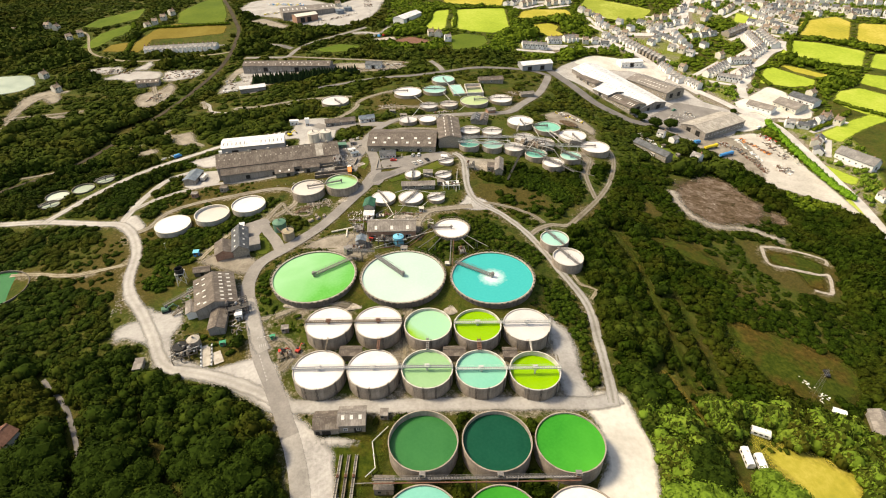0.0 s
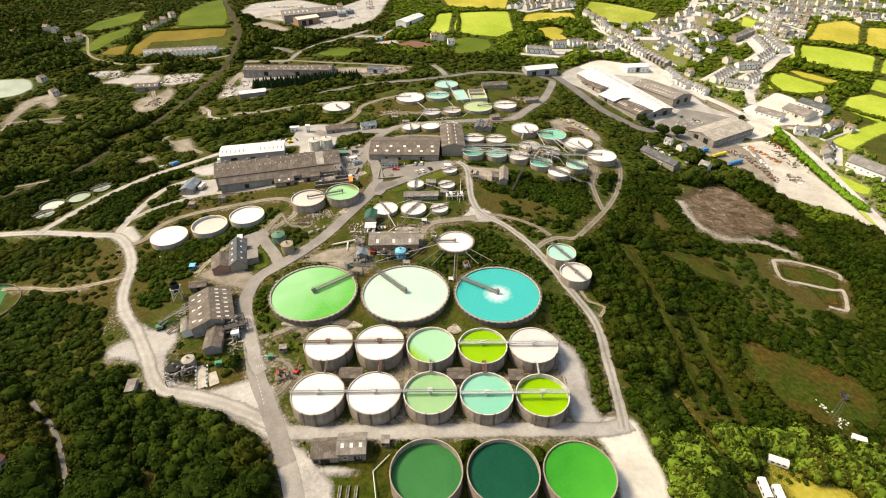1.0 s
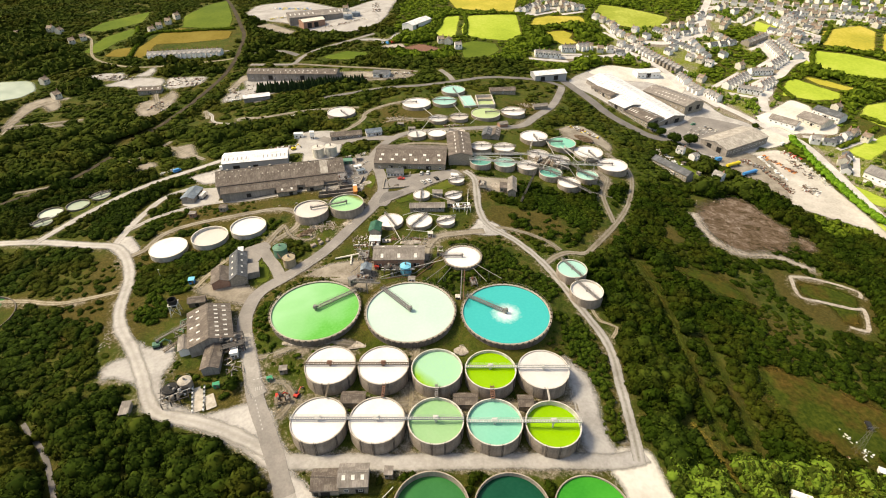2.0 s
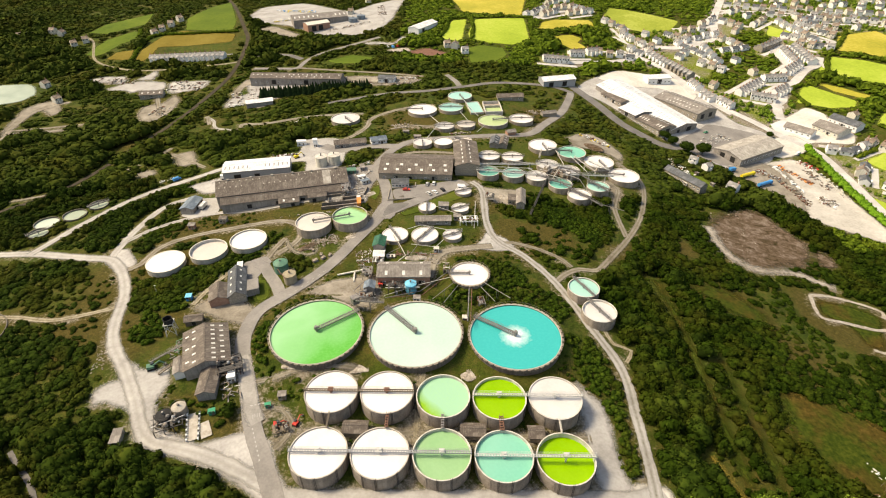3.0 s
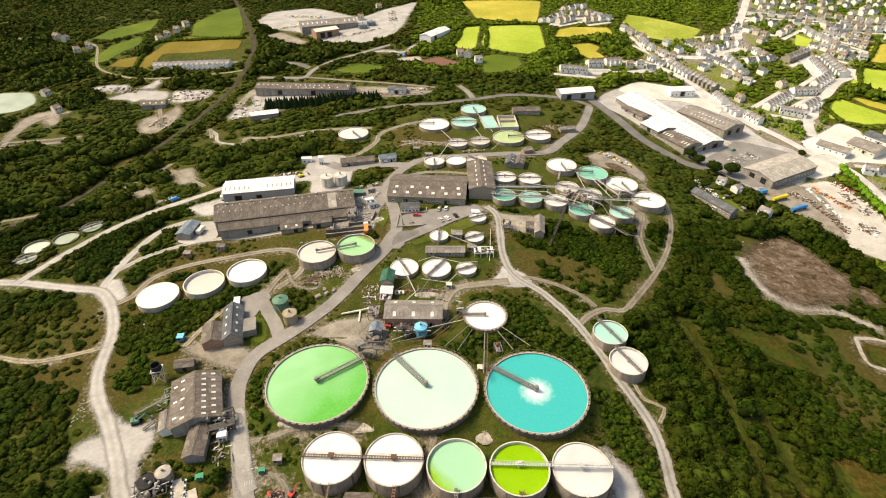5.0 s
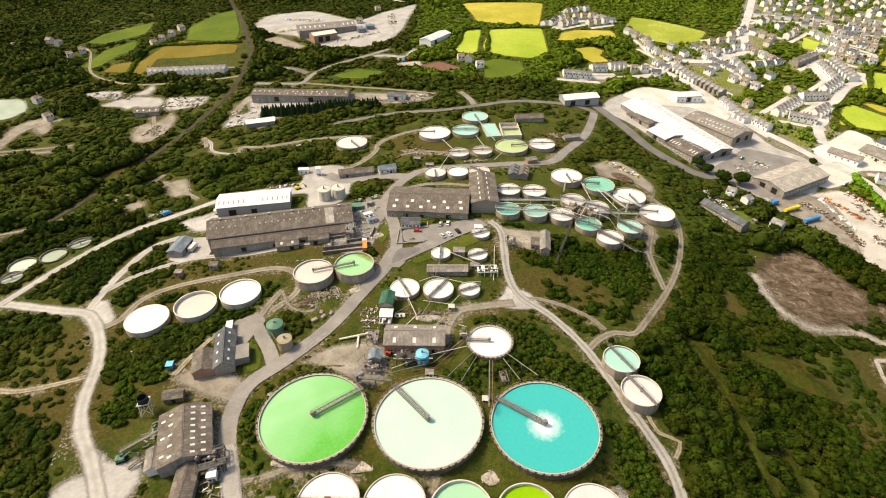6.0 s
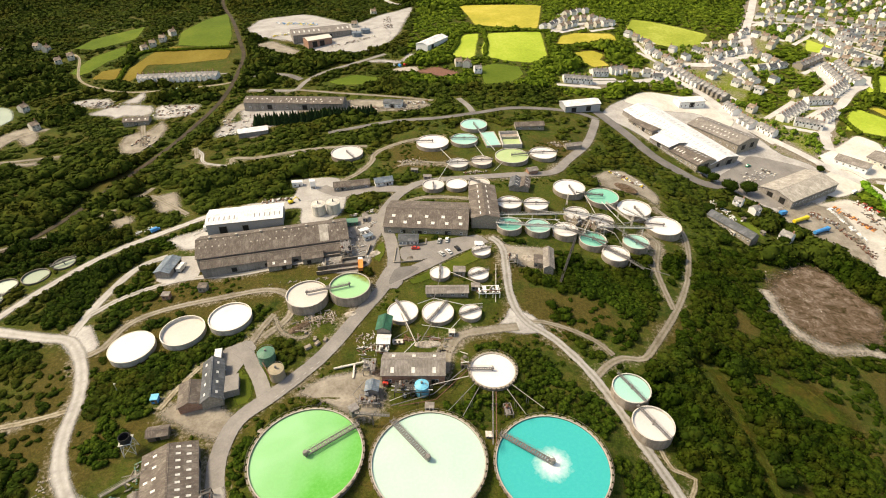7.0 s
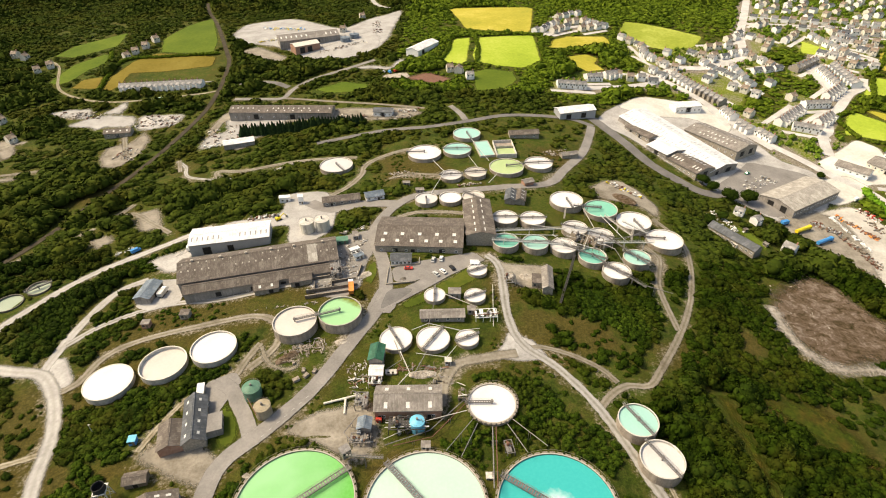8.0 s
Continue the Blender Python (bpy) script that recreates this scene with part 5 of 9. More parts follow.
# dark front tanks and the row before them
FR = (("l_mid", 2.6, -7.4), ("l_dark", 1.7, 17.0), ("l_grass", 0.7, 41.4))
for fl, drop, xx in FR:
    tank(xx, 106.6, 11.6, 7.0, fl, drop, "concrete", "concrete", label="tall concrete tank of " + M[fl].name.replace("_", " "), group="front tanks", name="storage_tank", sides=80)
for fl, xx in (("l_jade", -7.2), ("l_grass", 16.6), ("l_white", 40.6)):
    tank(xx, 79.8, 11.6, 7.0, fl, 0.6, "concrete", "concrete", label="tall concrete tank of " + M[fl].name.replace("_", " "), group="front tanks", name="storage_tank", sides=80)
# the others
W = "round tank of white clay slurry with a walkway"
tank(4.6, 230.3, 8.9, 1.7, "l_white", 0.5, posts=32, arm=(180, "half"), label="thickener of white slurry with a half walkway", name="thickener")
tank(57.4, 225.6, 7.2, 5.0, "l_pale", 0.7, arm=(-62, "full"), label=L5 + "of pale aqua water", ribs=9, rim="rim_white")
tank(61.5, 210.6, 7.5, 5.0, "l_grey", 1.0, arm=(-62, "full"), label=L5 + "of grey-white slurry", ribs=9, rim="rim_white")
for xx, yy, fl, dr in ((-146.1, 243.9, "l_white", 0.15), (-127.6, 252.6, "l_cream", 1.5), (-109.4, 260.4, "l_white", 0.8)):
    tank(xx, yy, 9.25, 3.0, fl, dr, wall="rim", rim="cream", label="low open tank of " + M[fl].name.replace("_", " "), group="three low tanks")
tank(-77.5, 272.0, 9.3, 5.0, "l_cream", 0.8, arm=(20, "half"), label=L5 + "of off-white slurry", rim="rim_white", ribs=12)
tank(-58.8, 277.4, 9.4, 5.0, "l_mint2", 0.8, arm=(200, "half"), label=L5 + "of pale mint water with dark scum", rim="rim", ribs=12)
for xx, yy, rr, ang in ((2.7, 308.8, 4.8, 25), (0.8, 289.5, 4.9, 25), (-17.7, 289.4, 4.9, 90), (-33.3, 261.9, 6.8, 118), (-17.8, 262.0, 7.0, 58), (-3.5, 262.6, 4.9, 25)):
    tank(xx, yy + 1.4, rr, 2.0, "l_white", 0.35, arm=(ang, "full"), label="small " + W, group="small slurry tanks", rim="rim_white")
for xx, yy, rr, fl in ((-240.1, 291.9, 6.8, "l_sludge"), (-227.9, 299.9, 6.6, "l_lagoon"), (-219.5, 311.0, 5.6, "l_lagoon"), (-238.0, 281.0, 5.4, "l_lagoon")):
    tank(xx, yy, rr, 1.2, fl, 0.9, "concrete_dark", "concrete_dark", arm=(45, "full") if rr < 6 else None, label="sunken dark-rimmed tank of pale water", group="sunken tanks")
tank(-216.0, 198.0, 15.2, 1.6, "l_mid", 1.1, "concrete_dark", "concrete_dark", label="large sunken tank of dark jade water", name="thickener", group="sunken tanks")
for xx, yy, rr, fl, ang, sp in ((-87.6, 429.5, 11.1, "l_grey", -55, "half"), (-28.1, 444.2, 11.6, "l_white", 180, "half"), (-5.3, 449.3, 9.8, "l_pale", 0, "full"), (2.2, 476.5, 10.2, "l_pale", -75, "half"),
                              (-9.8, 408.9, 6.9, "l_grey", 5, "full"), (6.3, 413.4, 6.9, "l_cream", 5, "full"), (27.2, 423.2, 11.4, "l_soft", 12, "half"), (49.7, 431.1, 9.4, "l_white", 5, "full"),
                              (-24.6, 377.3, 6.7, "l_grey", -85, "half"), (-10.3, 378.6, 6.7, "l_white", None, ""), (3.5, 380.4, 6.7, "l_cream", -40, "full")):
    tank(xx, yy + 2.0, rr, 3.0, fl, 0.6, rim="rim_white", arm=(ang, sp) if ang is not None else None, label=L5 + "of " + M[fl].name.replace("_", " "), group="northern tanks")
for xx, yy, rr, fl, ang, sp in ((20.1, 355.5, 7.1, "l_white", 0, "full"), (35.6, 356.0, 7.1, "l_white", 0, "full"), (18.3, 331.7, 6.9, "l_jade", 0, "full"), (33.9, 331.8, 6.9, "l_pale", 0, "full"), (48.6, 330.7, 6.9, "l_white", -20, "full"),
                              (58.2, 349.5, 7.1, "l_grey", -20, "full"), (62.5, 324.0, 7.1, "l_jade", -28, "full"), (71.6, 344.8, 6.8, "l_grey", -28, "full"), (72.4, 313.2, 7.0, "l_white", -38, "full"), (86.9, 327.3, 7.0, "l_pale", -40, "full"),
                              (95.9, 364.5, 9.9, "l_white", -75, "half"), (109.1, 348.9, 10.0, "l_white", 170, "half"), (78.6, 374.2, 9.8, "l_aqua", 170, "half"), (59.2, 380.9, 9.8, "l_white", -80, "half")):
    tank(xx + 0.3, yy + 1.9, rr, 4.0, fl, 0.6 if fl != "l_jade" else 1.0, rim="rim_white", arm=(ang, sp), label=L5 + "of " + M[fl].name.replace("_", " "), group="eastern tanks")
pool = thing("settling_pool", pose(14, 456, gz(14, 456) + 0.6, 0, 0, -80), "rectangular concrete pool of pale jade water", "pool")
near_box(14, 456, 26, 12, -80)
part("basin", Geo().box(0, 5.2, 0, 24, 0.6, 2).box(0, -5.2, 0, 24, 0.6, 2).box(12, 0, 0, 0.6, 11, 2).box(-12, 0, 0, 0.6, 11, 2), M["rim"], pool)
part("liquid", Geo().box(0, 0, 0, 24, 10, 0.4), M["l_pale"], pool, "pale jade water", pose(0, 0, 0.4))


# ---- buildings of the works ----
def shed(name, label, x, y, length, width, yaw, eave, ridge, roof="asbestos", wall="wall_grey", lights=(), doors=(), panes=0, group="", category="building", hip=0.0, glazing="skylight", size=(1.1, 1.5), base=0.0):
    """A gabled shed, ridge along its length. lights: (side, count, share of the slope); doors: (side, place, width, height)."""
    c, s = math.cos(radians(yaw)), math.sin(radians(yaw))
    corners = [(x + c * a * length / 2 - s * b * width / 2, y + s * a * length / 2 + c * b * width / 2) for a in (-1, 1) for b in (-1, 1)]
    zs = [gz(*p) for p in corners]
    z = sum(zs) / 4 + base
    low = min(zs) - z - 1.0
    near_box(x, y, length + 1, width + 1, yaw)
    ob = thing(name, pose(x, y, z, 0, 0, yaw), label, category, group)
    hl, hw = length / 2, width / 2
    v = [(-hl, -hw, low), (hl, -hw, low), (hl, hw, low), (-hl, hw, low), (-hl, -hw, eave), (hl, -hw, eave), (hl, hw, eave), (-hl, hw, eave), (-hl, 0, ridge), (hl, 0, ridge)]
    part("wall", Geo().add(v, [(0, 1, 5, 4), (2, 3, 7, 6), (1, 2, 6, 9, 5), (3, 0, 4, 8, 7), (4, 5, 9, 8), (6, 7, 8, 9)]), M[wall], ob)
    run = math.hypot(hw, ridge - eave)
    tilt = math.degrees(math.atan2(ridge - eave, hw))
    over = 0.45
    for side in (-1, 1):
        slab = Geo().box(0, 0, 0.10, length + 2 * over, run + over, 0.14)
        m = pose(0, 0, ridge, 0, 0, 0) @ pose(0, 0, 0, 0, 0, 0 if side < 0 else 180) @ pose(0, 0, 0, tilt, 0, 0) @ pose(0, -(run + over) / 2, 0.04)
        sl = part("roof_slope", slab, M[roof], ob, at=m)
        for sd, count, share in lights:
            if sd == side or sd == 0:
                for i in range(count):
                    if i == 0:
                        sk = Geo().box(0, 0, 0, size[0], size[1], 0.07).mesh("skylight", M[glazing])
                    if count > 9 and (i * 7 + int(share * 100)) % 11 in (0, 4, 7):
                        continue
                    part("skylight", sk, None, sl, at=pose((i + 0.5) / count * length - hl, (run + over) / 2 - share * run, 0.19))
        part("gutter", Geo().box(0, 0, 0, length, 0.16, 0.14), M["steel"], ob, at=pose(0, side * (hw + 0.34), eave - 0.32))
    part("ridge_cap", Geo().box(0, 0.17, 0, length + 2 * over, 0.4, 0.08).box(0, -0.17, 0, length + 2 * over, 0.4, 0.08), M[roof], ob, at=pose(0, 0, ridge + 0.17))
    for side, place, dw, dh in doors:
        m = pose(place, side * (hw + 0.04), dh / 2) if side in (-1, 1) else pose((1 if side > 0 else -1) * (hl + 0.04), place, dh / 2, 0, 0, 90)
        d = part("door", Geo().box(0, 0, 0, dw, 0.08, dh), M["dark"], ob, "dark open doorway", m)
        part("door_frame", Geo().box(-dw / 2 - 0.1, 0, 0, 0.2, 0.2, dh + 0.2).box(dw / 2 + 0.1, 0, 0, 0.2, 0.2, dh + 0.2).box(0, 0, dh / 2 + 0.1, dw + 0.4, 0.2, 0.2), M["steel"], d)
    if panes:
        pane = Geo().box(0, 0, 0, 1.2, 0.06, 1.1).mesh("pane", M["glass"])
        fr = Geo().box(0, 0, 0.62, 1.45, 0.12, 0.13).box(0, 0, -0.62, 1.45, 0.16, 0.13).box(-0.66, 0, 0, 0.13, 0.12, 1.3).box(0.66, 0, 0, 0.13, 0.12, 1.3).box(0, 0, 0, 0.07, 0.1, 1.1).mesh("window_frame", M["white"])
        for side in (-1, 1):
            for i in range(panes):
                w = part("window", fr, None, ob, at=pose((i + 0.5) / panes * length - hl, side * (hw + 0.05), min(eave - 0.9, 1.7)))
                part("pane", pane, None, w)
    return ob


def box_hut(name, label, x, y, lx, ly, h, yaw=0, wall="wall_grey", roof="asbestos_light", category="hut", group="", lift=0.0):
    """A small flat-roofed hut with a slight fall, a door and a window."""
    z = gz(x, y) + lift
    near_box(x, y, lx, ly, yaw)
    ob = thing(name, pose(x, y, z, 0, 0, yaw), label, category, group)
    part("wall", Geo().box(0, 0, h / 2 - 0.4, lx, ly, h + 0.8), M[wall], ob)
    part("roof", Geo().box(0, 0, 0, lx + 0.4, ly + 0.4, 0.16, 0, 2.0), M[roof], ob, at=pose(0, 0, h + 0.14))
    part("door", Geo().box(0, 0, 0, 0.9, 0.08, 2.0), M["timber"], ob, at=pose(lx * 0.2, -ly / 2 - 0.05, 1.0))
    part("window", Geo().box(0, 0, 0, 1.0, 0.08, 0.9), M["glass"], ob, at=pose(-lx * 0.22, -ly / 2 - 0.05, 1.6))
    return ob


DK = "long shed with a brown fibre-cement roof "
shed("warehouse", "grey clad warehouse with a white sheet roof", -129.5, 343.3, 41, 16, 12, 6.6, 8.1, "white_roof", "wall_steel", ((-1, 15, 0.5),), ((-1, -12, 4, 4.5), (-1, 0, 3, 4)), glazing="steel", size=(0.55, 3.0))
dryer = shed("dryer_building", DK + "and dotted skylights", -105, 316.5, 75, 20, 14.5, 6.8, 11.3, "asbestos", "wall_grey", ((-1, 20, 0.10), (-1, 24, 0.46), (1, 12, 0.3)), ((-1, -24, 4, 4.5),), glazing="rim", size=(0.6, 0.8))
part("roof_patch", Geo().box(0, 0, 0, 4.6, 10.4, 0.10), M["pale_sheet"], dryer, "newer pale sheets let into the roof", pose(25.5, -5.0, 9.30, math.degrees(math.atan2(4.5, 10.0))))
for xx in (-31, -18, -6, 6, 17, 31):
    part("roof_vent", Geo().box(0, 0, 0.3, 0.9, 0.7, 0.9).box(0, 0, 0.85, 1.2, 1.0, 0.12), M["rim"], dryer, "small pale ridge ventilator", pose(xx, 0, 11.35))
shed("lean_to", "low brown lean-to along the dryer building", -101.5, 304.0, 70, 7.0, 14.5, 4.4, 6.4, "asbestos", "wall_grey", (), ((-1, -20, 2.5, 2.6), (-1, -4, 2.5, 2.6), (-1, 10, 2.5, 2.6)))
shed("annex", "small brown-roofed annex before the dryer building", -98, 299.5, 11, 6, 14.5, 3.0, 4.2, "asbestos", "wall_stone", ((-1, 2, 0.5),), ((-1, 2, 2, 2.2),))
shed("annex", "small brown-roofed annex before the dryer building", -82.5, 304.5, 10, 6, 14.5, 3.2, 4.6, "asbestos", "wall_stone", (), ((-1, -2, 2, 2.2),))
shed("mill_building", "broad low mill with brown roof and square skylights", -26, 340, 45, 27, -3, 4.6, 8.2, "asbestos", "wall_stone", ((-1, 6, 0.75), (-1, 5, 0.42)), ((-1, -12, 2.4, 3), (-1, -3, 2, 2.6), (-1, 12, 3, 3)), panes=7, size=(1.8, 1.8))
shed("mill_tower", "brown-roofed mill wing with skylight strips", 5, 351, 35, 15, 92, 7.4, 9.2, "asbestos", "wall_stone", ((1, 6, 0.35), (-1, 6, 0.30)), ((2, 0, 2.4, 3),), panes=5, size=(2.6, 0.6))
shed("office", "small office with a grey roof and many windows", -35, 318.5, 10, 6, 0, 3.2, 4.6, "slate", "wall_white", (), ((-1, 0, 1, 2),), panes=5)
shed("pump_house", "brown-roofed pump house with bright skylights", -26, 231, 24, 11, 1, 5.0, 7.6, "asbestos_light", "wall_brick", ((-1, 3, 0.7), (1, 3, 0.5)), ((-1, -10, 1.6, 2.2), (-1, 8, 2, 2.4)), panes=4, size=(1.3, 2.2))
shed("green_shed", "tall narrow shed with a dark green roof", -40, 253, 8, 5.4, 88, 4.8, 6.0, "green_roof", "wall_grey", (), ((-1, 0, 1.4, 2.2),))
shed("white_shed", "small shed with white roof panels", -39.5, 245.5, 5, 4.6, 0, 3.0, 3.8, "white_roof", "wall_grey")
shed("crusher_house", "brown-roofed crusher house with bright roof lights", -102.5, 184.5, 22, 17, 112, 4.6, 7.4, "asbestos", "wall_grey", ((1, 5, 0.5), (1, 3, 0.82), (-1, 8, 0.35), (-1, 7, 0.72)), ((2, 3, 3, 3.6), (-1, 4, 3, 3)), size=(0.8, 1.5))
shed("crusher_annex", "dark lean shed beside the crusher house", -96, 168, 12, 6.4, 100, 3.6, 4.8, "asbestos", "wall_grey", (), ((2, 0, 2, 2.2),))
shed("crusher_annex", "pale-roofed loading bay of the crusher house", -110.5, 176, 8, 4, 110, 3.4, 4.2, "asbestos_light", "wall_white")
shed("workshop", "workshop with a blue-grey slate roof and roof lights", -103, 224, 20, 7.5, 108, 4.0, 6.6, "slate", "wall_stone", ((-1, 4, 0.5), (1, 4, 0.6)), ((2, 0, 2.4, 3.0),), panes=4, size=(1.2, 0.9))
shed("workshop_wing", "brown-roofed wing of the workshop", -109.5, 218, 11, 8, 108, 3.6, 5.4, "asbestos", "wall_brick", (), ((2, 0, 1.2, 2.1),), panes=2)
box_hut("workshop_annex", "flat-roofed grey annex of the workshop", -96.3, 223, 8, 6.4, 3.3, 108, "wall_grey", "asphalt")
box_hut("hut", "narrow pale flat-roofed store", -106.5, 238, 2.4, 6.5, 2.8, 15, "wall_grey", "white_roof")
shed("garage", "grey metal-roofed garage beside a pale yard", -156, 300, 13, 7.5, 88, 3.8, 5.0, "blue_roof", "wall_grey", (), ((-1, 0, 4, 3), (-1, 4.5, 3, 3)))
box_hut("hut", "small red-brown brick hut on rough grass", -147, 278, 3.4, 3.0, 2.6, 5, "wall_brick", "asbestos_light")
box_hut("hut", "small dark brick hut on rough grass", -131, 283, 4, 3.6, 2.8, 5, "wall_stone", "asbestos")
box_hut("hut", "white cabin in the depot yard", -112, 388, 6.5, 3.2, 3.4, 12, "white", "white_roof")
box_hut("cabin", "tall white cabin in the depot yard", -101, 384, 3.0, 3.0, 5.5, 12, "white", "white_roof")
shed("depot_shed", "low depot building with a long brown roof", -76, 383, 22, 7, 12, 3.0, 4.6, "asbestos", "wall_grey", (), ((-1, -6, 1.2, 2.1),), panes=5)
shed("depot_office", "small building with a blue-grey roof by the road", -56.5, 386.5, 11, 6.5, 18, 3.0, 4.6, "blue_roof", "wall_white", (), ((-1, 2, 1, 2),), panes=3)
shed("twin_shed", "low shed with a dark ribbed roof", 26, 384.5, 12, 6, 80, 3.2, 4.8, "slate", "wall_grey", ((-1, 3, 0.4),), ((2, 0, 1.8, 2.2),), size=(0.5, 2))
shed("twin_shed", "low shed with a dark ribbed roof", 32, 384.5, 12, 6, 80, 3.2, 4.8, "asbestos", "wall_grey", ((-1, 3, 0.4),), ((2, 0, 1.8, 2.2),), size=(0.5, 2))
shed("brick_hut", "small pinkish brick hut with a pale roof", 39, 406, 6.5, 4.6, 22, 2.8, 3.8, "asbestos_light", "wall_brick")
shed("old_shed", "long low shed with a dark sagging roof", 45, 482, 22, 8, 6, 3.2, 5.0, "asbestos", "wall_stone", (), (), panes=3)
shed("stone_shed", "narrow stone shed with a pale sheet roof", 36, 304, 16, 4.6, 84, 4.0, 5.4, "asbestos_light", "wall_stone", (), ((2, 0, 1.6, 2.2),), panes=2)
box_hut("lean_to", "low lean-to against a stone shed", 31, 304, 4.4, 7, 3.0, -6, "wall_stone", "asbestos")
shed("clay_store", "ruined-looking front store with a patched brown roof", -32.5, 118, 9, 7.5, 2, 4.2, 6.0, "asbestos_light", "wall_stone", ((-1, 3, 0.4),), ((-1, 2, 2.5, 2.4),), panes=2)
shed("clay_store", "lower store with a patched brown roof and open bay", -41.3, 117, 8.5, 7, 2, 3.4, 5.0, "asbestos", "wall_stone", (), ((-1, 0, 3, 2.2), (-1, -3, 1.4, 2)))
box_hut("hut", "tiny pale concrete hut beside a store", -21.7, 120.6, 2.6, 3.0, 2.4, 0, "wall_grey", "asbestos_light")
box_hut("pump_hut", "grey concrete pump hut with a flat roof", -19.6, 94, 6.0, 4.6, 3.2, 0, "concrete", "concrete_dark")
for xx, yy in ((-37, 148.8), (4, 148.6), (26, 148.6)):
    shed("valve_house", "small curved-roof valve house between two tanks", xx, yy, 8.2 if xx < 20 else 5, 4.6, 0, 2.8, 3.9, "asbestos", "wall_stone", group="valve houses")
box_hut("hut", "small pale-roofed hut on rough ground", -66.6, 163.0, 2.8, 2.4, 2.2, 8, "wall_grey", "asbestos_light")
box_hut("hut", "narrow grey stone hut by the pale track", -121, 146, 3.0, 6.0, 2.4, 12, "wall_stone", "asbestos_light")
shed("north_shed", DK + "in the north yard", -148, 527, 84, 16, -2, 5.5, 8.0, "asbestos", "wall_grey", ((-1, 20, 0.35), (-1, 12, 0.7)), ((-1, -20, 4, 4), (-1, 10, 4, 4)), panes=8, size=(0.9, 1.2))
shed("north_shed", "small grey-roofed shed in the north yard", -64, 521, 15, 9, -6, 3.8, 5.6, "slate", "wall_white", (), ((-1, 0, 3, 3),), panes=4)
shed("store", "low white store beside a hedge of conifers", -170, 478, 22, 9, 20, 3.4, 4.6, "white_roof", "wall_grey", ((-1, 5, 0.5),))
shed("yard_shed", "low brown-roofed shed in a pale yard", -277, 506, 20, 9, 10, 3.6, 5.4, "asbestos", "wall_stone", ((-1, 4, 0.5),), ((-1, 0, 2.4, 2.6),), panes=3)
shed("quarry_shed", "long grey quarry shed with many skylights", -160, 694, 62, 24, 22, 6.5, 10, "asbestos_light", "wall_grey", ((-1, 12, 0.5), (1, 10, 0.5)), ((-1, 8, 4, 4.5),), size=(1.4, 4.0))
shed("quarry_shed", "brown-walled quarry shed with a pale roof and open bays", -158, 668, 26, 15, 34, 7.0, 8.6, "cream", "wall_brick", (), ((-1, -6, 5, 5.5), (-1, 2, 5, 5.5), (2, 0, 4, 4)))
shed("white_barn", "long white sheet-roofed barn", -37, 652, 38, 14, 60, 5.0, 7.0, "white_roof", "white", (), ((-1, -10, 4, 4),))
shed("white_barn", "white sheet-roofed industrial shed", 92, 526, 31, 13, 14, 5.5, 7.4, "white_roof", "wall_steel", (), ((-1, -8, 4, 4), (-1, 5, 4, 4)))
hall = shed("factory", "great white-roofed factory hall running down the slope", 163, 490, 92, 30, -61, 4.8, 8.0, "white_roof", "wall_grey", ((-1, 26, 0.3), (-1, 26, 0.68), (1, 24, 0.4)), ((2, 6, 5, 4), (2, -6, 3, 3.6)), size=(0.6, 3.6), glazing="wall_steel")
hall.matrix_basis = pose(163, 490, (gz(185, 450) + gz(141, 530)) / 2, 0, math.degrees(math.atan2(gz(141, 530) - gz(185, 450), 91)), -61)
shed("factory", "brown-roofed factory wing with white-patched sheets", 161, 455, 33, 18, -63, 4.5, 6.8, "asbestos", "wall_stone", ((-1, 12, 0.5), (1, 10, 0.4)), ((2, 0, 4, 4),), panes=8, size=(0.9, 3.0))
shed("factory", "white low-pitched factory wing", 151, 474, 20, 18, -63, 4.6, 6.2, "white_roof", "wall_grey", (), ((-1, 0, 4, 4),), panes=4)
shed("factory", "brown lean-to shed with a dark wall along the factory", 140, 500, 27, 9, -63, 3.6, 5.0, "asbestos", "wall_stone", (), ((-1, -6, 3, 3), (-1, 4, 3, 3)), panes=5)
shed("factory", "brown ridged factory hall with rows of skylights", 201, 496, 48, 24, -60, 5.5, 8.4, "asbestos_light", "wall_stone", ((-1, 14, 0.3), (-1, 14, 0.7), (1, 14, 0.5)), ((2, 5, 4, 4), (2, -5, 4, 4)), panes=8, size=(0.8, 1.6))
shed("factory", "white flat-pitched factory block", 193, 552, 23, 12, 8, 5.0, 6.2, "white_roof", "white", (), ((-1, 0, 4, 4),), panes=6)
shed("transport_shed", "low grey transport shed with a pale roof", 227, 422, 50, 24, 30, 5.0, 7.6, "pale_sheet", "wall_grey", (), ((-2, 4, 4, 4.5), (-2, -5, 4, 4.5)), panes=14, size=(1.2, 3.0))
shed("terrace_block", "terrace of grey slate-roofed brick cottages", 157, 365, 31, 7, -60, 4.0, 6.2, "slate", "wall_stone", (), (), panes=10)


for xx, yy, yw, wl, rf in ((148.5, 377, -55, "timber", "green_paint"), (152, 369, -60, "timber", "asbestos_light"), (156, 360, -60, "white", "rim_white"), (170.5, 378, 25, "timber", "asbestos"), (177, 365, -60, "wall_grey", "asbestos_light")):
    box_hut("garden_shed", "small garden shed behind terraced cottages", xx, yy, 2.6, 2.0, 2.1, yw, wl, rf, "shed", "cottage garden sheds")


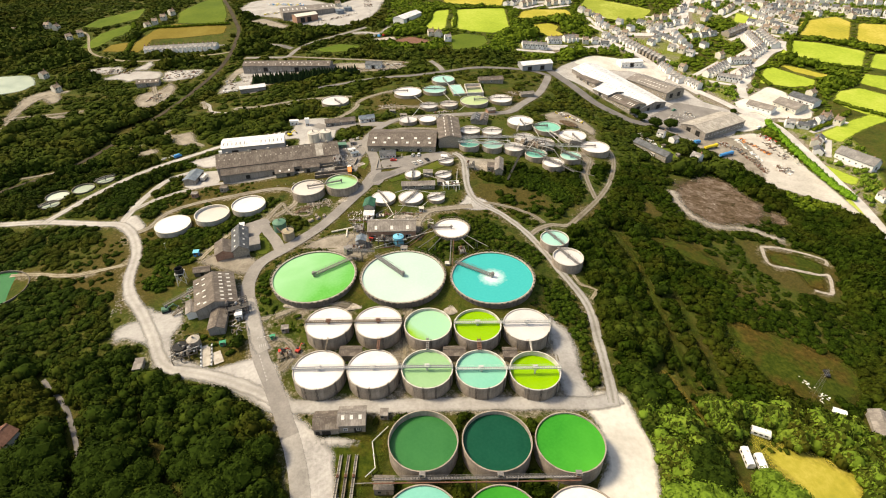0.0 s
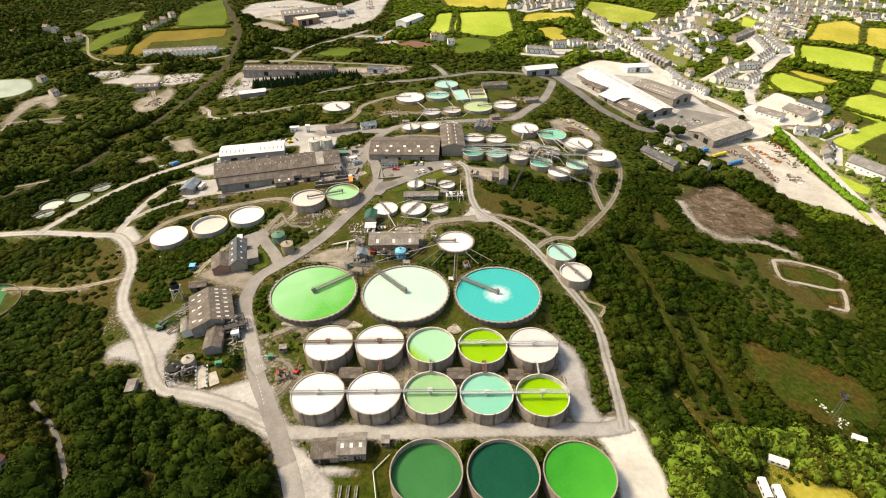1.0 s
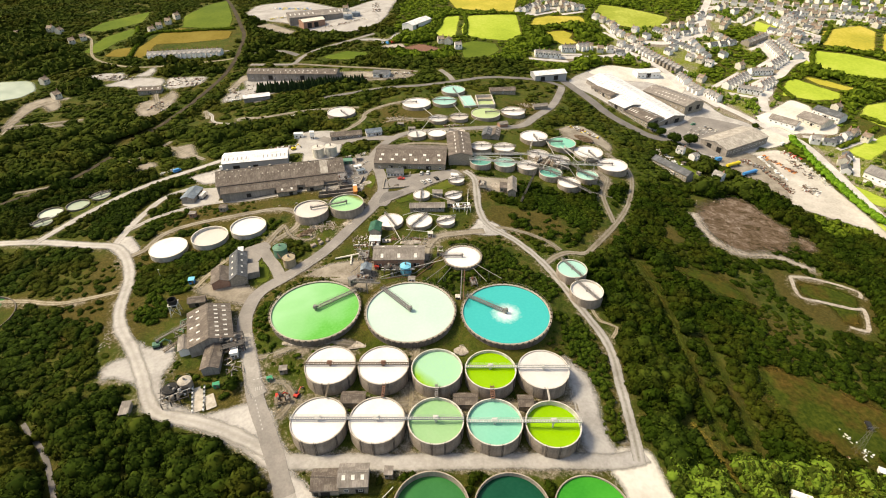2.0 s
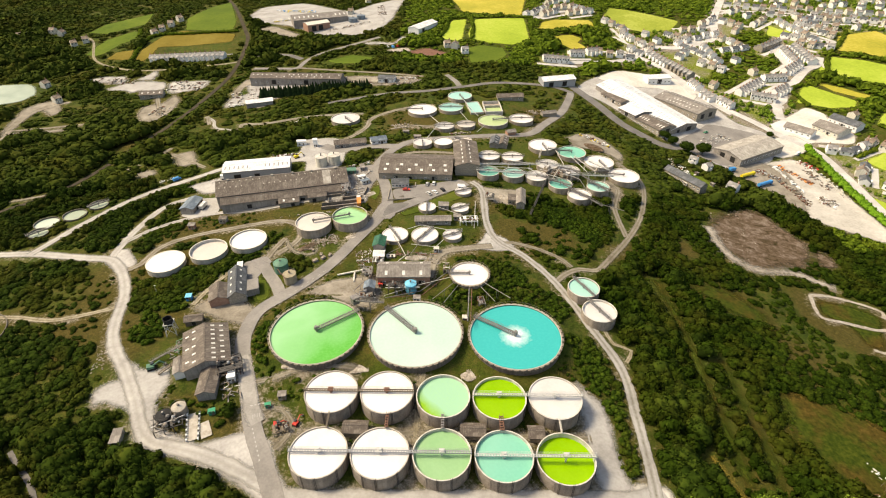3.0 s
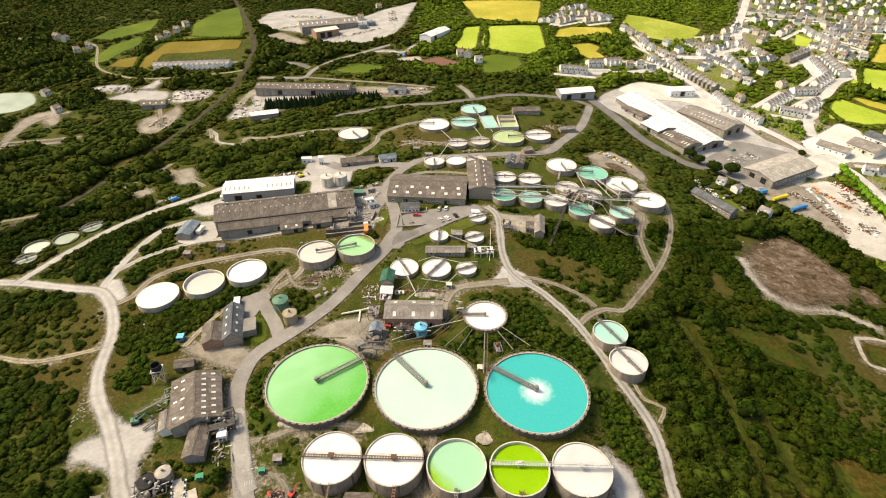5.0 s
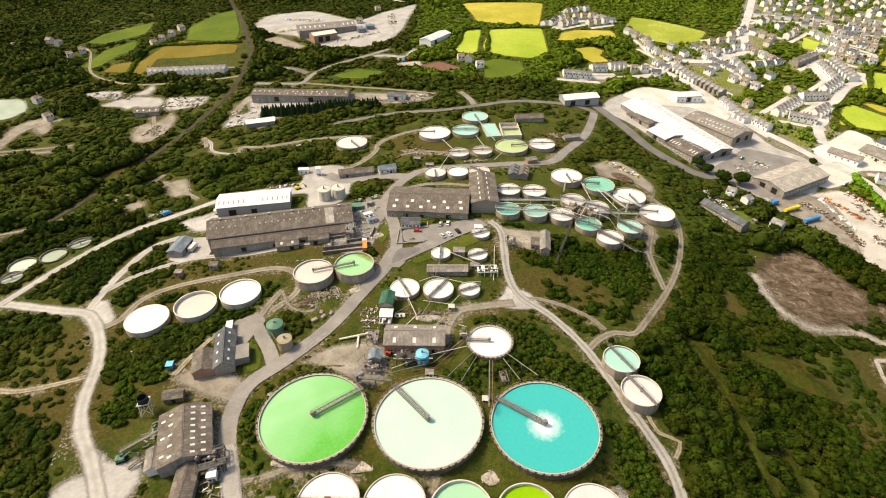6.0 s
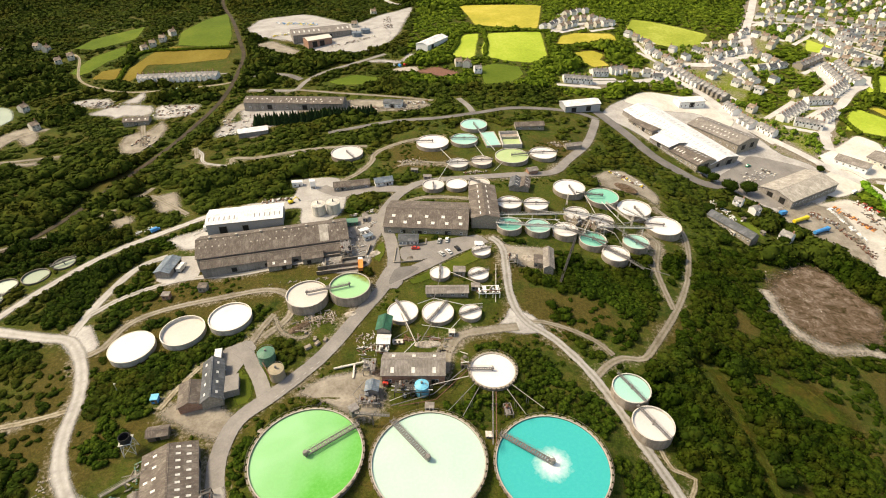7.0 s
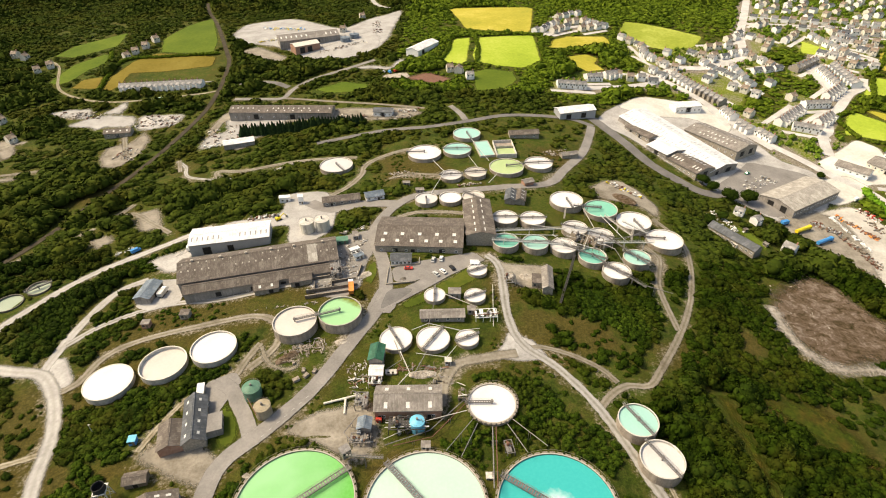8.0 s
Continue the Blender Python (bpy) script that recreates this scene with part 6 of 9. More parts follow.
def silo(name, label, x, y, r, h, mat, top, group="", cone=True):
    z = gz(x, y)
    near_disc(x, y, r)
    ob = thing(name, pose(x, y, z), label, "silo", group)
    part("shell", Geo().lathe([(r, -1), (r, h), (r + 0.12, h), (r + 0.12, h + 0.2), (r, h + 0.2)], 40), M[mat], ob, smooth=False)
    cap = Geo().lathe([(r + 0.1, h + 0.15), (r * 0.3, h + (0.32 * r if cone else 0.5)), (0.0, h + (0.36 * r if cone else 0.55))], 40)
    part("roof", cap, M[top], ob)
    part("vent", Geo().lathe([(0.0, 1.0), (0.4, 1.0), (0.4, -0.6)], 12), M["steel"], ob, at=pose(0, 0, h + 0.3 * r))
    part("guard_rail", Geo().lathe([(r, h + 1.1), (r + 0.06, h + 1.16), (r + 0.06, h + 1.1)], 32).box(r, 0, h + 0.6, 0.06, 0.06, 1.1).box(-r, 0, h + 0.6, 0.06, 0.06, 1.1).box(0, r, h + 0.6, 0.06, 0.06, 1.1).box(0, -r, h + 0.6, 0.06, 0.06, 1.1), M["steel"], ob)
    ladder = Geo()
    for s in (-0.25, 0.25):
        ladder.box(s, -r - 0.25, h / 2, 0.06, 0.06, h)
    for i in range(int(h / 0.5)):
        ladder.box(0, -r - 0.25, 0.4 + 0.5 * i, 0.5, 0.05, 0.05)
    part("ladder", ladder, M["steel"], ob)
    return ob


silo("storage_silo", "round green-painted tank with a conical roof", -86, 237, 3.4, 4.6, "silo_green", "silo_green")
silo("storage_silo", "round tan tank with rusty pipework on top", -79.5, 228.5, 3.0, 4.6, "silo_tan", "silo_tan", cone=False)
silo("storage_silo", "cream steel silo behind the dryer building", -89.5, 350.5, 3.9, 6.6, "cream", "rim_white", "cream silos", False)
silo("storage_silo", "cream steel silo behind the dryer building", -81.2, 352, 3.9, 6.6, "cream", "rim_white", "cream silos", False)
silo("chemical_tank", "light blue chemical tank beside the pump house", -22.4, 221.6, 2.6, 4.4, "cyan_paint", "cyan_paint")


# ---- houses of the town ----
def house_model(kind, wall, roofm, w, d, eave, ridge, far=False):
    ob = thing("house", pose(0, 0, 0), "white rendered house with a grey slate roof", "house", "houses of the town")
    v = [(-w / 2, -d / 2, -3), (w / 2, -d / 2, -3), (w / 2, d / 2, -3), (-w / 2, d / 2, -3), (-w / 2, -d / 2, eave), (w / 2, -d / 2, eave), (w / 2, d / 2, eave), (-w / 2, d / 2, eave), (-w / 2, 0, ridge), (w / 2, 0, ridge)]
    part("wall", Geo().add(v, [(0, 1, 5, 4), (2, 3, 7, 6), (1, 2, 6, 9, 5), (3, 0, 4, 8, 7), (4, 5, 9, 8), (6, 7, 8, 9)]), M[wall], ob)
    run, tilt = math.hypot(d / 2, ridge - eave) + 0.35, math.degrees(math.atan2(ridge - eave, d / 2))
    roof = None
    slab = Geo().box(0, 0, 0.08, w + 0.1, run, 0.14).mesh("roof_slope", M[roofm])
    for side in (0, 180):
        roof = part("roof_slope", slab, None, ob, at=pose(0, 0, ridge, 0, 0, side) @ pose(0, 0, 0, tilt, 0, 0) @ pose(0, -run / 2, 0.02))
    part("chimney", Geo().box(0, 0, 0, 0.9, 0.6, 2.0).box(-0.2, 0, 1.15, 0.25, 0.25, 0.4).box(0.2, 0, 1.15, 0.25, 0.25, 0.4), M["wall_brick"], ob, at=pose(w / 2 - 0.8, 0, ridge + 0.4))
    pane = Geo().box(0, 0, 0, 1.1, 0.08, 1.2).mesh("window", M["glass"])
    for side in (-1, 1):
        for xx in (-w * 0.27, w * 0.27):
            if side < 0 or (not far and kind != "t"):
                part("window", pane, None, ob, at=pose(xx, side * (d / 2 + 0.03), 3.1 if eave > 3 else 1.4))
    if far:
        return ob
    part("door", Geo().box(0, 0, 0, 0.95, 0.1, 2.05), M["timber"], ob, at=pose(0, -d / 2 - 0.04, 1.0))
    if kind == "t":
        part("rear_wing", Geo().box(0, 0, 1.5, w * 0.5, 3.4, 4.6), M[wall], ob, at=pose(-w * 0.2, d / 2 + 1.6, 0))
        part("wing_roof", Geo().box(0, 0, 0, w * 0.5 + 0.2, 3.6, 0.16), M[roofm], ob, at=pose(-w * 0.2, d / 2 + 1.6, 3.95, -6))
    else:
        part("porch", Geo().box(0, 0, 1.0, 2.0, 1.2, 2.4).add([(-1.1, -0.7, 2.25), (1.1, -0.7, 2.25), (1.1, 0.7, 2.25), (-1.1, 0.7, 2.25), (0, -0.7, 2.9), (0, 0.7, 2.9)], [(0, 1, 4), (2, 3, 5), (1, 2, 5, 4), (3, 0, 4, 5), (3, 2, 1, 0)]), M[wall], ob, at=pose(0, -d / 2 - 0.6, 0))
    return ob


MODELS = {"t": [house_model("t", "wall_white", "town_roof", 5.2, 6.8, 4.2, 6.3), house_model("t", "wall_stone", "town_roof", 5.2, 6.8, 4.2, 6.3)],
          "d": [house_model("d", "wall_white", "town_roof", 7.0, 6.6, 4.2, 6.2), house_model("d", "wall_white", "slate", 9.0, 6.6, 2.6, 4.6), house_model("d", "cream", "town_tile", 6.4, 7.0, 4.2, 6.4)],
          "far": [house_model("d", "wall_white", "town_roof", 7.2, 6.4, 4.2, 6.1, True), house_model("d", "wall_white", "slate", 7.8, 6.4, 4.0, 5.8, True), house_model("d", "cream", "town_tile", 6.4, 7.0, 4.2, 6.3, True)]}
tagged(MODELS["t"][0], "white rendered terraced house with a slate roof")
tagged(MODELS["t"][1], "grey stone terraced house with a slate roof")
tagged(MODELS["d"][1], "low white bungalow with a dark slate roof")
tagged(MODELS["d"][2], "cream rendered house with a slate roof")
rng = random.Random(11)
used_models = set()


def place_house(model, x, y, yaw, lift=0.0):
    m = pose(x, y, gz(x, y) + 0.3 + lift, 0, 0, yaw)
    near_box(x, y, 8.5, 8.5, yaw)
    if model.name in used_models:
        return copy_thing(model, m)
    used_models.add(model.name)
    model.matrix_basis = m
    return model


def house_row(x0, y0, x1, y1, kind):
    """Houses side by side from one point to another."""
    length = math.hypot(x1 - x0, y1 - y0)
    yaw = math.degrees(math.atan2(y1 - y0, x1 - x0))
    pitch = 5.25 if kind == "t" else 10.6
    n = max(2 if kind == "t" else 1, round(length / pitch) + (1 if kind == "d" else 0))
    flip = 180 if rng.random() < 0.5 else 0
    stone = rng.random() < 0.25 and x1 > 0
    side = -8.5 if flip == 0 else 8.5
    c, s = math.cos(radians(yaw)), math.sin(radians(yaw))
    ends = [(x0 - s * side - 6 * c, y0 + c * side - 6 * s), ((x0 + x1) / 2 - s * side, (y0 + y1) / 2 + c * side), (x1 - s * side + 6 * c, y1 + c * side + 6 * s)]
    ribbon("road", ends, 4.6 if x1 > 0 else 2.6, "street" if x1 > 0 else "asphalt", "town street before houses, paled for sun", 0.27, 0.4, False, "road")
    for i in range(n):
        t = (i + 0.5) * pitch - n * pitch / 2
        c, s = math.cos(radians(yaw)), math.sin(radians(yaw))
        jit = 0.0 if kind == "t" else rng.uniform(-2.0, 2.0)
        x, y = (x0 + x1) / 2 + c * t - s * jit, (y0 + y1) / 2 + s * t + c * jit
        model = MODELS["t"][1 if stone else 0] if kind == "t" else rng.choice(MODELS["far" if y > 690 else "d"])
        place_house(model, x, y, yaw + flip + (0 if kind == "t" else rng.uniform(-8, 8)))


shed("school", "dark slate-roofed school hall", 329, 469, 24, 11, -62, 4.0, 6.6, "slate", "wall_white", (), ((-1, 0, 1.6, 2.1),), panes=6)
shed("school", "wide brown-roofed school building", 312, 460, 22, 18, -62, 3.6, 6.4, "asbestos_light", "cream", (), ((-1, 3, 1.6, 2.1),), panes=5)
shed("school", "pale grey-roofed wing of a school", 285, 458, 22, 10, -50, 3.6, 6.0, "asbestos_light", "wall_white", (), (), panes=5)
shed("chapel", "long white chapel with a steep pale roof", 316, 367, 28, 11, -62, 4.6, 8.6, "town_roof", "wall_white", (), ((2, 0, 1.6, 2.4),), panes=6)
house_row(262, 527, 289, 549, "t")
house_row(296, 555, 318, 555, "t")
house_row(270, 522, 291, 512, "t")
house_row(292, 524, 309, 536, "t")
house_row(342, 620, 341, 584, "t")
house_row(357, 626, 358, 582, "t")
house_row(321, 567, 340, 582, "t")
house_row(320, 621, 345, 636, "t")
house_row(365, 632, 376, 622, "d")
house_row(380, 623, 392, 616, "d")
house_row(400, 658, 409, 646, "d")
house_row(379, 660, 385, 643, "d")
house_row(399, 688, 422, 674, "d")
house_row(368, 693, 374, 669, "d")
house_row(396, 708, 403, 691, "d")
house_row(418, 711, 441, 703, "d")
house_row(362, 653, 368, 646, "d")
house_row(370, 717, 383, 712, "d")
house_row(203, 616, 216, 589, "t")
house_row(217, 589, 230, 563, "t")
house_row(225, 551, 228, 533, "t")
house_row(229, 527, 235, 514, "t")
house_row(238, 514, 246, 498, "t")
house_row(244, 642, 256, 617, "d")
house_row(253, 592, 264, 580, "d")
house_row(200, 640, 211, 631, "d")
house_row(237, 668, 253, 650, "d")
house_row(255, 679, 281, 680, "d")
house_row(259, 657, 285, 663, "d")
house_row(285, 697, 302, 708, "d")
house_row(310, 701, 324, 684, "d")
house_row(292, 654, 304, 632, "d")
house_row(287, 624, 304, 628, "d")
house_row(267, 629, 268, 602, "d")
house_row(330, 728, 342, 738, "d")
house_row(338, 685, 358, 701, "d")
house_row(85, 579, 113, 580, "t")
house_row(116, 597, 130, 600, "t")
house_row(134, 605, 149, 611, "t")
house_row(150, 608, 178, 604, "d")
house_row(184, 626, 195, 615, "d")
house_row(185, 659, 197, 642, "d")
house_row(171, 701, 188, 682, "d")
house_row(187, 679, 192, 655, "d")
house_row(84, 704, 106, 736, "d")
house_row(99, 707, 120, 722, "d")
house_row(120, 738, 144, 748, "d")
house_row(135, 718, 154, 729, "d")
house_row(117, 762, 139, 777, "d")
house_row(146, 744, 159, 734, "d")
house_row(337, 760, 368, 744, "d")
house_row(374, 743, 404, 730, "d")
house_row(415, 738, 457, 725, "d")
house_row(460, 706, 490, 686, "d")
house_row(488, 682, 525, 668, "d")
house_row(386, 680, 409, 659, "d")
house_row(398, 700, 448, 695, "d")
house_row(471, 726, 550, 706, "d")
house_row(294, 427, 306, 423, "d")
house_row(310, 426, 334, 437, "d")
house_row(296, 386, 305, 402, "d")
house_row(330, 435, 335, 428, "d")
house_row(312, 374, 324, 364, "d")
house_row(302, 318, 303, 313, "d")
house_row(-316, 592, -238, 592, "t")
for xx, yy, yw in ((-396, 537, 70), (-343, 664, 50), (-339, 676, 20), (-334, 690, 10), (-331, 708, 50), (-424, 640, 40), (-416, 650, 30), (-500, 665, 15), (-471, 681, 0), (-457, 674, 80), (-116, 794, 20), (-10, 603, 12), (-2, 600, 80), (8, 588, 10), (190, 362, -50), (-128, 726, 0), (-364, 502, 60)):
    place_house(MODELS["d"][2 if xx < 0 else 0], xx, yy, yw)

for xx, yy, yw in ((175.2, 398, -40), (182.5, 389.5, 30)):
    place_house(MODELS["d"][0], xx, yy, yw).scale = (0.82, 0.82, 0.82)

# single houses among the gardens
hrng = np.random.RandomState(77)
made = 0
for k in range(9000):
    xx, yy = hrng.uniform(110, 560), hrng.uniform(450, 860)
    i, j = int((xx - RX0) / RC), int((yy - RY0) / RC)
    if made < 60 and 0 <= j < RH and i < RW - 4 and town[j, i] > 0.5 and clear[max(0, j - 2):j + 3, i - 2:i + 3].min() > 3.2:
        slope = 25 if xx > 320 else (-58 if yy < 650 else 40)          # the streets' run in each quarter
        place_house(MODELS["far"][made % 3], xx, yy, float(slope + hrng.choice((0, 0, 90, 180)) + hrng.uniform(-10, 10)))
        made += 1


# ---- pipes, walkways and machinery ----
def pipeline(pts, r=0.22, mat="steel", label="long steel pipe on low trestles", legs=True, name="pipeline", group="pipelines"):
    """A pipe through points (x, y, height over the land), with collars and trestles."""
    r = r * 0.72 if r < 0.4 else r
    p = [Vector((x, y, gz(x, y) + h)) for x, y, h in pts]
    o = p[0].copy()
    ob = thing(name, pose(*o), label, "pipe", group)
    run = Geo()
    for a, b in zip(p[:-1], p[1:]):
        run.tube(a - o, b - o, r, 8)
        n = max(1, int((b - a).length / 6))
        for i in range(n):
            q = a + (b - a) * ((i + 0.5) / n) - o
            d = (b - a).normalized() * 0.12
            run.tube(q - d, q + d, r * 1.5, 8)
    part("pipe", run, M[mat], ob)
    if legs:
        for a, b in zip(p[:-1], p[1:]):
            n = max(1, int((b - a).length / 9))
            for i in range(n):
                q = a + (b - a) * ((i + 0.5) / n)
                h = q.z - gz(q.x, q.y)
                if h > 0.5:
                    part("trestle", Geo().box(-0.35, 0, -h / 2, 0.14, 0.14, h).box(0.35, 0, -h / 2, 0.14, 0.14, h).box(0, 0, -0.15, 0.9, 0.16, 0.14), M["steel"], ob, at=Matrix.Translation(q - o))
    return ob


def catwalk(x0, y0, h0, x1, y1, h1, mat="steel", width=1.2, label="raised steel walkway between tanks", group="raised walkways", legs=True, name="walkway_bridge"):
    """A raised walkway, or an inclined conveyor, between two points over the land."""
    a, b = Vector((x0, y0, gz(x0, y0) + h0)), Vector((x1, y1, gz(x1, y1) + h1))
    d = b - a
    yaw, rise = math.degrees(math.atan2(d.y, d.x)), -math.degrees(math.atan2(d.z, math.hypot(d.x, d.y)))
    c = (a + b) / 2
    ob = thing(name, pose(*c), label, "walkway", group)
    deck, rail = gantry_mesh(d.length, width, True, 0.4)
    dk = part("deck", deck, M[mat], ob, at=pose(0, 0, 0, 0, rise, yaw))
    part("handrail", rail, M[mat], dk)
    if legs:
        n = max(1, int(d.length / 11))
        for i in range(n):
            q = a + d * ((i + 0.5) / n)
            h = q.z - gz(q.x, q.y)
            if h > 1:
                part("trestle", Geo().box(0, -width / 2, -h / 2, 0.2, 0.2, h).box(0, width / 2, -h / 2, 0.2, 0.2, h).box(0, 0, -h * 0.5, 0.12, width, 0.12).box(0, 0, -h * 0.8, 0.12, width, 0.12), M[mat], ob, at=Matrix.Translation(q - c) @ pose(0, 0, 0, 0, 0, yaw))
    return ob


def steel_frame(x, y, lx, ly, h, yaw=0, mat="steel", label="open steel frame with machinery", seed=0, floors=2, name="plant_frame"):
    """An open steel frame with floors, pipes, motors and small vessels."""
    r = random.Random(seed)
    near_box(x, y, lx, ly, yaw)
    ob = thing(name, pose(x, y, gz(x, y), 0, 0, yaw), label, "plant", "plant frames")
    nx, ny = max(1, round(lx / 3.2)), max(1, round(ly / 3.2))
    for i in range(nx + 1):
        for j in range(ny + 1):
            part("column", Geo().box(0, 0, h / 2 - 0.5, 0.26, 0.26, h + 1), M[mat], ob, at=pose((i / nx - 0.5) * lx, (j / ny - 0.5) * ly, 0))
    for k in range(1, floors + 1):
        z = h * k / floors
        fl = Geo()
        for i in range(nx + 1):
            fl.box((i / nx - 0.5) * lx, 0, z, 0.22, ly, 0.26)
        for j in range(ny + 1):
            fl.box(0, (j / ny - 0.5) * ly, z, lx, 0.22, 0.26)
        for s in range(int(lx / 0.9)):
            if r.random() < 0.6:
                fl.box((s + 0.5) * 0.9 - lx / 2, r.uniform(-0.1, 0.1) * ly, z + 0.16, 0.75, ly * r.uniform(0.5, 0.98), 0.06)
        part("floor", fl, M[mat], ob)
    for i in range(int(lx * ly / 7) + 2):
        px, py, hh = r.uniform(-0.42, 0.42) * lx, r.uniform(-0.42, 0.42) * ly, r.uniform(0.6, 1.7)
        z = h * r.choice(range(floors)) / floors if r.random() < 0.5 else h + 0.1
        m = r.choice(("steel", "steel", "rust", "concrete", "wall_steel", "dark_steel"))
        if r.random() < 0.5:
            part("vessel", Geo().lathe([(0.0, 0.0), (hh * 0.4, 0.0), (hh * 0.42, hh * 0.8), (hh * 0.2, hh), (0.0, hh)], 14), M[m], ob, at=pose(px, py, z + 0.15))
        else:
            part("machine", Geo().box(0, 0, hh * 0.35, hh, hh * 0.7, hh * 0.7).box(hh * 0.25, 0, hh * 0.85, hh * 0.35, hh * 0.35, hh * 0.4).tube((-hh * 0.3, 0, hh * 0.5), (-hh * 0.3, 0, hh * 1.1), 0.15), M[m], ob, at=pose(px, py, z + 0.15, 0, 0, r.uniform(0, 180)))
    for i in range(3):
        z = h * r.uniform(0.3, 1.05)
        part("pipe", Geo().tube((-lx * 0.6, r.uniform(-0.4, 0.4) * ly, z), (lx * 0.6, r.uniform(-0.4, 0.4) * ly, z + r.uniform(-1, 1)), 0.18), M[r.choice(("steel_pale", "rust", "steel"))], ob)
    return ob


def heap(x, y, lx, ly, h, mat="rubble", label="heap of pale rubble", yaw=0, seed=1, stones=24):
    """A mound of loose material with stones on it."""
    r = random.Random(seed)
    near_box(x, y, lx, ly, yaw)
    ob = thing("rubble_heap", pose(x, y, gz(x, y), 0, 0, yaw), label, "rubble")
    g = Geo()
    n, k = 22, 7
    v, f = [(0, 0, h)], []
    for j in range(1, k):
        for i in range(n):
            a, t = 2 * math.pi * i / n, j / (k - 1)
            w = 1 + 0.25 * noise.noise((math.cos(a) * 1.5 + seed, math.sin(a) * 1.5, t))
            v.append((math.cos(a) * lx / 2 * t * w, math.sin(a) * ly / 2 * t * w, h * (1 - t) ** 1.2 + 0.25 * h * noise.noise((math.cos(a) * 3 * t, math.sin(a) * 3 * t, seed)) * (1 - t) - 0.3 * (t == 1) + 0.2))
    for i in range(n):
        f.append((0, 1 + i, 1 + (i + 1) % n))
        for j in range(k - 2):
            p, q = 1 + j * n, 1 + (j + 1) * n
            f.append((p + i, q + i, q + (i + 1) % n, p + (i + 1) % n))
    part("mound", g.add(v, f), M[mat], ob)
    for i in range(stones):
        a, t = r.uniform(0, 6.28), r.uniform(0.1, 1.1)
        s = r.uniform(0.2, 0.6)
        g2 = Geo().box(0, 0, 0, s, s * r.uniform(0.5, 1), s * r.uniform(0.4, 0.8))
        part("stone", g2, M[mat], ob, at=pose(math.cos(a) * lx / 2 * t, math.sin(a) * ly / 2 * t, h * max(0.0, 1 - t) + 0.25, r.uniform(0, 60), r.uniform(0, 60), r.uniform(0, 180)))
    return ob


def scrap(x, y, lx, ly, yaw, n, mats, label, seed, tall=0.9, long=3.0):
    """A strewn pile of beams, boxes and plates, too many to count."""
    r = random.Random(seed)
    per = {m: Geo() for m in mats}
    c, s = math.cos(radians(yaw)), math.sin(radians(yaw))
    for i in range(n):
        u, w = r.uniform(-0.5, 0.5) * lx, r.uniform(-0.5, 0.5) * ly
        px, py = x + c * u - s * w, y + s * u + c * w
        k = 0.48 if y < 345 else 1.0
        per[r.choice(mats)].box(px, py, gz(px, py) + r.uniform(0.1, tall * k), r.uniform(0.4, long), k * r.uniform(0.2, 1.1), k * r.uniform(0.15, 0.9), yaw + r.choice((0, 90, r.uniform(0, 180))), r.uniform(-15, 15))
    near_box(x, y, lx, ly, yaw)
    for m, g in per.items():
        if g.v:
            tagged(new("scrap", g.mesh("scrap", M[m])), label, "scrap", kind="stuff")


def car(x, y, yaw, paint="white", label="", van=False):
    """A parked car or van: shell, cabin glass, roof and four wheels."""
    ob = thing("van" if van else "car", pose(x, y, gz(x, y) + 0.42, 0, 0, yaw), label or "parked " + paint + (" van" if van else " car") + " on asphalt", "car", "parked cars")
    body = [(-2.1, 0.25), (-2.1, 0.85), (-1.2, 0.95), (1.0, 0.95), (2.0, 0.75), (2.15, 0.3)] if not van else [(-2.5, 0.25), (-2.5, 2.1), (1.4, 2.1), (2.0, 1.2), (2.6, 1.0), (2.6, 0.3)]
    def hull(profile, half, inset=0.0):
        n = len(profile)
        v = [(px, s * (half - inset * (pz > profile[0][1] + 0.3)), pz) for s in (-1, 1) for px, pz in profile]
        f = [tuple(range(n))[::-1], tuple(range(n, 2 * n))] + [(i, (i + 1) % n, n + (i + 1) % n, n + i) for i in range(n)]
        return Geo().add(v, [q[::-1] for q in f])
    part("body", hull(body, 0.88), M[paint], ob)
    if not van:
        part("cabin_glass", hull([(-1.7, 0.9), (-1.2, 1.38), (0.35, 1.38), (1.0, 0.9)], 0.78, 0.1), M["glass"], ob)
        part("roof", Geo().box(-0.42, 0, 1.40, 1.5, 1.25, 0.07), M[paint], ob)
    else:
        part("windscreen", Geo().box(1.72, 0, 1.66, 0.1, 1.5, 0.75, 0, -35), M["glass"], ob)
    for wx in (-1.35, 1.35):
        for wy in (-0.8, 0.8):
            w = part("wheel", Geo().tube((0, -0.11, 0), (0, 0.11, 0), 0.33, 14), M["black"], ob, at=pose(wx, wy, 0.1))
            part("hub", Geo().tube((0, -0.13, 0), (0, 0.13, 0), 0.17, 10), M["steel_pale"], w)
    return ob


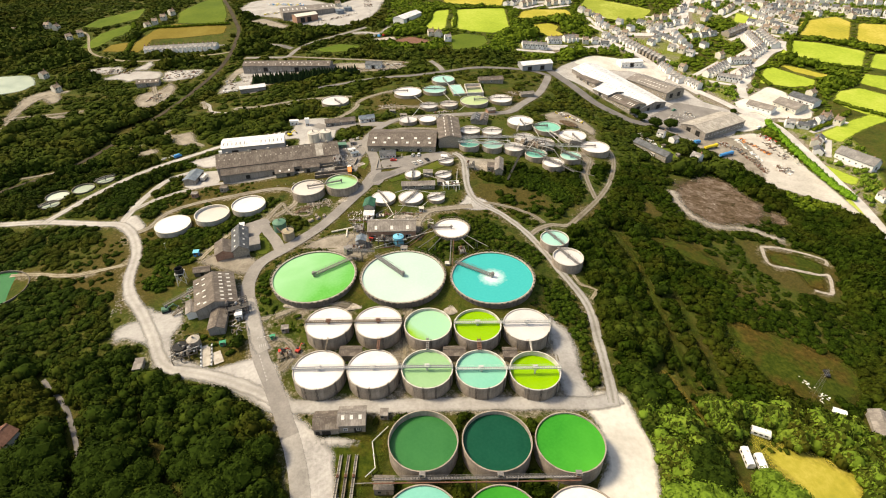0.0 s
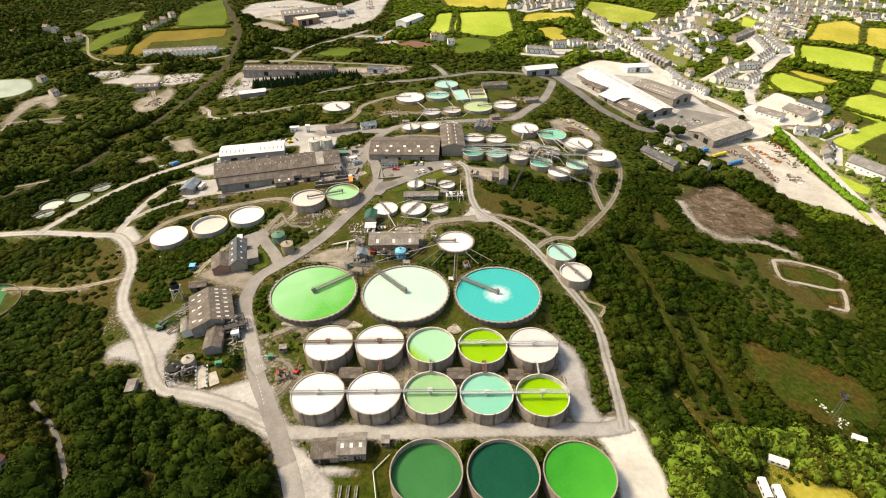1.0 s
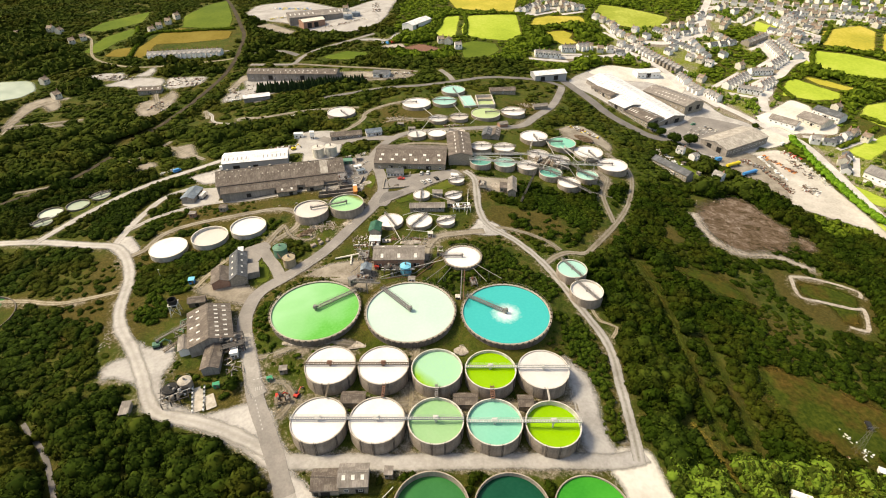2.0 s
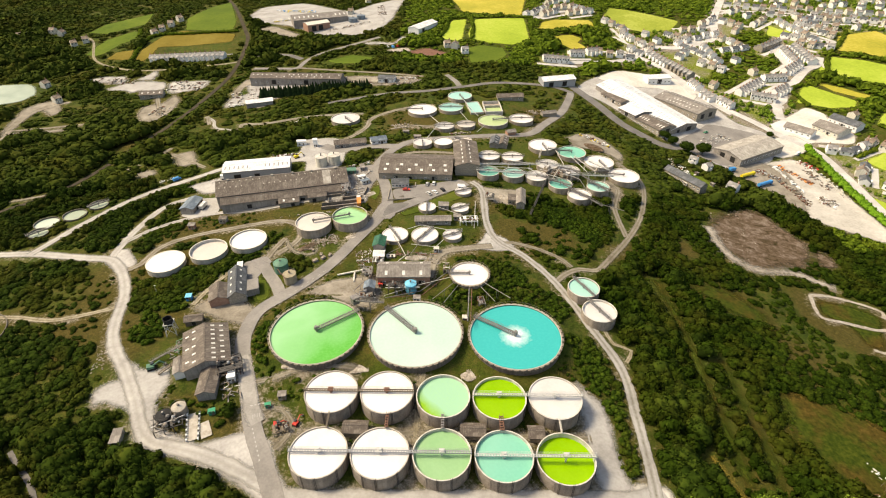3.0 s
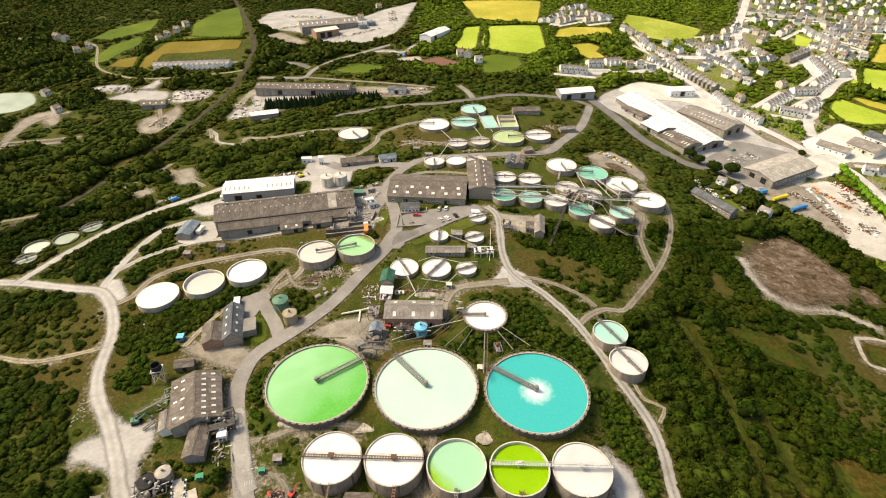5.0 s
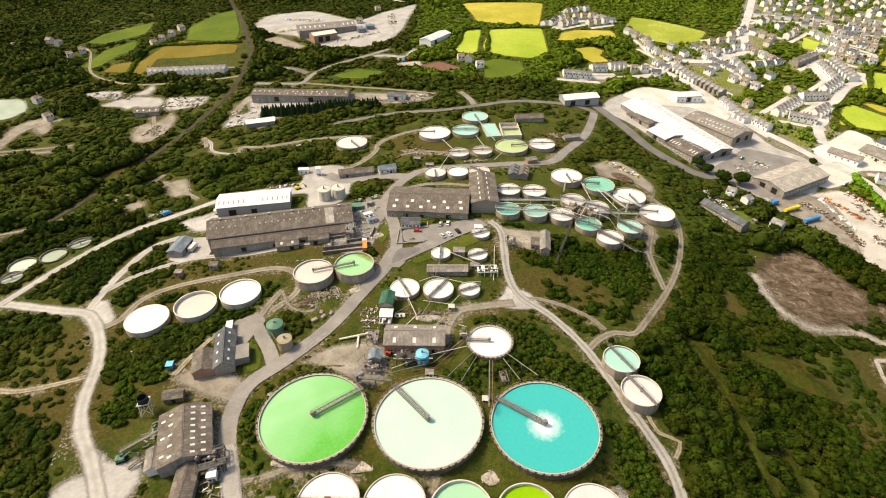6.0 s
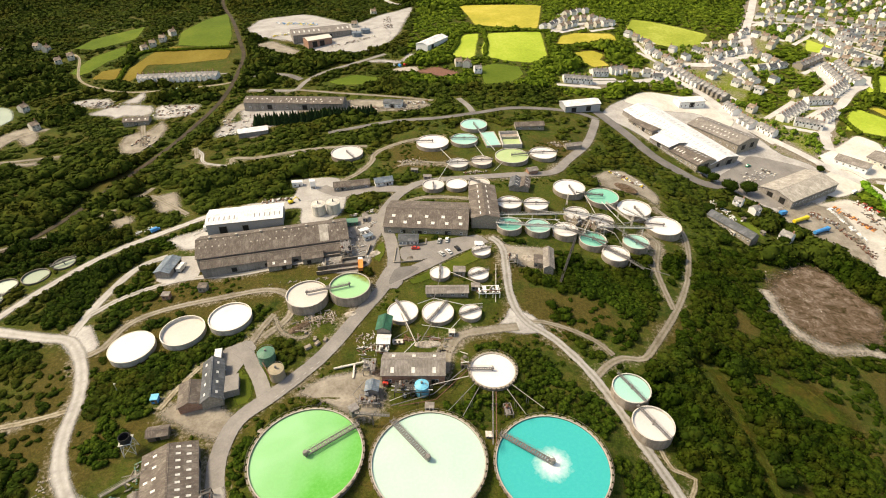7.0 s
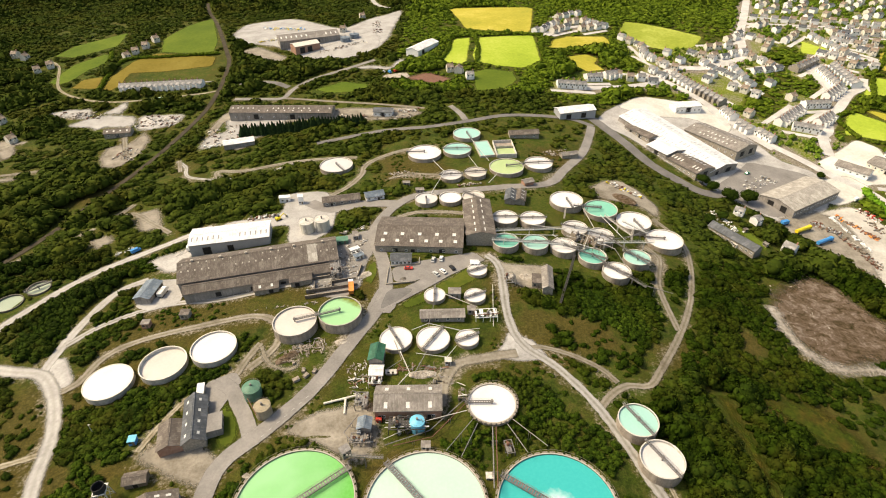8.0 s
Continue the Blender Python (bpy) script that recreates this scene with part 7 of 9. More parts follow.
def lorry(x, y, yaw, cab="white", load="blue", label="", tanker=False, length=7.0):
    ob = thing("lorry", pose(x, y, gz(x, y) + 0.55, 0, 0, yaw), label, "lorry", "lorries")
    part("chassis", Geo().box(0, 0, 0.35, length + 2, 1.0, 0.3), M["black"], ob)
    part("cab", Geo().box(length / 2 + 0.2, 0, 1.45, 1.9, 2.3, 1.9).box(length / 2 + 0.1, 0, 2.5, 1.4, 2.0, 0.3), M[cab], ob)
    part("windscreen", Geo().box(length / 2 + 1.17, 0, 1.85, 0.08, 2.0, 0.8), M["glass"], ob)
    if tanker:
        part("load", Geo().tube((-length / 2 - 0.8, 0, 1.6), (length / 2 - 1.0, 0, 1.6), 1.2, 20).box(-0.9, 0, 2.85, 1.2, 0.6, 0.25), M[load], ob)
    else:
        part("load", Geo().box(-0.9, 0, 1.5, length - 0.1, 2.4, 2.0).box(-0.9, 1.15, 2.6, length - 0.1, 0.12, 0.3).box(-0.9, -1.15, 2.6, length - 0.1, 0.12, 0.3), M[load], ob)
    for wx in (-length / 2 + 0.2, -length / 2 + 1.4, length / 2):
        for wy in (-1.0, 1.0):
            part("wheel", Geo().tube((0, -0.16, 0), (0, 0.16, 0), 0.5, 14), M["black"], ob, at=pose(wx, wy, 0))
    return ob


def digger(x, y, yaw, paint="red", label=""):
    ob = thing("digger", pose(x, y, gz(x, y) + 0.2, 0, 0, yaw), label, "digger", "diggers")
    for s in (-1, 1):
        part("track", Geo().box(0, s * 0.9, 0.35, 3.0, 0.5, 0.7).tube((-1.5, s * 0.9 - 0.25, 0.35), (-1.5, s * 0.9 + 0.25, 0.35), 0.35, 10).tube((1.5, s * 0.9 - 0.25, 0.35), (1.5, s * 0.9 + 0.25, 0.35), 0.35, 10), M["black"], ob)
    part("body", Geo().box(-0.3, 0, 1.3, 2.6, 2.2, 1.0).box(-1.2, 0, 1.6, 0.9, 2.2, 0.9), M[paint], ob)
    part("cab", Geo().box(0.5, 0.5, 2.1, 1.2, 1.0, 1.2), M["glass"], ob)
    part("boom", Geo().box(2.2, -0.3, 2.6, 3.4, 0.35, 0.45, 0, -28).box(4.2, -0.3, 2.3, 2.6, 0.3, 0.4, 0, 50), M[paint], ob)
    part("bucket", Geo().box(4.9, -0.3, 1.0, 0.9, 1.1, 0.8, 0, 20), M["steel"], ob)
    return ob


# big thickeners: links, cabin and feed pipes
catwalk(-45, 206.5, 5.3, -32.5, 205.5, 5.3, "steel", 0.8, "steel walkway linking two thickeners")
box_hut("control_cabin", "small weathered control cabin beside a thickener", -45.6, 208.6, 3.0, 2.6, 2.6, 38, "steel", "steel", lift=3.0)
box_hut("hut", "small pale hut on the thickener bank", -19, 212.4, 3.0, 2.4, 2.2, 0, "wall_white", "asbestos_light")
pipeline([(-1.0, 221.5, 1.6), (-7.0, 206.5, 4.8)], 0.22, "steel", "straight feed pipe down to a thickener")
pipeline([(4.2, 220.4, 1.4), (3.0, 196, 4.6)], 0.3, "steel", "twin feed pipe between thickeners")
pipeline([(5.4, 220.4, 1.4), (4.2, 196, 4.6)], 0.22, "rust", "twin feed pipe between thickeners")
pipeline([(9.5, 221.6, 1.6), (15, 208.5, 4.8)], 0.22, "steel", "straight feed pipe down to a thickener")
pipeline([(-5, 232, 1.4), (-18, 220, 1.4), (-33, 212.5, 3.6)], 0.26, "steel", "long feed pipe across the grass")
pipeline([(-5, 230, 1.4), (-17, 217.5, 1.2), (-30, 211.5, 3.6)], 0.22, "rust", "long feed pipe across the grass")
steel_frame(9.5, 213, 2.6, 5.0, 3.0, 10, "steel", "tangle of valves and pipes between thickeners", 4, 1)
box_hut("hut", "small pale valve box between thickeners", 2.0, 202.5, 2.0, 2.0, 1.8, 0, "wall_white", "rim_white")
steel_frame(-6.2, 232.5, 2.6, 4.0, 3.4, 0, "timber", "dark steel frame against a thickener", 9, 1)
heap(3.5, 175.0, 9, 7.0, 0.4, "rubble", "pale rubble dumped between tanks", 20, 3)
heap(-40, 176.5, 11, 6, 0.3, "rubble", "pale rubble dumped between tanks", 0, 5, 24)
heap(-66, 175.5, 8, 3.5, 0.5, "rubble", "pale rubble beside a track", 0, 6, 14)

# front tanks: gantry, launders
catwalk(-23, 93.2, 6.6, 42, 93.6, 8.2, "steel", 0.8, "long pipe gantry between two rows of tanks", legs=True)
pipeline([(-23, 92.2, 5.9), (42, 92.6, 7.4)], 0.3, "rust", "rusty main pipe along a gantry", False)
pipeline([(-2, 94.8, 4.4), (41, 95.0, 5.4)], 0.2, "steel_pale", "thin pale pipe under a gantry", False)
for xx in (-7.4, 17.0, 41.4):
    box_hut("valve_box", "rusty valve box on a tank gantry", xx, 94.0, 1.6, 1.6, 1.2, 0, "rust", "steel", lift=6.4 + (0 if xx < 30 else 1.4), group="valve boxes")
for i, xx in enumerate((-35.0, -32.4, -29.8)):
    tr = thing("launder", pose(xx, 95.5, gz(xx, 95.5) + 0.5, 0, 0, 90), "long narrow concrete launder trough on short legs", "trough", "launders")
    part("trough", Geo().box(0, 0.4, 0.3, 20, 0.14, 0.7).box(0, -0.4, 0.3, 20, 0.14, 0.7).box(0, 0, 0, 20, 0.8, 0.14), M["rim" if i != 1 else "concrete"], tr)
    for j in range(11):
        part("cross_bar", Geo().box(j * 1.9 - 9.5, 0, 0.72, 0.2, 0.9, 0.1), M["concrete_dark"], tr)
    for j in range(5):
        part("leg", Geo().box(j * 4.6 - 9.2, 0, -0.6, 0.3, 0.8, 1.1), M["concrete"], tr)
    part("valve", Geo().box(2.0, 0, 0.9, 0.9, 0.9, 0.8).tube((2.0, 0, 1.2), (2.0, 0, 1.9), 0.1), M["rust"], tr)
pipeline([(-26, 97, 1.4), (-23, 100, 1.6), (-25, 110, 0.9), (-20, 116, 0.8)], 0.25, "steel_pale", "bent pale pipe up a bank")
pipeline([(-29, 95, 1.2), (-23, 95, 1.4)], 0.22, "steel", "short pipe to a pump hut")

# crusher yard
hop = thing("hopper_tower", pose(-123, 197, gz(-123, 197), 0, 0, 15), "black conical hopper on a tall braced steel tower", "hopper")
near_box(-123, 197, 5, 5, 15)
for sx_, sy_ in ((-1, -1), (1, -1), (1, 1), (-1, 1)):
    part("leg", Geo().tube((sx_ * 2.1, sy_ * 2.1, -1), (sx_ * 1.6, sy_ * 1.6, 6), 0.16, 6), M["steel_pale"], hop)
for sgn in (-1, 1):
    part("brace", Geo().tube((-2, sgn * 2, 0.4), (1.7, sgn * 1.7, 5), 0.09, 5).tube((2, sgn * 2, 0.4), (-1.7, sgn * 1.7, 5), 0.09, 5).tube((sgn * 2, -2, 0.4), (sgn * 1.7, 1.7, 5), 0.09, 5).tube((sgn * 2, 2, 0.4), (sgn * 1.7, -1.7, 5), 0.09, 5), M["steel_pale"], hop)
part("bin", Geo().lathe([(0.5, 3.6), (1.9, 6.2), (1.9, 8.4), (1.7, 8.4), (1.7, 6.4), (0.0, 4.2)], 20), M["black"], hop)
part("top_frame", Geo().box(0, 1.9, 6.1, 4.2, 0.3, 0.3).box(0, -1.9, 6.1, 4.2, 0.3, 0.3).box(1.9, 0, 6.1, 0.3, 4.2, 0.3).box(-1.9, 0, 6.1, 0.3, 4.2, 0.3), M["steel_pale"], hop)
catwalk(-125, 180, 1.2, -111, 187, 5.2, "steel", 0.8, "inclined conveyor up to the crusher house", name="conveyor")
catwalk(-119, 174, 1.0, -110, 180, 4.4, "timber", 1.2, "inclined conveyor up to the crusher house", name="conveyor")
digger(-123, 177.5, 25, "silo_green", "dark green mobile crusher beside a conveyor")
steel_frame(-90.5, 176, 8, 9, 4.2, 112, "dark_steel", "jumble of pipes and frames beside the crusher house", 12, 2)
steel_frame(-97.5, 177, 4, 7, 3.4, 112, "dark_steel", "jumble of pipes and frames beside the crusher house", 13, 1)
box_hut("cabin", "bright white cabin among the pipe frames", -88.5, 171.5, 2.8, 3.4, 3.2, 15, "white", "white")
shed("hut", "small brown-roofed store behind the crusher house", -115.5, 203, 7, 4, 12, 2.6, 3.6, "asbestos", "timber", (), ((-1, 0, 1.6, 2),))
silo("vat", "open black vat in a dark frame", -107, 153.5, 2.8, 3.2, "black", "black", "vats", False)
silo("vat", "pale round tank in a dark frame", -102.5, 156.5, 2.5, 3.8, "concrete", "rim", "vats", True)
steel_frame(-105, 152, 9.5, 8, 2.6, 25, "dark_steel", "dark steel platform round two vats", 15, 1)
ribbon("ramp", [(-98, 156.2), (-94, 145.2)], 3.4, "rim", "pale concrete loading ramp", 0.42, 0.2, False, "ramp")
ribbon("ramp", [(-92.6, 152.5), (-89.4, 146.5)], 3.6, "rim", "pale concrete loading ramp", 0.42, 0.2, False, "ramp")
for k in range(12):
    for (xa, ya), (xb, yb) in (((-100, 156), (-96, 145)), ((-95.5, 156.5), (-92, 145.5))):
        bx, by = xa + (xb - xa) * k / 11, ya + (yb - ya) * k / 11
        bo = thing("bollard", pose(bx, by, gz(bx, by) + 0.4), "squat block painted black and white beside a ramp" if k % 2 else "squat white block beside a ramp", "bollard", "ramp bollards")
        part("block", Geo().box(0, 0, 0.35, 0.5, 0.5, 0.7), M["white"], bo)
        part("cap", Geo().box(0, 0, 0.74, 0.54, 0.54, 0.1), M["white" if k % 2 else "black"], bo)
box_hut("skip", "small green skip beside a loading ramp", -91, 156.5, 2.2, 1.8, 1.4, 20, "green_paint", "green_paint", "skip")
box_hut("skip", "blue plastic tank on rough grass", -124, 218, 2.4, 2.6, 2.2, 10, "blue", "cyan_paint", "container")
digger(-65.6, 151.3, 15, "red", "small red digger on bare ground").scale = (0.7, 0.8, 0.6)
digger(-58.9, 151.6, 70, "red", "small red digger on bare ground").scale = (0.75, 0.7, 0.6)
box_hut("skip", "small green bin on bare ground", -71, 159, 1.8, 1.6, 1.3, 20, "green_paint", "green_paint", "skip")
steel_frame(-64, 149.6, 5, 4, 1.2, 25, "timber", "low timber pen on bare ground", 17, 1)
heap(-78, 203, 0.1 + 3, 2.0, 0.5, "rubble", "pale spoil beside the road", 0, 9, 10)
ms = thing("sign_post", pose(-141, 222, gz(-141, 222)), "thin post in a small bare clearing", "post")
part("post", Geo().tube((0, 0, -0.5), (0, 0, 5.5), 0.09, 6), M["steel_pale"], ms)
part("lamp_head", Geo().box(0.3, 0, 5.5, 0.8, 0.3, 0.16), M["steel_pale"], ms)

# dryer yard and mill
scrap(-106, 299.5, 16, 2.4, 14, 40, ("steel", "blue", "steel_pale", "concrete"), "blue pumps and pipework along a lean-to", 21, 1.4, 1.6)
wallp = thing("yard_wall", pose(-67, 300.5, gz(-67, 300.5), 0, 0, 12), "low concrete bay walls in a messy yard", "wall")
part("wall", Geo().box(0, -3, 0.9, 24, 0.35, 2.2).box(-8, 0, 0.9, 0.35, 6, 2.2).box(0, 0, 0.9, 0.35, 6, 2.2).box(8, 0, 0.9, 0.35, 6, 2.2), M["concrete_dark"], wallp)
lorry(-57, 297, 100, "white", "orange", "orange tipper lorry parked in a bay")
steel_frame(-66, 309, 5, 10, 5.0, 14, "steel", "grey hoppers and frames at the end of the dryer", 23, 2)
steel_frame(-58, 324, 5, 4, 2.4, 40, "steel_pale", "pale skips and frames on asphalt", 24, 1)
box_hut("container", "pale grey container on asphalt", -60, 328, 5, 2.5, 2.4, 35, "wall_steel", "white_roof", "container")
box_hut("container", "pale grey container on asphalt", -57, 322, 5, 2.5, 2.4, 35, "steel_pale", "blue_roof", "container")
box_hut("container", "green tarpaulined store beside the dryer", -68, 337.5, 6, 4.4, 2.4, 14, "silo_green", "silo_green", "container")
box_hut("container", "grey container beside the dryer", -61.5, 342, 3, 5, 2.4, 14, "wall_steel", "asbestos_light", "container")
scrap(-64, 313, 10, 8, 20, 60, ("steel", "steel_pale", "concrete", "rubble"), "pipes, plates and skips strewn at the end of the dryer", 27, 1.0, 2.4)
heap(-52, 308, 9, 5, 0.8, "rubble", "pale spoil beside the road", 30, 29, 20)
digger(-110, 365, 40, "yellow", "yellow wheeled loader in the depot yard")
scrap(-120, 369, 18, 3, 8, 60, ("steel", "timber", "steel_pale", "rust"), "stacked pipes and plant behind the warehouse", 31, 1.2, 3.0)
lorry(-150, 338, 20, "orange", "white", "orange and white lorry beside the warehouse", length=4.0)
scrap(-190, 341, 10, 5, 35, 30, ("white", "steel", "black", "steel_pale"), "white pipes and parts piled beside a track", 33, 0.9, 2.6)
car(-183, 340, 50, "blue", "blue tractor-sized vehicle parked on a pale track", True)
lorry(-149.5, 300, 85, "white", "steel_pale", "white lorry parked beside a garage", length=4.0)
car(-31, 312, 0, "red")
car(-19, 319, 80, "steel_pale", "parked silver car on asphalt")
car(-15, 320, 85, "white")
car(-17.5, 307.5, 130, "steel_pale", "parked silver car on asphalt")
car(-14, 309.5, 130, "white")
car(-9.5, 312.5, 120, "black")
car(2.5, 316.5, 15, "white")
heap(-33, 304.5, 3.5, 3, 0.6, "concrete_dark", "grey grit pile in the car park", 0, 35, 8)
for (xa, ya), (xb, yb) in (((-41, 300), (-41, 313)), ((-41, 300), (-27, 302)), ((-40, 314), (-26, 316)), ((-26, 316), (-26, 321))):
    hedge_wall = thing("low_wall", pose((xa + xb) / 2, (ya + yb) / 2, gz((xa + xb) / 2, (ya + yb) / 2) + 0.3, 0, 0, math.degrees(math.atan2(yb - ya, xb - xa))), "low clipped edge wall round the car park", "wall", "car park walls")
    part("wall", Geo().box(0, 0, 0.25, math.hypot(xb - xa, yb - ya), 0.35, 0.7).box(0, 0, 0.64, math.hypot(xb - xa, yb - ya) + 0.1, 0.45, 0.1), M["wall_stone"], hedge_wall)

# small slurry tanks
shed("filter_shed", "long low shed with a weathered grey roof", -14, 277.5, 19, 5, 2, 2.8, 4.0, "asbestos_light", "wall_grey", (), ((-1, -6, 1.2, 2),), panes=4)
box_hut("hut", "flat grey-roofed hut between slurry tanks", -8.5, 292.5, 5.6, 4.2, 2.8, 0, "wall_grey", "asbestos_light")
box_hut("hut", "small pale hut between slurry tanks", -1, 281.5, 3.6, 3.0, 2.4, 0, "wall_grey", "asbestos_light")
box_hut("hut", "small white hut by a slurry tank", -11.5, 251.5, 2.4, 2.2, 2.2, 0, "white", "rim_white")
box_hut("hut", "small white hut by a slurry tank", 1.5, 315.5, 4.0, 3.0, 2.4, 0, "white", "white_roof")
steel_frame(5.2, 278.5, 9.5, 5.5, 2.6, 4, "white", "bright white pipe racks and vessels", 41, 1)
pipeline([(-31, 255.5, 2.8), (-26.5, 245, 2.2), (-31, 237.5, 3.0)], 0.28, "rim_white", "pale bent pipe down to the pump house")
pipeline([(-20, 255.5, 2.8), (-25, 244, 2.0)], 0.22, "steel", "grey pipe strung between slurry tanks")
pipeline([(-17.7, 284.5, 2.6), (-20, 270, 2.4)], 0.2, "steel", "grey pipe strung between slurry tanks")
pipeline([(-13, 291, 2.2), (-4, 286, 2.0), (2, 283, 1.6)], 0.2, "rim_white", "grey pipe strung between slurry tanks")
pipeline([(-27, 268, 2.0), (-20, 272, 2.0), (-6, 268, 2.0), (2, 270, 1.6)], 0.2, "steel_pale", "pipe looped round slurry tanks")
pipeline([(9.6, 300, 1.0), (8.8, 285, 1.0), (8.0, 272, 1.0)], 0.22, "rim_white", "pale pipe along a track verge")
heap(-22, 246, 12, 4.5, 0.9, "rubble", "pale spoil beside pipes", 3, 43, 30)
scrap(-21, 249, 22, 2, 2, 40, ("timber", "steel", "rust"), "old pipes and beams laid in the grass", 44, 0.5, 5.0)
scrap(-47, 247, 8, 10, 20, 50, ("rubble", "steel_pale", "timber", "concrete"), "rubble and old parts strewn beside a shed", 45, 0.7, 1.8)
box_hut("slab", "pale concrete plinth beside a green shed", -34, 246.5, 4.0, 2.0, 0.7, 4, "rim_white", "rim_white", "plinth")
steel_frame(-39.6, 241, 4.8, 3.4, 2.6, 0, "steel_pale", "small tanks on a steel frame behind the pump house", 46, 1)
pipeline([(-58, 232, 0.6), (-46, 235, 1.2), (-43, 233, 2.2)], 0.42, "cream", "thick cream pipe lying on the ground")
pipeline([(-50, 234.2, 0.8), (-49.5, 227.5, 0.5)], 0.42, "cream", "thick cream pipe lying on the ground")
steel_frame(-43.5, 232, 4.5, 6, 3.2, 0, "steel", "pipes and pumps beside the pump house", 47, 1)
steel_frame(-26, 221.5, 13, 5.4, 3.4, 1, "dark_steel", "dark open tank frame before the pump house", 48, 1)
shed("blue_cabin", "small cabin with a blue-grey roof on a frame", -41, 221, 4.4, 4.4, 90, 4.0, 5.0, "blue_roof", "wall_grey", (), ((-1, 0, 1, 2),))
steel_frame(-42, 216.5, 7, 4, 2.2, 0, "steel", "low pump frame before a cabin", 49, 1)
box_hut("skip", "small red bin against a wall", -36.5, 224.4, 1.8, 1.0, 1.5, 0, "red", "red", "bin")
pipeline([(-86, 232, 4.6), (-80, 224, 5.2)], 0.2, "rust", "rusty pipe between two tanks", False)
scrap(-70, 262, 14, 5, 20, 60, ("rubble", "timber", "concrete", "steel"), "rubble and old beams below a tank", 51, 0.7, 2.4)
heap(-56, 263.5, 7, 4, 0.7, "rubble", "white dried clay spill", 10, 52, 10)
heap(-77, 256, 12, 5, 1.2, "bare", "brown spoil bank with rubble", 40, 53, 26)
scrap(-85, 287, 30, 1.6, 8, 22, ("concrete", "concrete_dark", "steel"), "broken kerbs along a bank", 54, 0.5, 2.0)

# eastern and northern tanks
catwalk(11, 331.7, 5.5, 48.6, 330.7, 5.9, "steel_pale", 0.8, "long steel walkway linking several tanks")
catwalk(48.6, 330.7, 5.9, 62.5, 324, 5.7, "steel", 0.8, "raised steel walkway linking two tanks")
catwalk(62.5, 324, 5.7, 84, 303, 5.0, "steel", 0.8, "raised steel walkway linking two tanks")
catwalk(12, 341.5, 4.6, 53, 348.5, 4.6, "steel_pale", 1.0, "broad pale walkway between two rows of tanks")
catwalk(58.2, 349.5, 5.6, 71.6, 344.8, 6.4, "steel_pale", 0.8, "raised steel walkway linking two tanks")
catwalk(71.6, 344.8, 6.4, 92, 321, 5.6, "steel", 0.8, "raised steel walkway linking two tanks")
catwalk(52.5, 322, 5.8, 40, 289, 1.4, "dark_steel", 1.0, "long inclined conveyor down a bank", name="conveyor")
catwalk(62, 374, 5.4, 78.6, 374.2, 5.6, "steel", 0.8, "raised steel walkway linking two tanks")
catwalk(78.6, 366, 5.4, 90, 348, 4.8, "rim_white", 0.8, "pale pipe bridge between tanks")
catwalk(88, 362, 5.2, 100, 352, 5.4, "steel_pale", 0.8, "raised steel walkway linking two tanks")
catwalk(57, 371.5, 5.2, 54, 360, 4.0, "rim", 0.8, "pale pipe bridge between tanks")
catwalk(92, 355, 5.0, 88, 343, 5.0, "rim", 0.8, "pale pipe bridge between tanks")
catwalk(66, 336, 5.6, 100, 342, 6.4, "steel_pale", 0.8, "raised steel walkway linking two tanks")
steel_frame(61.5, 338, 17, 11, 4.8, -25, "timber", "timber lattice platform between tanks", 61, 1)
steel_frame(18, 303.5, 4.4, 5, 4.0, 5, "rim", "pale open frame with round hoppers", 62, 2)
heap(26, 308, 9, 6, 1.0, "rubble", "pale clay heap in a yard", 0, 63, 16)
scrap(103, 411, 26, 5, -40, 90, ("rubble", "steel_pale", "yellow", "rust", "white"), "long tip of scrap and rubble", 64, 1.2, 2.0)
heap(97, 399, 22, 10, 1.2, "bare", "low brown bank of spoil", -35, 65, 30)
cells_ob = thing("settling_cells", pose(28.5, 456, gz(28.5, 456), 0, 0, 4), "open concrete settling cells with pale walls", "tank")
near_box(28.5, 456, 15, 24, 4)
part("outer_wall", Geo().box(0, 11.5, 1.2, 14, 0.5, 3.4).box(0, -11.5, 1.2, 14, 0.5, 3.4).box(6.8, 0, 1.2, 0.5, 23, 3.4).box(-6.8, 0, 1.2, 0.5, 23, 3.4), M["rim_white"], cells_ob)
part("divider", Geo().box(0, 2, 1.2, 13, 0.4, 3.0), M["rim"], cells_ob)
part("liquid", Geo().box(0, -5, 0.9, 13, 12.5, 0.3), M["l_soft"], cells_ob, "pale green water")
part("floor", Geo().box(0, 7, 0.6, 13, 9, 0.3), M["concrete"], cells_ob)
pipeline([(-22, 432, 3.5), (-14, 414, 3.6), (-22, 383, 3.6)], 0.25, "steel_pale", "thin pale pipe strung between tanks")
pipeline([(2, 440, 3.5), (8, 420, 3.6)], 0.22, "steel_pale", "thin pale pipe strung between tanks")
pipeline([(20, 413, 3.0), (14, 402, 2.0)], 0.22, "steel_pale", "thin pale pipe down a bank")
pipeline([(36, 423, 4.2), (42, 426, 4.2)], 0.22, "steel", "thin pale pipe strung between tanks", False)
pipeline([(5, 468, 3.4), (12, 446, 2.6), (16, 432, 3.2)], 0.25, "steel_pale", "thin pale pipe strung between tanks")
scrap(2, 402, 16, 3, 10, 40, ("steel_pale", "rust", "concrete", "rubble"), "pumps and pipes on rough grass", 66, 0.9, 1.6)
scrap(-42, 418, 16, 8, 15, 50, ("rubble", "concrete"), "broken concrete on rough grass", 67, 0.5, 1.4)
box_hut("hut", "small pale hut on a lawn", -38, 402.5, 4.4, 2.8, 2.2, 5, "wall_grey", "asbestos_light")
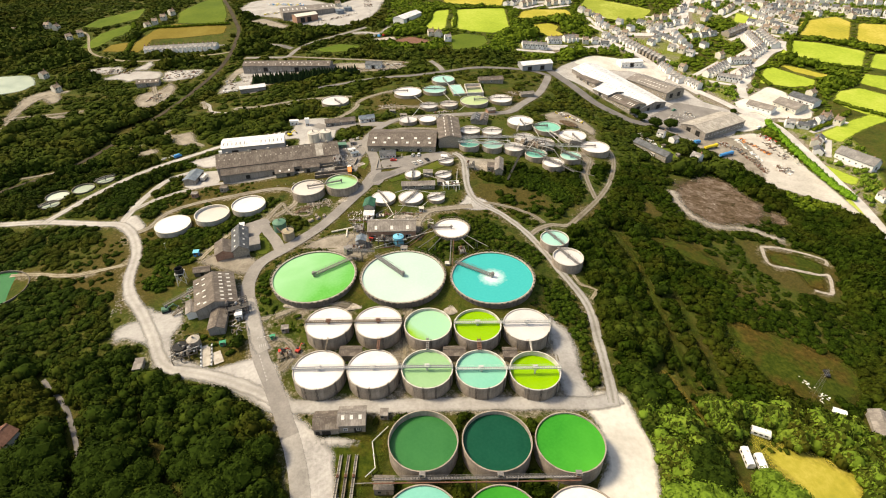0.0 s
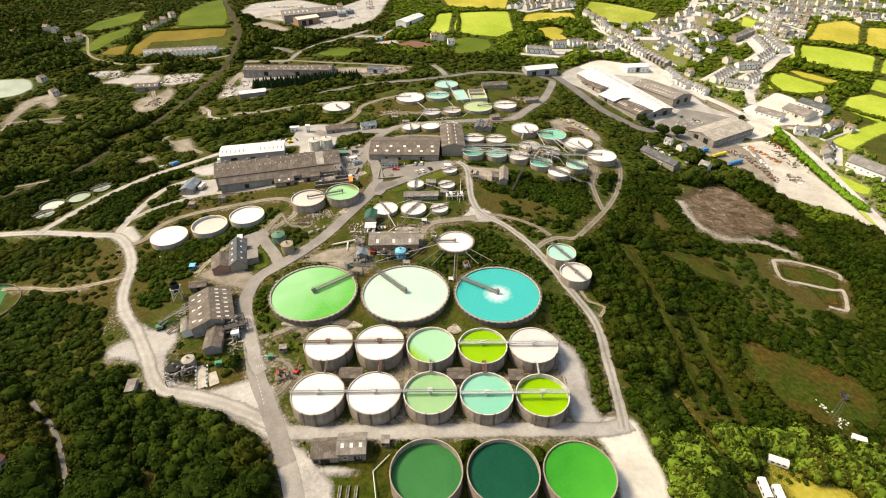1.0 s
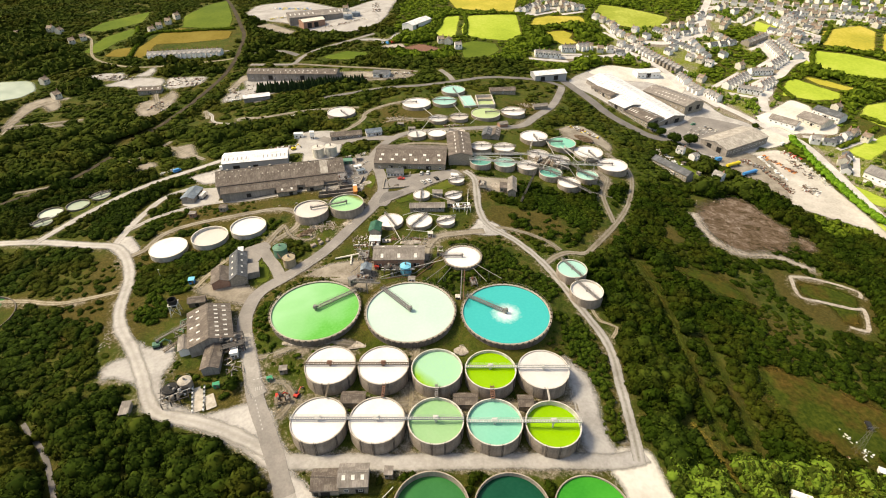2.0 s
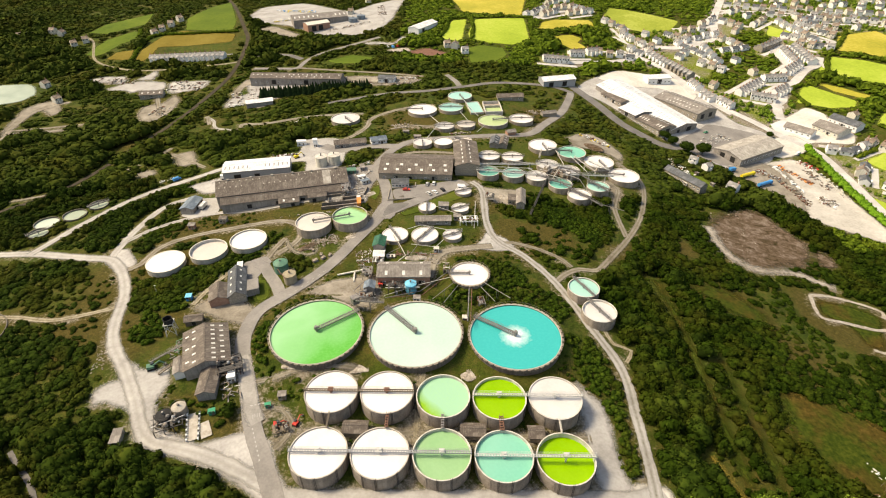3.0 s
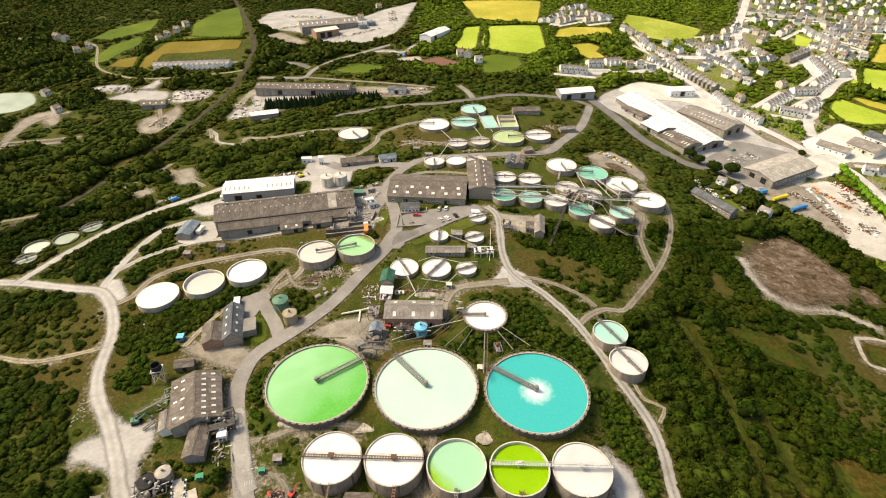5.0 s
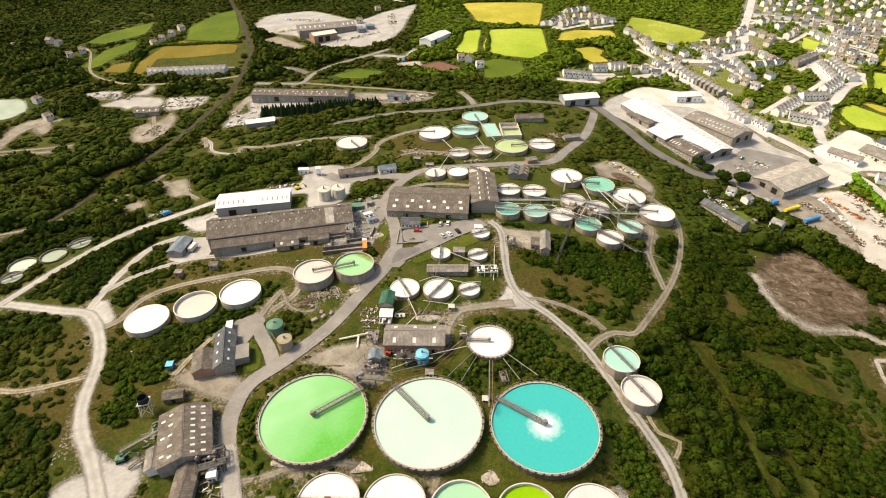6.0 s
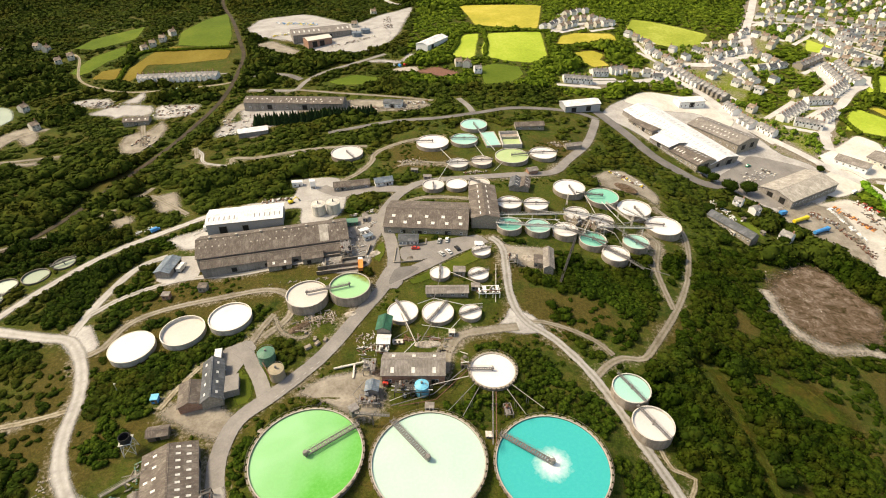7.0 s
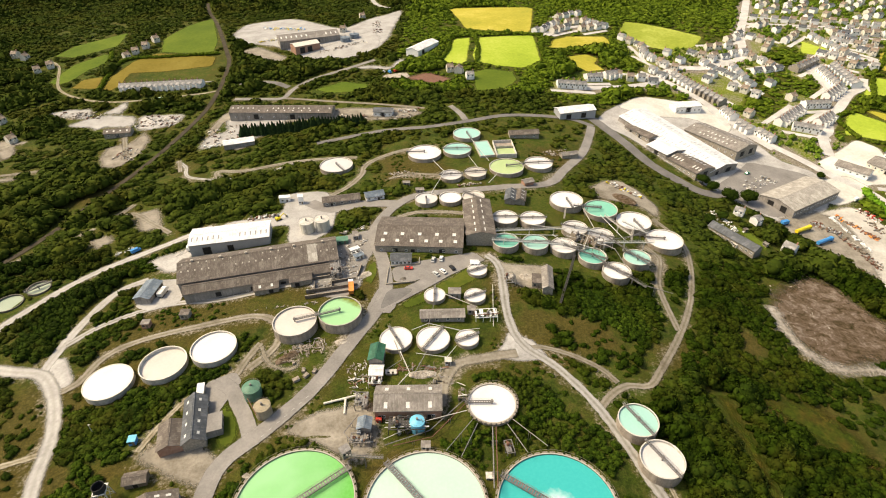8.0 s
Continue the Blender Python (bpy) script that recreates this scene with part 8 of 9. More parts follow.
box_hut("hut", "small pale hut on a lawn", -29, 392.5, 5.0, 3.0, 2.2, 8, "wall_grey", "asbestos_light")
scrap(66, 456, 20, 8, 20, 40, ("rubble", "concrete", "timber"), "broken concrete on rough ground", 68, 0.7, 2.0)
shed("old_shed", "small pale-roofed shed beside a lane", 74, 452, 12, 5, 15, 2.8, 4.0, "asbestos_light", "wall_stone")
lorry(103, 527, 60, "yellow", "yellow", "yellow lorry beside a white shed", length=5.0)
scrap(-52, 526, 34, 6, -5, 60, ("cream", "steel_pale", "rust", "timber"), "crates and pallets stacked in a yard", 69, 1.6, 3.0)
scrap(-150, 497, 40, 6, 8, 60, ("rust", "timber", "steel", "orange"), "rusty plant stored in a yard", 70, 1.2, 3.0)
scrap(-190, 478, 14, 5, 20, 40, ("white", "steel_pale", "cream"), "white crates beside a shed", 71, 1.4, 3.0)
scrap(-200, 744, 50, 8, -12, 90, ("yellow", "white", "steel_pale", "blue"), "yellow machines and crates in a quarry yard", 72, 1.8, 4.0)
scrap(-206, 700, 24, 5, 25, 40, ("yellow", "cream", "steel_pale"), "yellow machines in a quarry yard", 73, 1.8, 4.0)
silo("storage_silo", "blue-grey tank in the quarry yard", -120, 690, 5, 4, "blue_roof", "blue_roof", "", False)
silo("storage_silo", "blue-grey tank in the quarry yard", -112, 700, 5, 4, "blue_roof", "blue_roof", "", False)
for k, (xx, yy) in enumerate(((-60, 604), (-55, 608), (-50, 612), (-48, 616), (-66, 602), (-72, 604))):
    car(xx, yy, 40 + 20 * k, ("red", "white", "red", "red", "blue", "white")[k], van=k % 2 == 0)

# scrap yard, meadow and corners
lorry(211, 385, 25, "yellow", "yellow", "yellow tanker lorry in the scrap yard", True, 11.0)
lorry(219, 374.5, 25, "blue", "blue", "blue tanker lorry in the scrap yard", True, 11.0)
lorry(202, 391, 20, "blue", "blue", "small blue lorry in the scrap yard", length=3.0)
scrap(250, 393, 28, 3.5, -61, 60, ("orange", "rust", "rust", "timber"), "rows of rust-orange beams", 81, 0.6, 4.0)
scrap(242, 386, 34, 1.6, -80, 40, ("white", "steel_pale"), "row of long white pipes", 82, 0.8, 5.0)
scrap(266, 405, 16, 6, -64, 70, ("red", "rust", "white", "cream"), "red and white scrap heaped by a hedge", 83, 1.6, 2.0)
scrap(229, 389, 18, 6, -46, 90, ("steel", "rust", "timber", "steel_pale"), "grey scrap metal in rows", 84, 1.2, 2.6)
scrap(255, 357, 13, 9, -50, 80, ("rust", "cream", "timber", "white"), "heaped rusty scrap on pale ground", 85, 1.8, 2.4)
scrap(238, 366, 34, 5, -78, 80, ("timber", "rust", "rubble"), "fence-side strip of scrap and timber", 86, 1.2, 2.6)
scrap(272, 378, 34, 4, -86, 50, ("cream", "steel_pale", "rubble"), "pale blocks along a yard edge", 87, 1.0, 2.0)
car(267.5, 423, 30, "white", "white and blue van beside a hedge", True)
car(205, 452, 30, "green_paint", "green car in the factory car park")
for xx, yy, yw, ln in ((104.5, 107.5, 84, 7.5), (108.5, 105.0, 84, 8.0), (115, 118.5, -25, 6.5)):
    cv = thing("caravan", pose(xx, yy, gz(xx, yy) + 0.5, 0, 0, yw), "white static caravan on yellow grass", "caravan", "caravans")
    near_box(xx, yy, ln + 1, 3.6, yw)
    n = 7
    prof = [(-1.3, 0.0), (1.3, 0.0), (1.35, 1.6), (1.0, 2.3), (0.0, 2.5), (-1.0, 2.3), (-1.35, 1.6)]
    v = [(s * ln / 2 * (1 if pz < 1.7 else 0.94), px, pz) for s in (-1, 1) for px, pz in prof]
    part("shell", Geo().add(v, [tuple(range(n)), tuple(range(2 * n - 1, n - 1, -1))] + [(i, n + i, n + (i + 1) % n, (i + 1) % n) for i in range(n)]), M["white"], cv)
    for k in range(3):
        part("window", Geo().box((k - 1) * ln * 0.28, 1.36, 1.2, 1.1, 0.06, 0.7), M["glass"], cv)
        part("window", Geo().box((k - 1) * ln * 0.28, -1.36, 1.2, 1.1, 0.06, 0.7), M["glass"], cv)
    part("roof_vent", Geo().box(ln * 0.2, 0, 2.52, 0.6, 0.6, 0.16), M["steel_pale"], cv)
    part("wheel", Geo().tube((0, -1.3, 0), (0, -1.1, 0), 0.35, 12).tube((0, 1.1, 0), (0, 1.3, 0), 0.35, 12), M["black"], cv)
car(163, 153, 75, "black", "dark car parked in a meadow")
scrap(150, 147, 8, 3, 120, 10, ("white", "cream"), "white sacks left in a meadow", 91, 0.6, 1.4)
scrap(153, 139, 7, 4, 40, 14, ("white", "cream", "white"), "white sacks left in a meadow", 92, 0.7, 1.6)
scrap(143, 136, 4, 2, 60, 6, ("white", "rust"), "white sacks left in a meadow", 93, 0.6, 1.2)
box_hut("trailer", "small white trailer at a meadow edge", 154.5, 131.5, 4.5, 2.2, 1.8, -25, "white", "white", "trailer")
shed("barn", "grey sheet-roofed barn under trees", 168, 126, 12, 7, 70, 3.0, 4.6, "asbestos_light", "wall_grey")
py = thing("pylon", pose(149, 140, gz(149, 140)), "thin grey lattice power pylon in a meadow", "pylon", "pylons")
for sx_, sy_ in ((-1, -1), (1, -1), (1, 1), (-1, 1)):
    part("leg", Geo().tube((sx_ * 1.1, sy_ * 1.1, -0.5), (sx_ * 0.25, sy_ * 0.25, 16), 0.03, 5), M["steel"], py)
for k in range(7):
    z, w = 1.2 + 2.1 * k, 1.05 - 0.11 * k
    part("brace", Geo().tube((-w, -w, z), (w, -w, z + 1.8), 0.018, 4).tube((-w, w, z), (w, w, z + 1.8), 0.018, 4).tube((-w, -w, z), (-w, w, z + 1.8), 0.018, 4).tube((w, -w, z), (w, w, z + 1.8), 0.018, 4), M["steel"], py)
for z in (13.0, 15.0):
    part("cross_arm", Geo().box(0, 0, z, 3.6, 0.06, 0.06).box(-1.75, 0, z - 0.25, 0.05, 0.05, 0.5).box(1.75, 0, z - 0.25, 0.05, 0.05, 0.5), M["steel"], py)
shed("house_red", "house with a red tiled roof at the wood edge", -155, 112, 11, 7, 80, 4.2, 6.6, "rust", "wall_white", (), (), panes=3, category="house")

# road paint
def marking(x, y, yaw, lx, ly):
    me = Geo().box(0, 0, 0, lx, ly, 0.02)
    tagged(structure("road_marking", me, M["marking"], "worn white painted road mark", "road marking")).matrix_basis = pose(x, y, gz(x, y) + 0.42, 0, 0, yaw)


for k in range(8):
    marking(-74.0 + 0.84 * k, 149.5 - 1.70 * k, 116, 0.75, 0.42)
for k in range(4):                       # stop line, broken by wear
    marking(-77.3 + 1.35 * k, 159.2 + 0.36 * k, 18, 0.8, 0.4)
for k in range(4):                       # lettering too worn to read
    marking(-75.4 + 0.72 * k, 154.6 + 0.25 * k, 108, 1.7, 0.2)
for k in range(7):
    marking(-77.5 + 2.1 * k, 219.0 + 2.7 * k, 52, 1.3, 0.18)


# thin pipes strung over the eastern tanks, and the dryer yard's clutter
for k, (pa, pb) in enumerate((((12, 337.5), (47, 340)), ((52, 350), (76, 332)), ((76, 332), (78, 316)), ((76, 366), (84, 343)), ((66, 347), (58, 328)), ((70, 338), (100, 352)), ((44, 340), (53, 330)), ((30, 349), (52, 346)), ((84, 343), (96, 352)), ((48, 337), (66, 330)), ((67, 372), (69, 350)), ((80, 305), (96, 300)))):
    pipeline([(pa[0], pa[1], 5.2), (pb[0], pb[1], 5.0 + 0.3 * (k % 3))], 0.24, ("steel_pale", "rim_white", "steel")[k % 3], "thin pipe strung between the eastern tanks")
for x, y, lx, ly, yaw, n, seed, tall, ln in ((-72, 299, 13, 6, 12, 46, 101, 1.6, 2.6), (-63, 319, 9, 12, 20, 46, 102, 1.6, 2.4), (-71, 313, 7, 12, 14, 40, 103, 2.0, 2.2), (-60, 335, 12, 8, 30, 34, 104, 1.4, 2.4), (-57, 306, 6, 10, 10, 26, 105, 1.2, 2.4), (-70, 331, 5, 10, 14, 26, 106, 1.6, 2.0), (-64, 348, 14, 3, 25, 26, 107, 1.4, 2.0)):
    scrap(x, y, lx, ly, yaw, n, ("steel", "concrete", "timber", "steel_pale", "concrete_dark"), "skips, hoppers and beams crowding the yard by the dryer", seed, tall, ln)
for x, y, lx, yaw in ((-68, 293.5, 20, 12), (-55, 311, 9, 85), (-74, 306, 10, 14), (-62, 303.5, 12, 14)):
    yw = thing("yard_wall", pose(x, y, gz(x, y), 0, 0, yaw), "low stained concrete wall in a messy yard", "wall", "yard walls")
    part("wall", Geo().box(0, 0, 0.7, lx, 0.35, 2.0), M["concrete_dark"], yw)
    part("coping", Geo().box(0, 0, 1.74, lx + 0.1, 0.45, 0.1), M["concrete"], yw)
for k, (x, y, s) in enumerate(((-71, 243.5, 2.6), (-67.5, 245.5, 2.2), (-64.5, 247.5, 2.0), (-69, 248, 2.0), (-74, 252, 1.6))):
    bl = thing("concrete_block", pose(x, y, gz(x, y), 0, 0, 35 + 20 * k), "large broken block of grey concrete on a bank", "block", "broken blocks")
    part("block", Geo().box(0, 0, 0.5, s, s * 0.65, 1.3).box(s * 0.3, 0.2, 1.2, s * 0.35, s * 0.4, 0.3), M["concrete"], bl)
scrap(-72, 258, 18, 7, 22, 110, ("rubble", "timber", "concrete", "timber"), "rubble and old beams heaped below a tank pair", 108, 0.9, 3.0)
scrap(-46, 240, 7, 10, 10, 36, ("steel", "steel_pale", "rust", "timber"), "pipes and valves crowding the pump house wall", 109, 1.8, 2.4)
scrap(-14, 243, 8, 4, 5, 20, ("steel", "black", "timber"), "pumps and hoses behind the pump house", 110, 1.0, 2.0)
scrap(-88, 168, 7, 12, 22, 40, ("steel_pale", "steel", "timber", "concrete"), "racks of pipes beside the crusher house", 111, 2.2, 4.0)
scrap(-116, 186, 6, 14, 25, 30, ("timber", "steel", "concrete", "silo_green"), "belts and beams along the crusher conveyor", 112, 1.4, 3.4)
scrap(-147, 182, 5, 12, 10, 34, ("rubble", "concrete"), "pale rubble tipped beside the track", 113, 0.3, 0.8)
scrap(166, 300, 26, 60, -10, 120, ("rubble", "bare", "timber"), "loose rock strewn over the quarry floor", 114, 0.5, 1.6)
scrap(170, 500, 60, 6, -57, 50, ("rust", "steel_pale", "timber", "white"), "crates and racks stacked in the factory yard", 115, 1.6, 3.0)
scrap(208, 440, 30, 10, 25, 40, ("steel", "timber", "steel_pale", "cream"), "plant and pallets in the factory yard", 116, 1.4, 3.0)
scrap(160, 384, 24, 12, -55, 60, ("white", "timber", "red", "steel_pale", "cream"), "small sheds and garden clutter behind cottages", 117, 1.6, 2.4)
for x, y, lx, ly, yaw, n, seed in ((-330, 545, 40, 12, -4, 70, 121), (-254, 472, 16, 16, -10, 40, 122), (-253, 526, 34, 18, -5, 90, 123), (-184, 498, 34, 30, 20, 80, 129), (-120, 672, 50, 8, 30, 60, 124), (-92, 740, 10, 60, 8, 60, 125), (-70, 516, 60, 8, -4, 70, 126)):
    scrap(x, y, lx, ly, yaw, n, ("rubble", "timber", "cream", "steel", "rust"), "stacked goods and plant in a pale yard", seed, 1.2, 3.4)
scrap(226, 352, 26, 4, -50, 40, ("steel", "rust", "timber", "concrete", "rubble"), "broken machinery and timber in the scrap yard", 127, 1.0, 2.4)
scrap(264, 388, 30, 8, -80, 50, ("timber", "rust", "cream", "steel"), "broken machinery and timber in the scrap yard", 128, 1.0, 2.4)
pipeline([(11.5, 222.5, 3.0), (22, 211.5, 4.4)], 0.2, "steel", "thin feed pipe fanning out to a thickener")
pipeline([(-2.5, 222.4, 3.0), (-12, 208.8, 4.4)], 0.2, "steel", "thin feed pipe fanning out to a thickener")
pipeline([(-4.6, 226, 2.6), (-20, 223.5, 1.6), (-34, 216, 2.0)], 0.2, "rim_white", "thin pale pipe over the grass")
pipeline([(-8, 241, 1.2), (-5, 237.5, 2.0)], 0.2, "rim_white", "short pale pipe on a bank")
pipeline([(-34, 262, 2.2), (-30, 252, 1.6), (-36, 247, 1.4)], 0.18, "steel", "thin pipe round a slurry tank")
pipeline([(-24.5, 256, 1.0), (-12, 254, 1.0), (-8, 260, 1.4)], 0.18, "steel_pale", "thin pipe round a slurry tank")
pipeline([(-44, 213, 4.6), (-48, 218, 3.0), (-44, 226, 2.0)], 0.2, "steel", "thin pipe from a pump frame to a thickener")


# ---- the land itself ----
def axis(lo, hi, step, far):
    inner = list(np.arange(lo, hi + step, step))
    return np.array([lo - f for f in reversed(far)] + inner + [inner[-1] + f for f in far])


gx, gy = axis(-556, 556, 4.0, (30, 120, 400, 1200, 2600)), axis(12, 1006, 4.0, (30, 120, 400, 1200, 2600))
XX, YY = np.meshgrid(gx, gy)
ZZ = lie(XX, YY)
nv = len(gx)
gm = bpy.data.meshes.new("ground")
ii, jj = np.meshgrid(np.arange(nv - 1), np.arange(len(gy) - 1))
a = (jj * nv + ii).ravel()
gm.from_pydata(np.stack([XX.ravel(), YY.ravel(), ZZ.ravel()], 1).tolist(), [], np.stack([a, a + 1, a + nv + 1, a + nv], 1).tolist())
gm.shade_smooth()


def sample(grid, x, y):
    i = np.clip(((x - RX0) / RC).astype(int), 0, RW - 1)
    j = np.clip(((y - RY0) / RC).astype(int), 0, RH - 1)
    return grid[j, i]


fx, fy = XX.ravel(), YY.ravel()


def clump(x, y, scale, seed):
    """Smooth 0..1 noise over the plan."""
    r = np.random.RandomState(seed)
    t = np.zeros(len(x))
    for k in range(7):
        a, p = r.rand() * 6.28, r.rand(2) * 6.28
        f = (0.6 + 0.9 * r.rand()) / scale
        t += np.sin((x * math.cos(a) + y * math.sin(a)) * f + p[0])
    return 0.5 + t / 7 * 0.9


def stand(x, y):
    """How thickly the wood stands: 0 open bracken, 1 tall trees."""
    t = 0.5 * clump(x, y, 14, 3) + 0.5 * clump(x, y, 40, 8)
    along, across = 0.76 * x + 0.65 * y, -0.65 * x + 0.76 * y
    rows = 0.3 * clump(x, y, 40, 8) + 0.7 * clump(0.2 * along, across, 7, 5)      # hedge banks along the western slope
    return np.where((x < -45) & (y > 262) & (y < 620), rows, t)


# The town share is pale paving, raised further for the sun patch there.
dust = np.clip(0.95 - sample(worn, fx, fy) / 7.0, 0, 1) * 0.55 + 0.50 * sample(town, fx, fy) + 0.21 * sample(grime, fx, fy) * (sample(lush, fx, fy) < 0.5)
# Green undergrowth under forced scrub; the greener colour also stands for bush shade.
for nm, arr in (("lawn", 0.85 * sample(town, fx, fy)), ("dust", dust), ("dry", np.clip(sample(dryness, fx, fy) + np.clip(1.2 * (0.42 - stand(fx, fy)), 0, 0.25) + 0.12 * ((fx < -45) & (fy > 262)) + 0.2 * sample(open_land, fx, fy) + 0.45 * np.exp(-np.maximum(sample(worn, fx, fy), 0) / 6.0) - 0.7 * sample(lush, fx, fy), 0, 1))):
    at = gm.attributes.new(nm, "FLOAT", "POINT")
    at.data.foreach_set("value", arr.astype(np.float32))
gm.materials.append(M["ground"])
tagged(new("ground", gm), "rolling rough grass and scrub land", "ground", kind="structure")


# ---- trees, scrub and hedges ----
rs = np.random.RandomState(5)
ICO = bmesh.new()
bmesh.ops.create_icosphere(ICO, subdivisions=1, radius=1.0)
ICO_V = np.array([v.co[:] for v in ICO.verts])
ICO_F = np.array([[v.index for v in f.verts] for f in ICO.faces])
ICO.free()
ICO2 = bmesh.new()
bmesh.ops.create_icosphere(ICO2, subdivisions=2, radius=1.0)
ICO2_V = np.array([v.co[:] for v in ICO2.verts])
ICO2_F = np.array([[v.index for v in f.verts] for f in ICO2.faces])
ICO2.free()


def crown(seed, leaves, leaf, flat=0.75, big=False, lobes=5):
    """A crown of unit radius on the ground: uneven lobes inside, leaf sprays outside. Triangles only."""
    r = np.random.RandomState(seed)
    cv, cf = (ICO2_V, ICO2_F) if big else (ICO_V, ICO_F)
    vs, fs, n = [], [], 0
    cent = [np.array([0, 0, 0.55])]
    for i in range(lobes - 1):
        a = 2 * math.pi * (i + r.rand() * 0.6) / (lobes - 1)
        cent.append(np.array([0.5 * math.cos(a), 0.5 * math.sin(a), 0.3 + 0.3 * r.rand()]))
    for k, c in enumerate(cent):
        rad = (0.62 if k == 0 else 0.42 + 0.14 * r.rand())
        bump = 1 + 0.22 * (r.rand(len(cv)) - 0.5)
        vs.append(cv * bump[:, None] * rad * np.array([1, 1, flat]) + c)
        fs.append(cf + n)
        n += len(cv)
        m = int(leaves / len(cent) * (1.6 if k == 0 else 0.85))
        d = r.normal(size=(m, 3))
        d[:, 2] = np.abs(d[:, 2]) * 0.9 - 0.15
        d /= np.linalg.norm(d, axis=1)[:, None]
        p = d * rad * (0.94 + 0.26 * r.rand(m, 1)) * np.array([1, 1, flat]) + c
        q = d + 0.38 * r.normal(size=(m, 3))
        q /= np.linalg.norm(q, axis=1)[:, None]
        u = np.cross(q, r.normal(size=(m, 3)))
        u /= np.linalg.norm(u, axis=1)[:, None]
        w = np.cross(q, u)
        s = leaf * (0.6 + 0.8 * r.rand(m, 1))
        quad = np.stack([p - u * s - w * s * 0.6, p + u * s * 0.9 - w * s * 0.7, p + u * s * 0.3 + w * s], 1).reshape(-1, 3)
        vs.append(quad)
        fs.append(np.arange(3 * m).reshape(-1, 3) + n)
        n += 3 * m
    return np.concatenate(vs), np.concatenate(fs)


def scatter_mesh(name, models, x, y, size, tall, material, sink=0.0):
    """One mesh of many crowns at the given places."""
    z = lie(x, y) - sink
    pick = rs.randint(0, len(models), len(x))
    rot = rs.rand(len(x)) * 2 * math.pi
    vv, ff, n = [], [], 0
    for k, (mv, mf) in enumerate(models):
        sel = np.where(pick == k)[0]
        if not len(sel):
            continue
        c, s = np.cos(rot[sel])[:, None], np.sin(rot[sel])[:, None]
        X = (mv[None, :, 0] * c - mv[None, :, 1] * s) * size[sel][:, None] + x[sel][:, None]
        Y = (mv[None, :, 0] * s + mv[None, :, 1] * c) * size[sel][:, None] + y[sel][:, None]
        Z = mv[None, :, 2] * tall[sel][:, None] + z[sel][:, None]
        vv.append(np.stack([X, Y, Z], 2).reshape(-1, 3))
        ff.append((mf[None] + (np.arange(len(sel)) * len(mv))[:, None, None] + n).reshape(-1, 3))
        n += len(sel) * len(mv)
    vv, ff = np.concatenate(vv).astype(np.float32), np.concatenate(ff).astype(np.int32)
    me = bpy.data.meshes.new(name)
    me.vertices.add(len(vv))
    me.vertices.foreach_set("co", vv.ravel())
    me.loops.add(ff.size)
    me.loops.foreach_set("vertex_index", ff.ravel())
    me.polygons.add(len(ff))
    me.polygons.foreach_set("loop_start", np.arange(0, ff.size, 3, dtype=np.int32))
    me.update(calc_edges=True)
    me.validate()
    me.materials.append(M[material])
    return me


FAR = [crown(s, 46, 0.172, lobes=3) for s in range(6)]
MID = [crown(20 + s, 72, 0.148, lobes=3) for s in range(8)]
LOW = [crown(30 + s, 52, 0.17, lobes=3) for s in range(8)]
FINE = [crown(40 + s, 150, 0.098, lobes=4) for s in range(6)]
FAR3 = [crown(80 + s, 20, 0.30, lobes=1) for s in range(6)]
FAR2 = [crown(60 + s, 26, 0.26, lobes=2) for s in range(6)]


def jittered(x0, x1, y0, y1, step):
    u, v = np.meshgrid(np.arange(x0, x1, step), np.arange(y0, y1, step))
    u, v = u.ravel() + (rs.rand(u.size) - 0.5) * step * 1.1, v.ravel() + (rs.rand(v.size) - 0.5) * step * 1.1
    return u, v


def seen_land(x, y):
    """Only the land that lies in the valley round the works."""
    return (np.abs(x) < np.minimum(0.84 * np.hypot(y, 165) + 24, 690)) & (y > 62) & (y < 960)


# woodland and tall scrub outside the works
x1, y1 = jittered(-400, 400, 62, 340, 3.3)
x2, y2 = jittered(-690, 600, 340, 1000, 5.3)
x, y = np.concatenate([x1, x2]), np.concatenate([y1, y2])
cl, ol, tw, lu = sample(clear, x, y), sample(open_land, x, y), sample(town, x, y), sample(lush, x, y)
thick = stand(x, y)
wn_ = sample(worn, x, y)
wood = (ol < 0.5) & (tw < 0.5) & seen_land(x, y) & (cl > 1.3) & (wn_ > 0.8 + 5.0 * clump(x, y, 8, 12))
keep = wood & (rs.rand(len(x)) < np.clip(1.0 + 5.0 * (thick - np.where(x < -45, np.where(y > 262, 0.40, -0.2), np.where(y > 340, 0.33, 0.10))), np.where(y > 340, np.where(x < -45, 0.62, 0.4), np.where(x > 64, 1.0, 0.8)), 1.0))
keep &= rs.rand(len(x)) > sample(sparse, x, y)
x, y, cl, thick = x[keep], y[keep], cl[keep], thick[keep]
tallness = np.clip((thick - 0.44) * 4.0, 0, 1) * np.clip((cl - 1.5) / 6.0, 0.0, 1.0)
works = (x > -110) & (x < 150) & (y > 190) & (y < 480)
tallness[works] *= 0.35
east = (x > 70) & (y < 340)
tallness[east] = np.maximum(tallness[east], np.clip((thick[east] - 0.34) * 3.0, 0, 0.75) * np.clip((cl[east] - 1.5) / 5.0, 0, 1))
south = ((x < -60) & (y < 150)) | ((x > 66) & (x < 112) & (y < 260))
tallness[south] = np.maximum(tallness[south], 0.45 + 0.55 * rs.rand(south.sum()))
size = (1.55 + 1.7 * rs.rand(len(x)) ** 1.5 + 0.6 * np.clip(4 * (thick - 0.38), 0, 1) + 1.1 * tallness) * np.where(y > 340, 1.7, 1.0)
size[east] *= 1.18
size[y > 340] *= 1.2
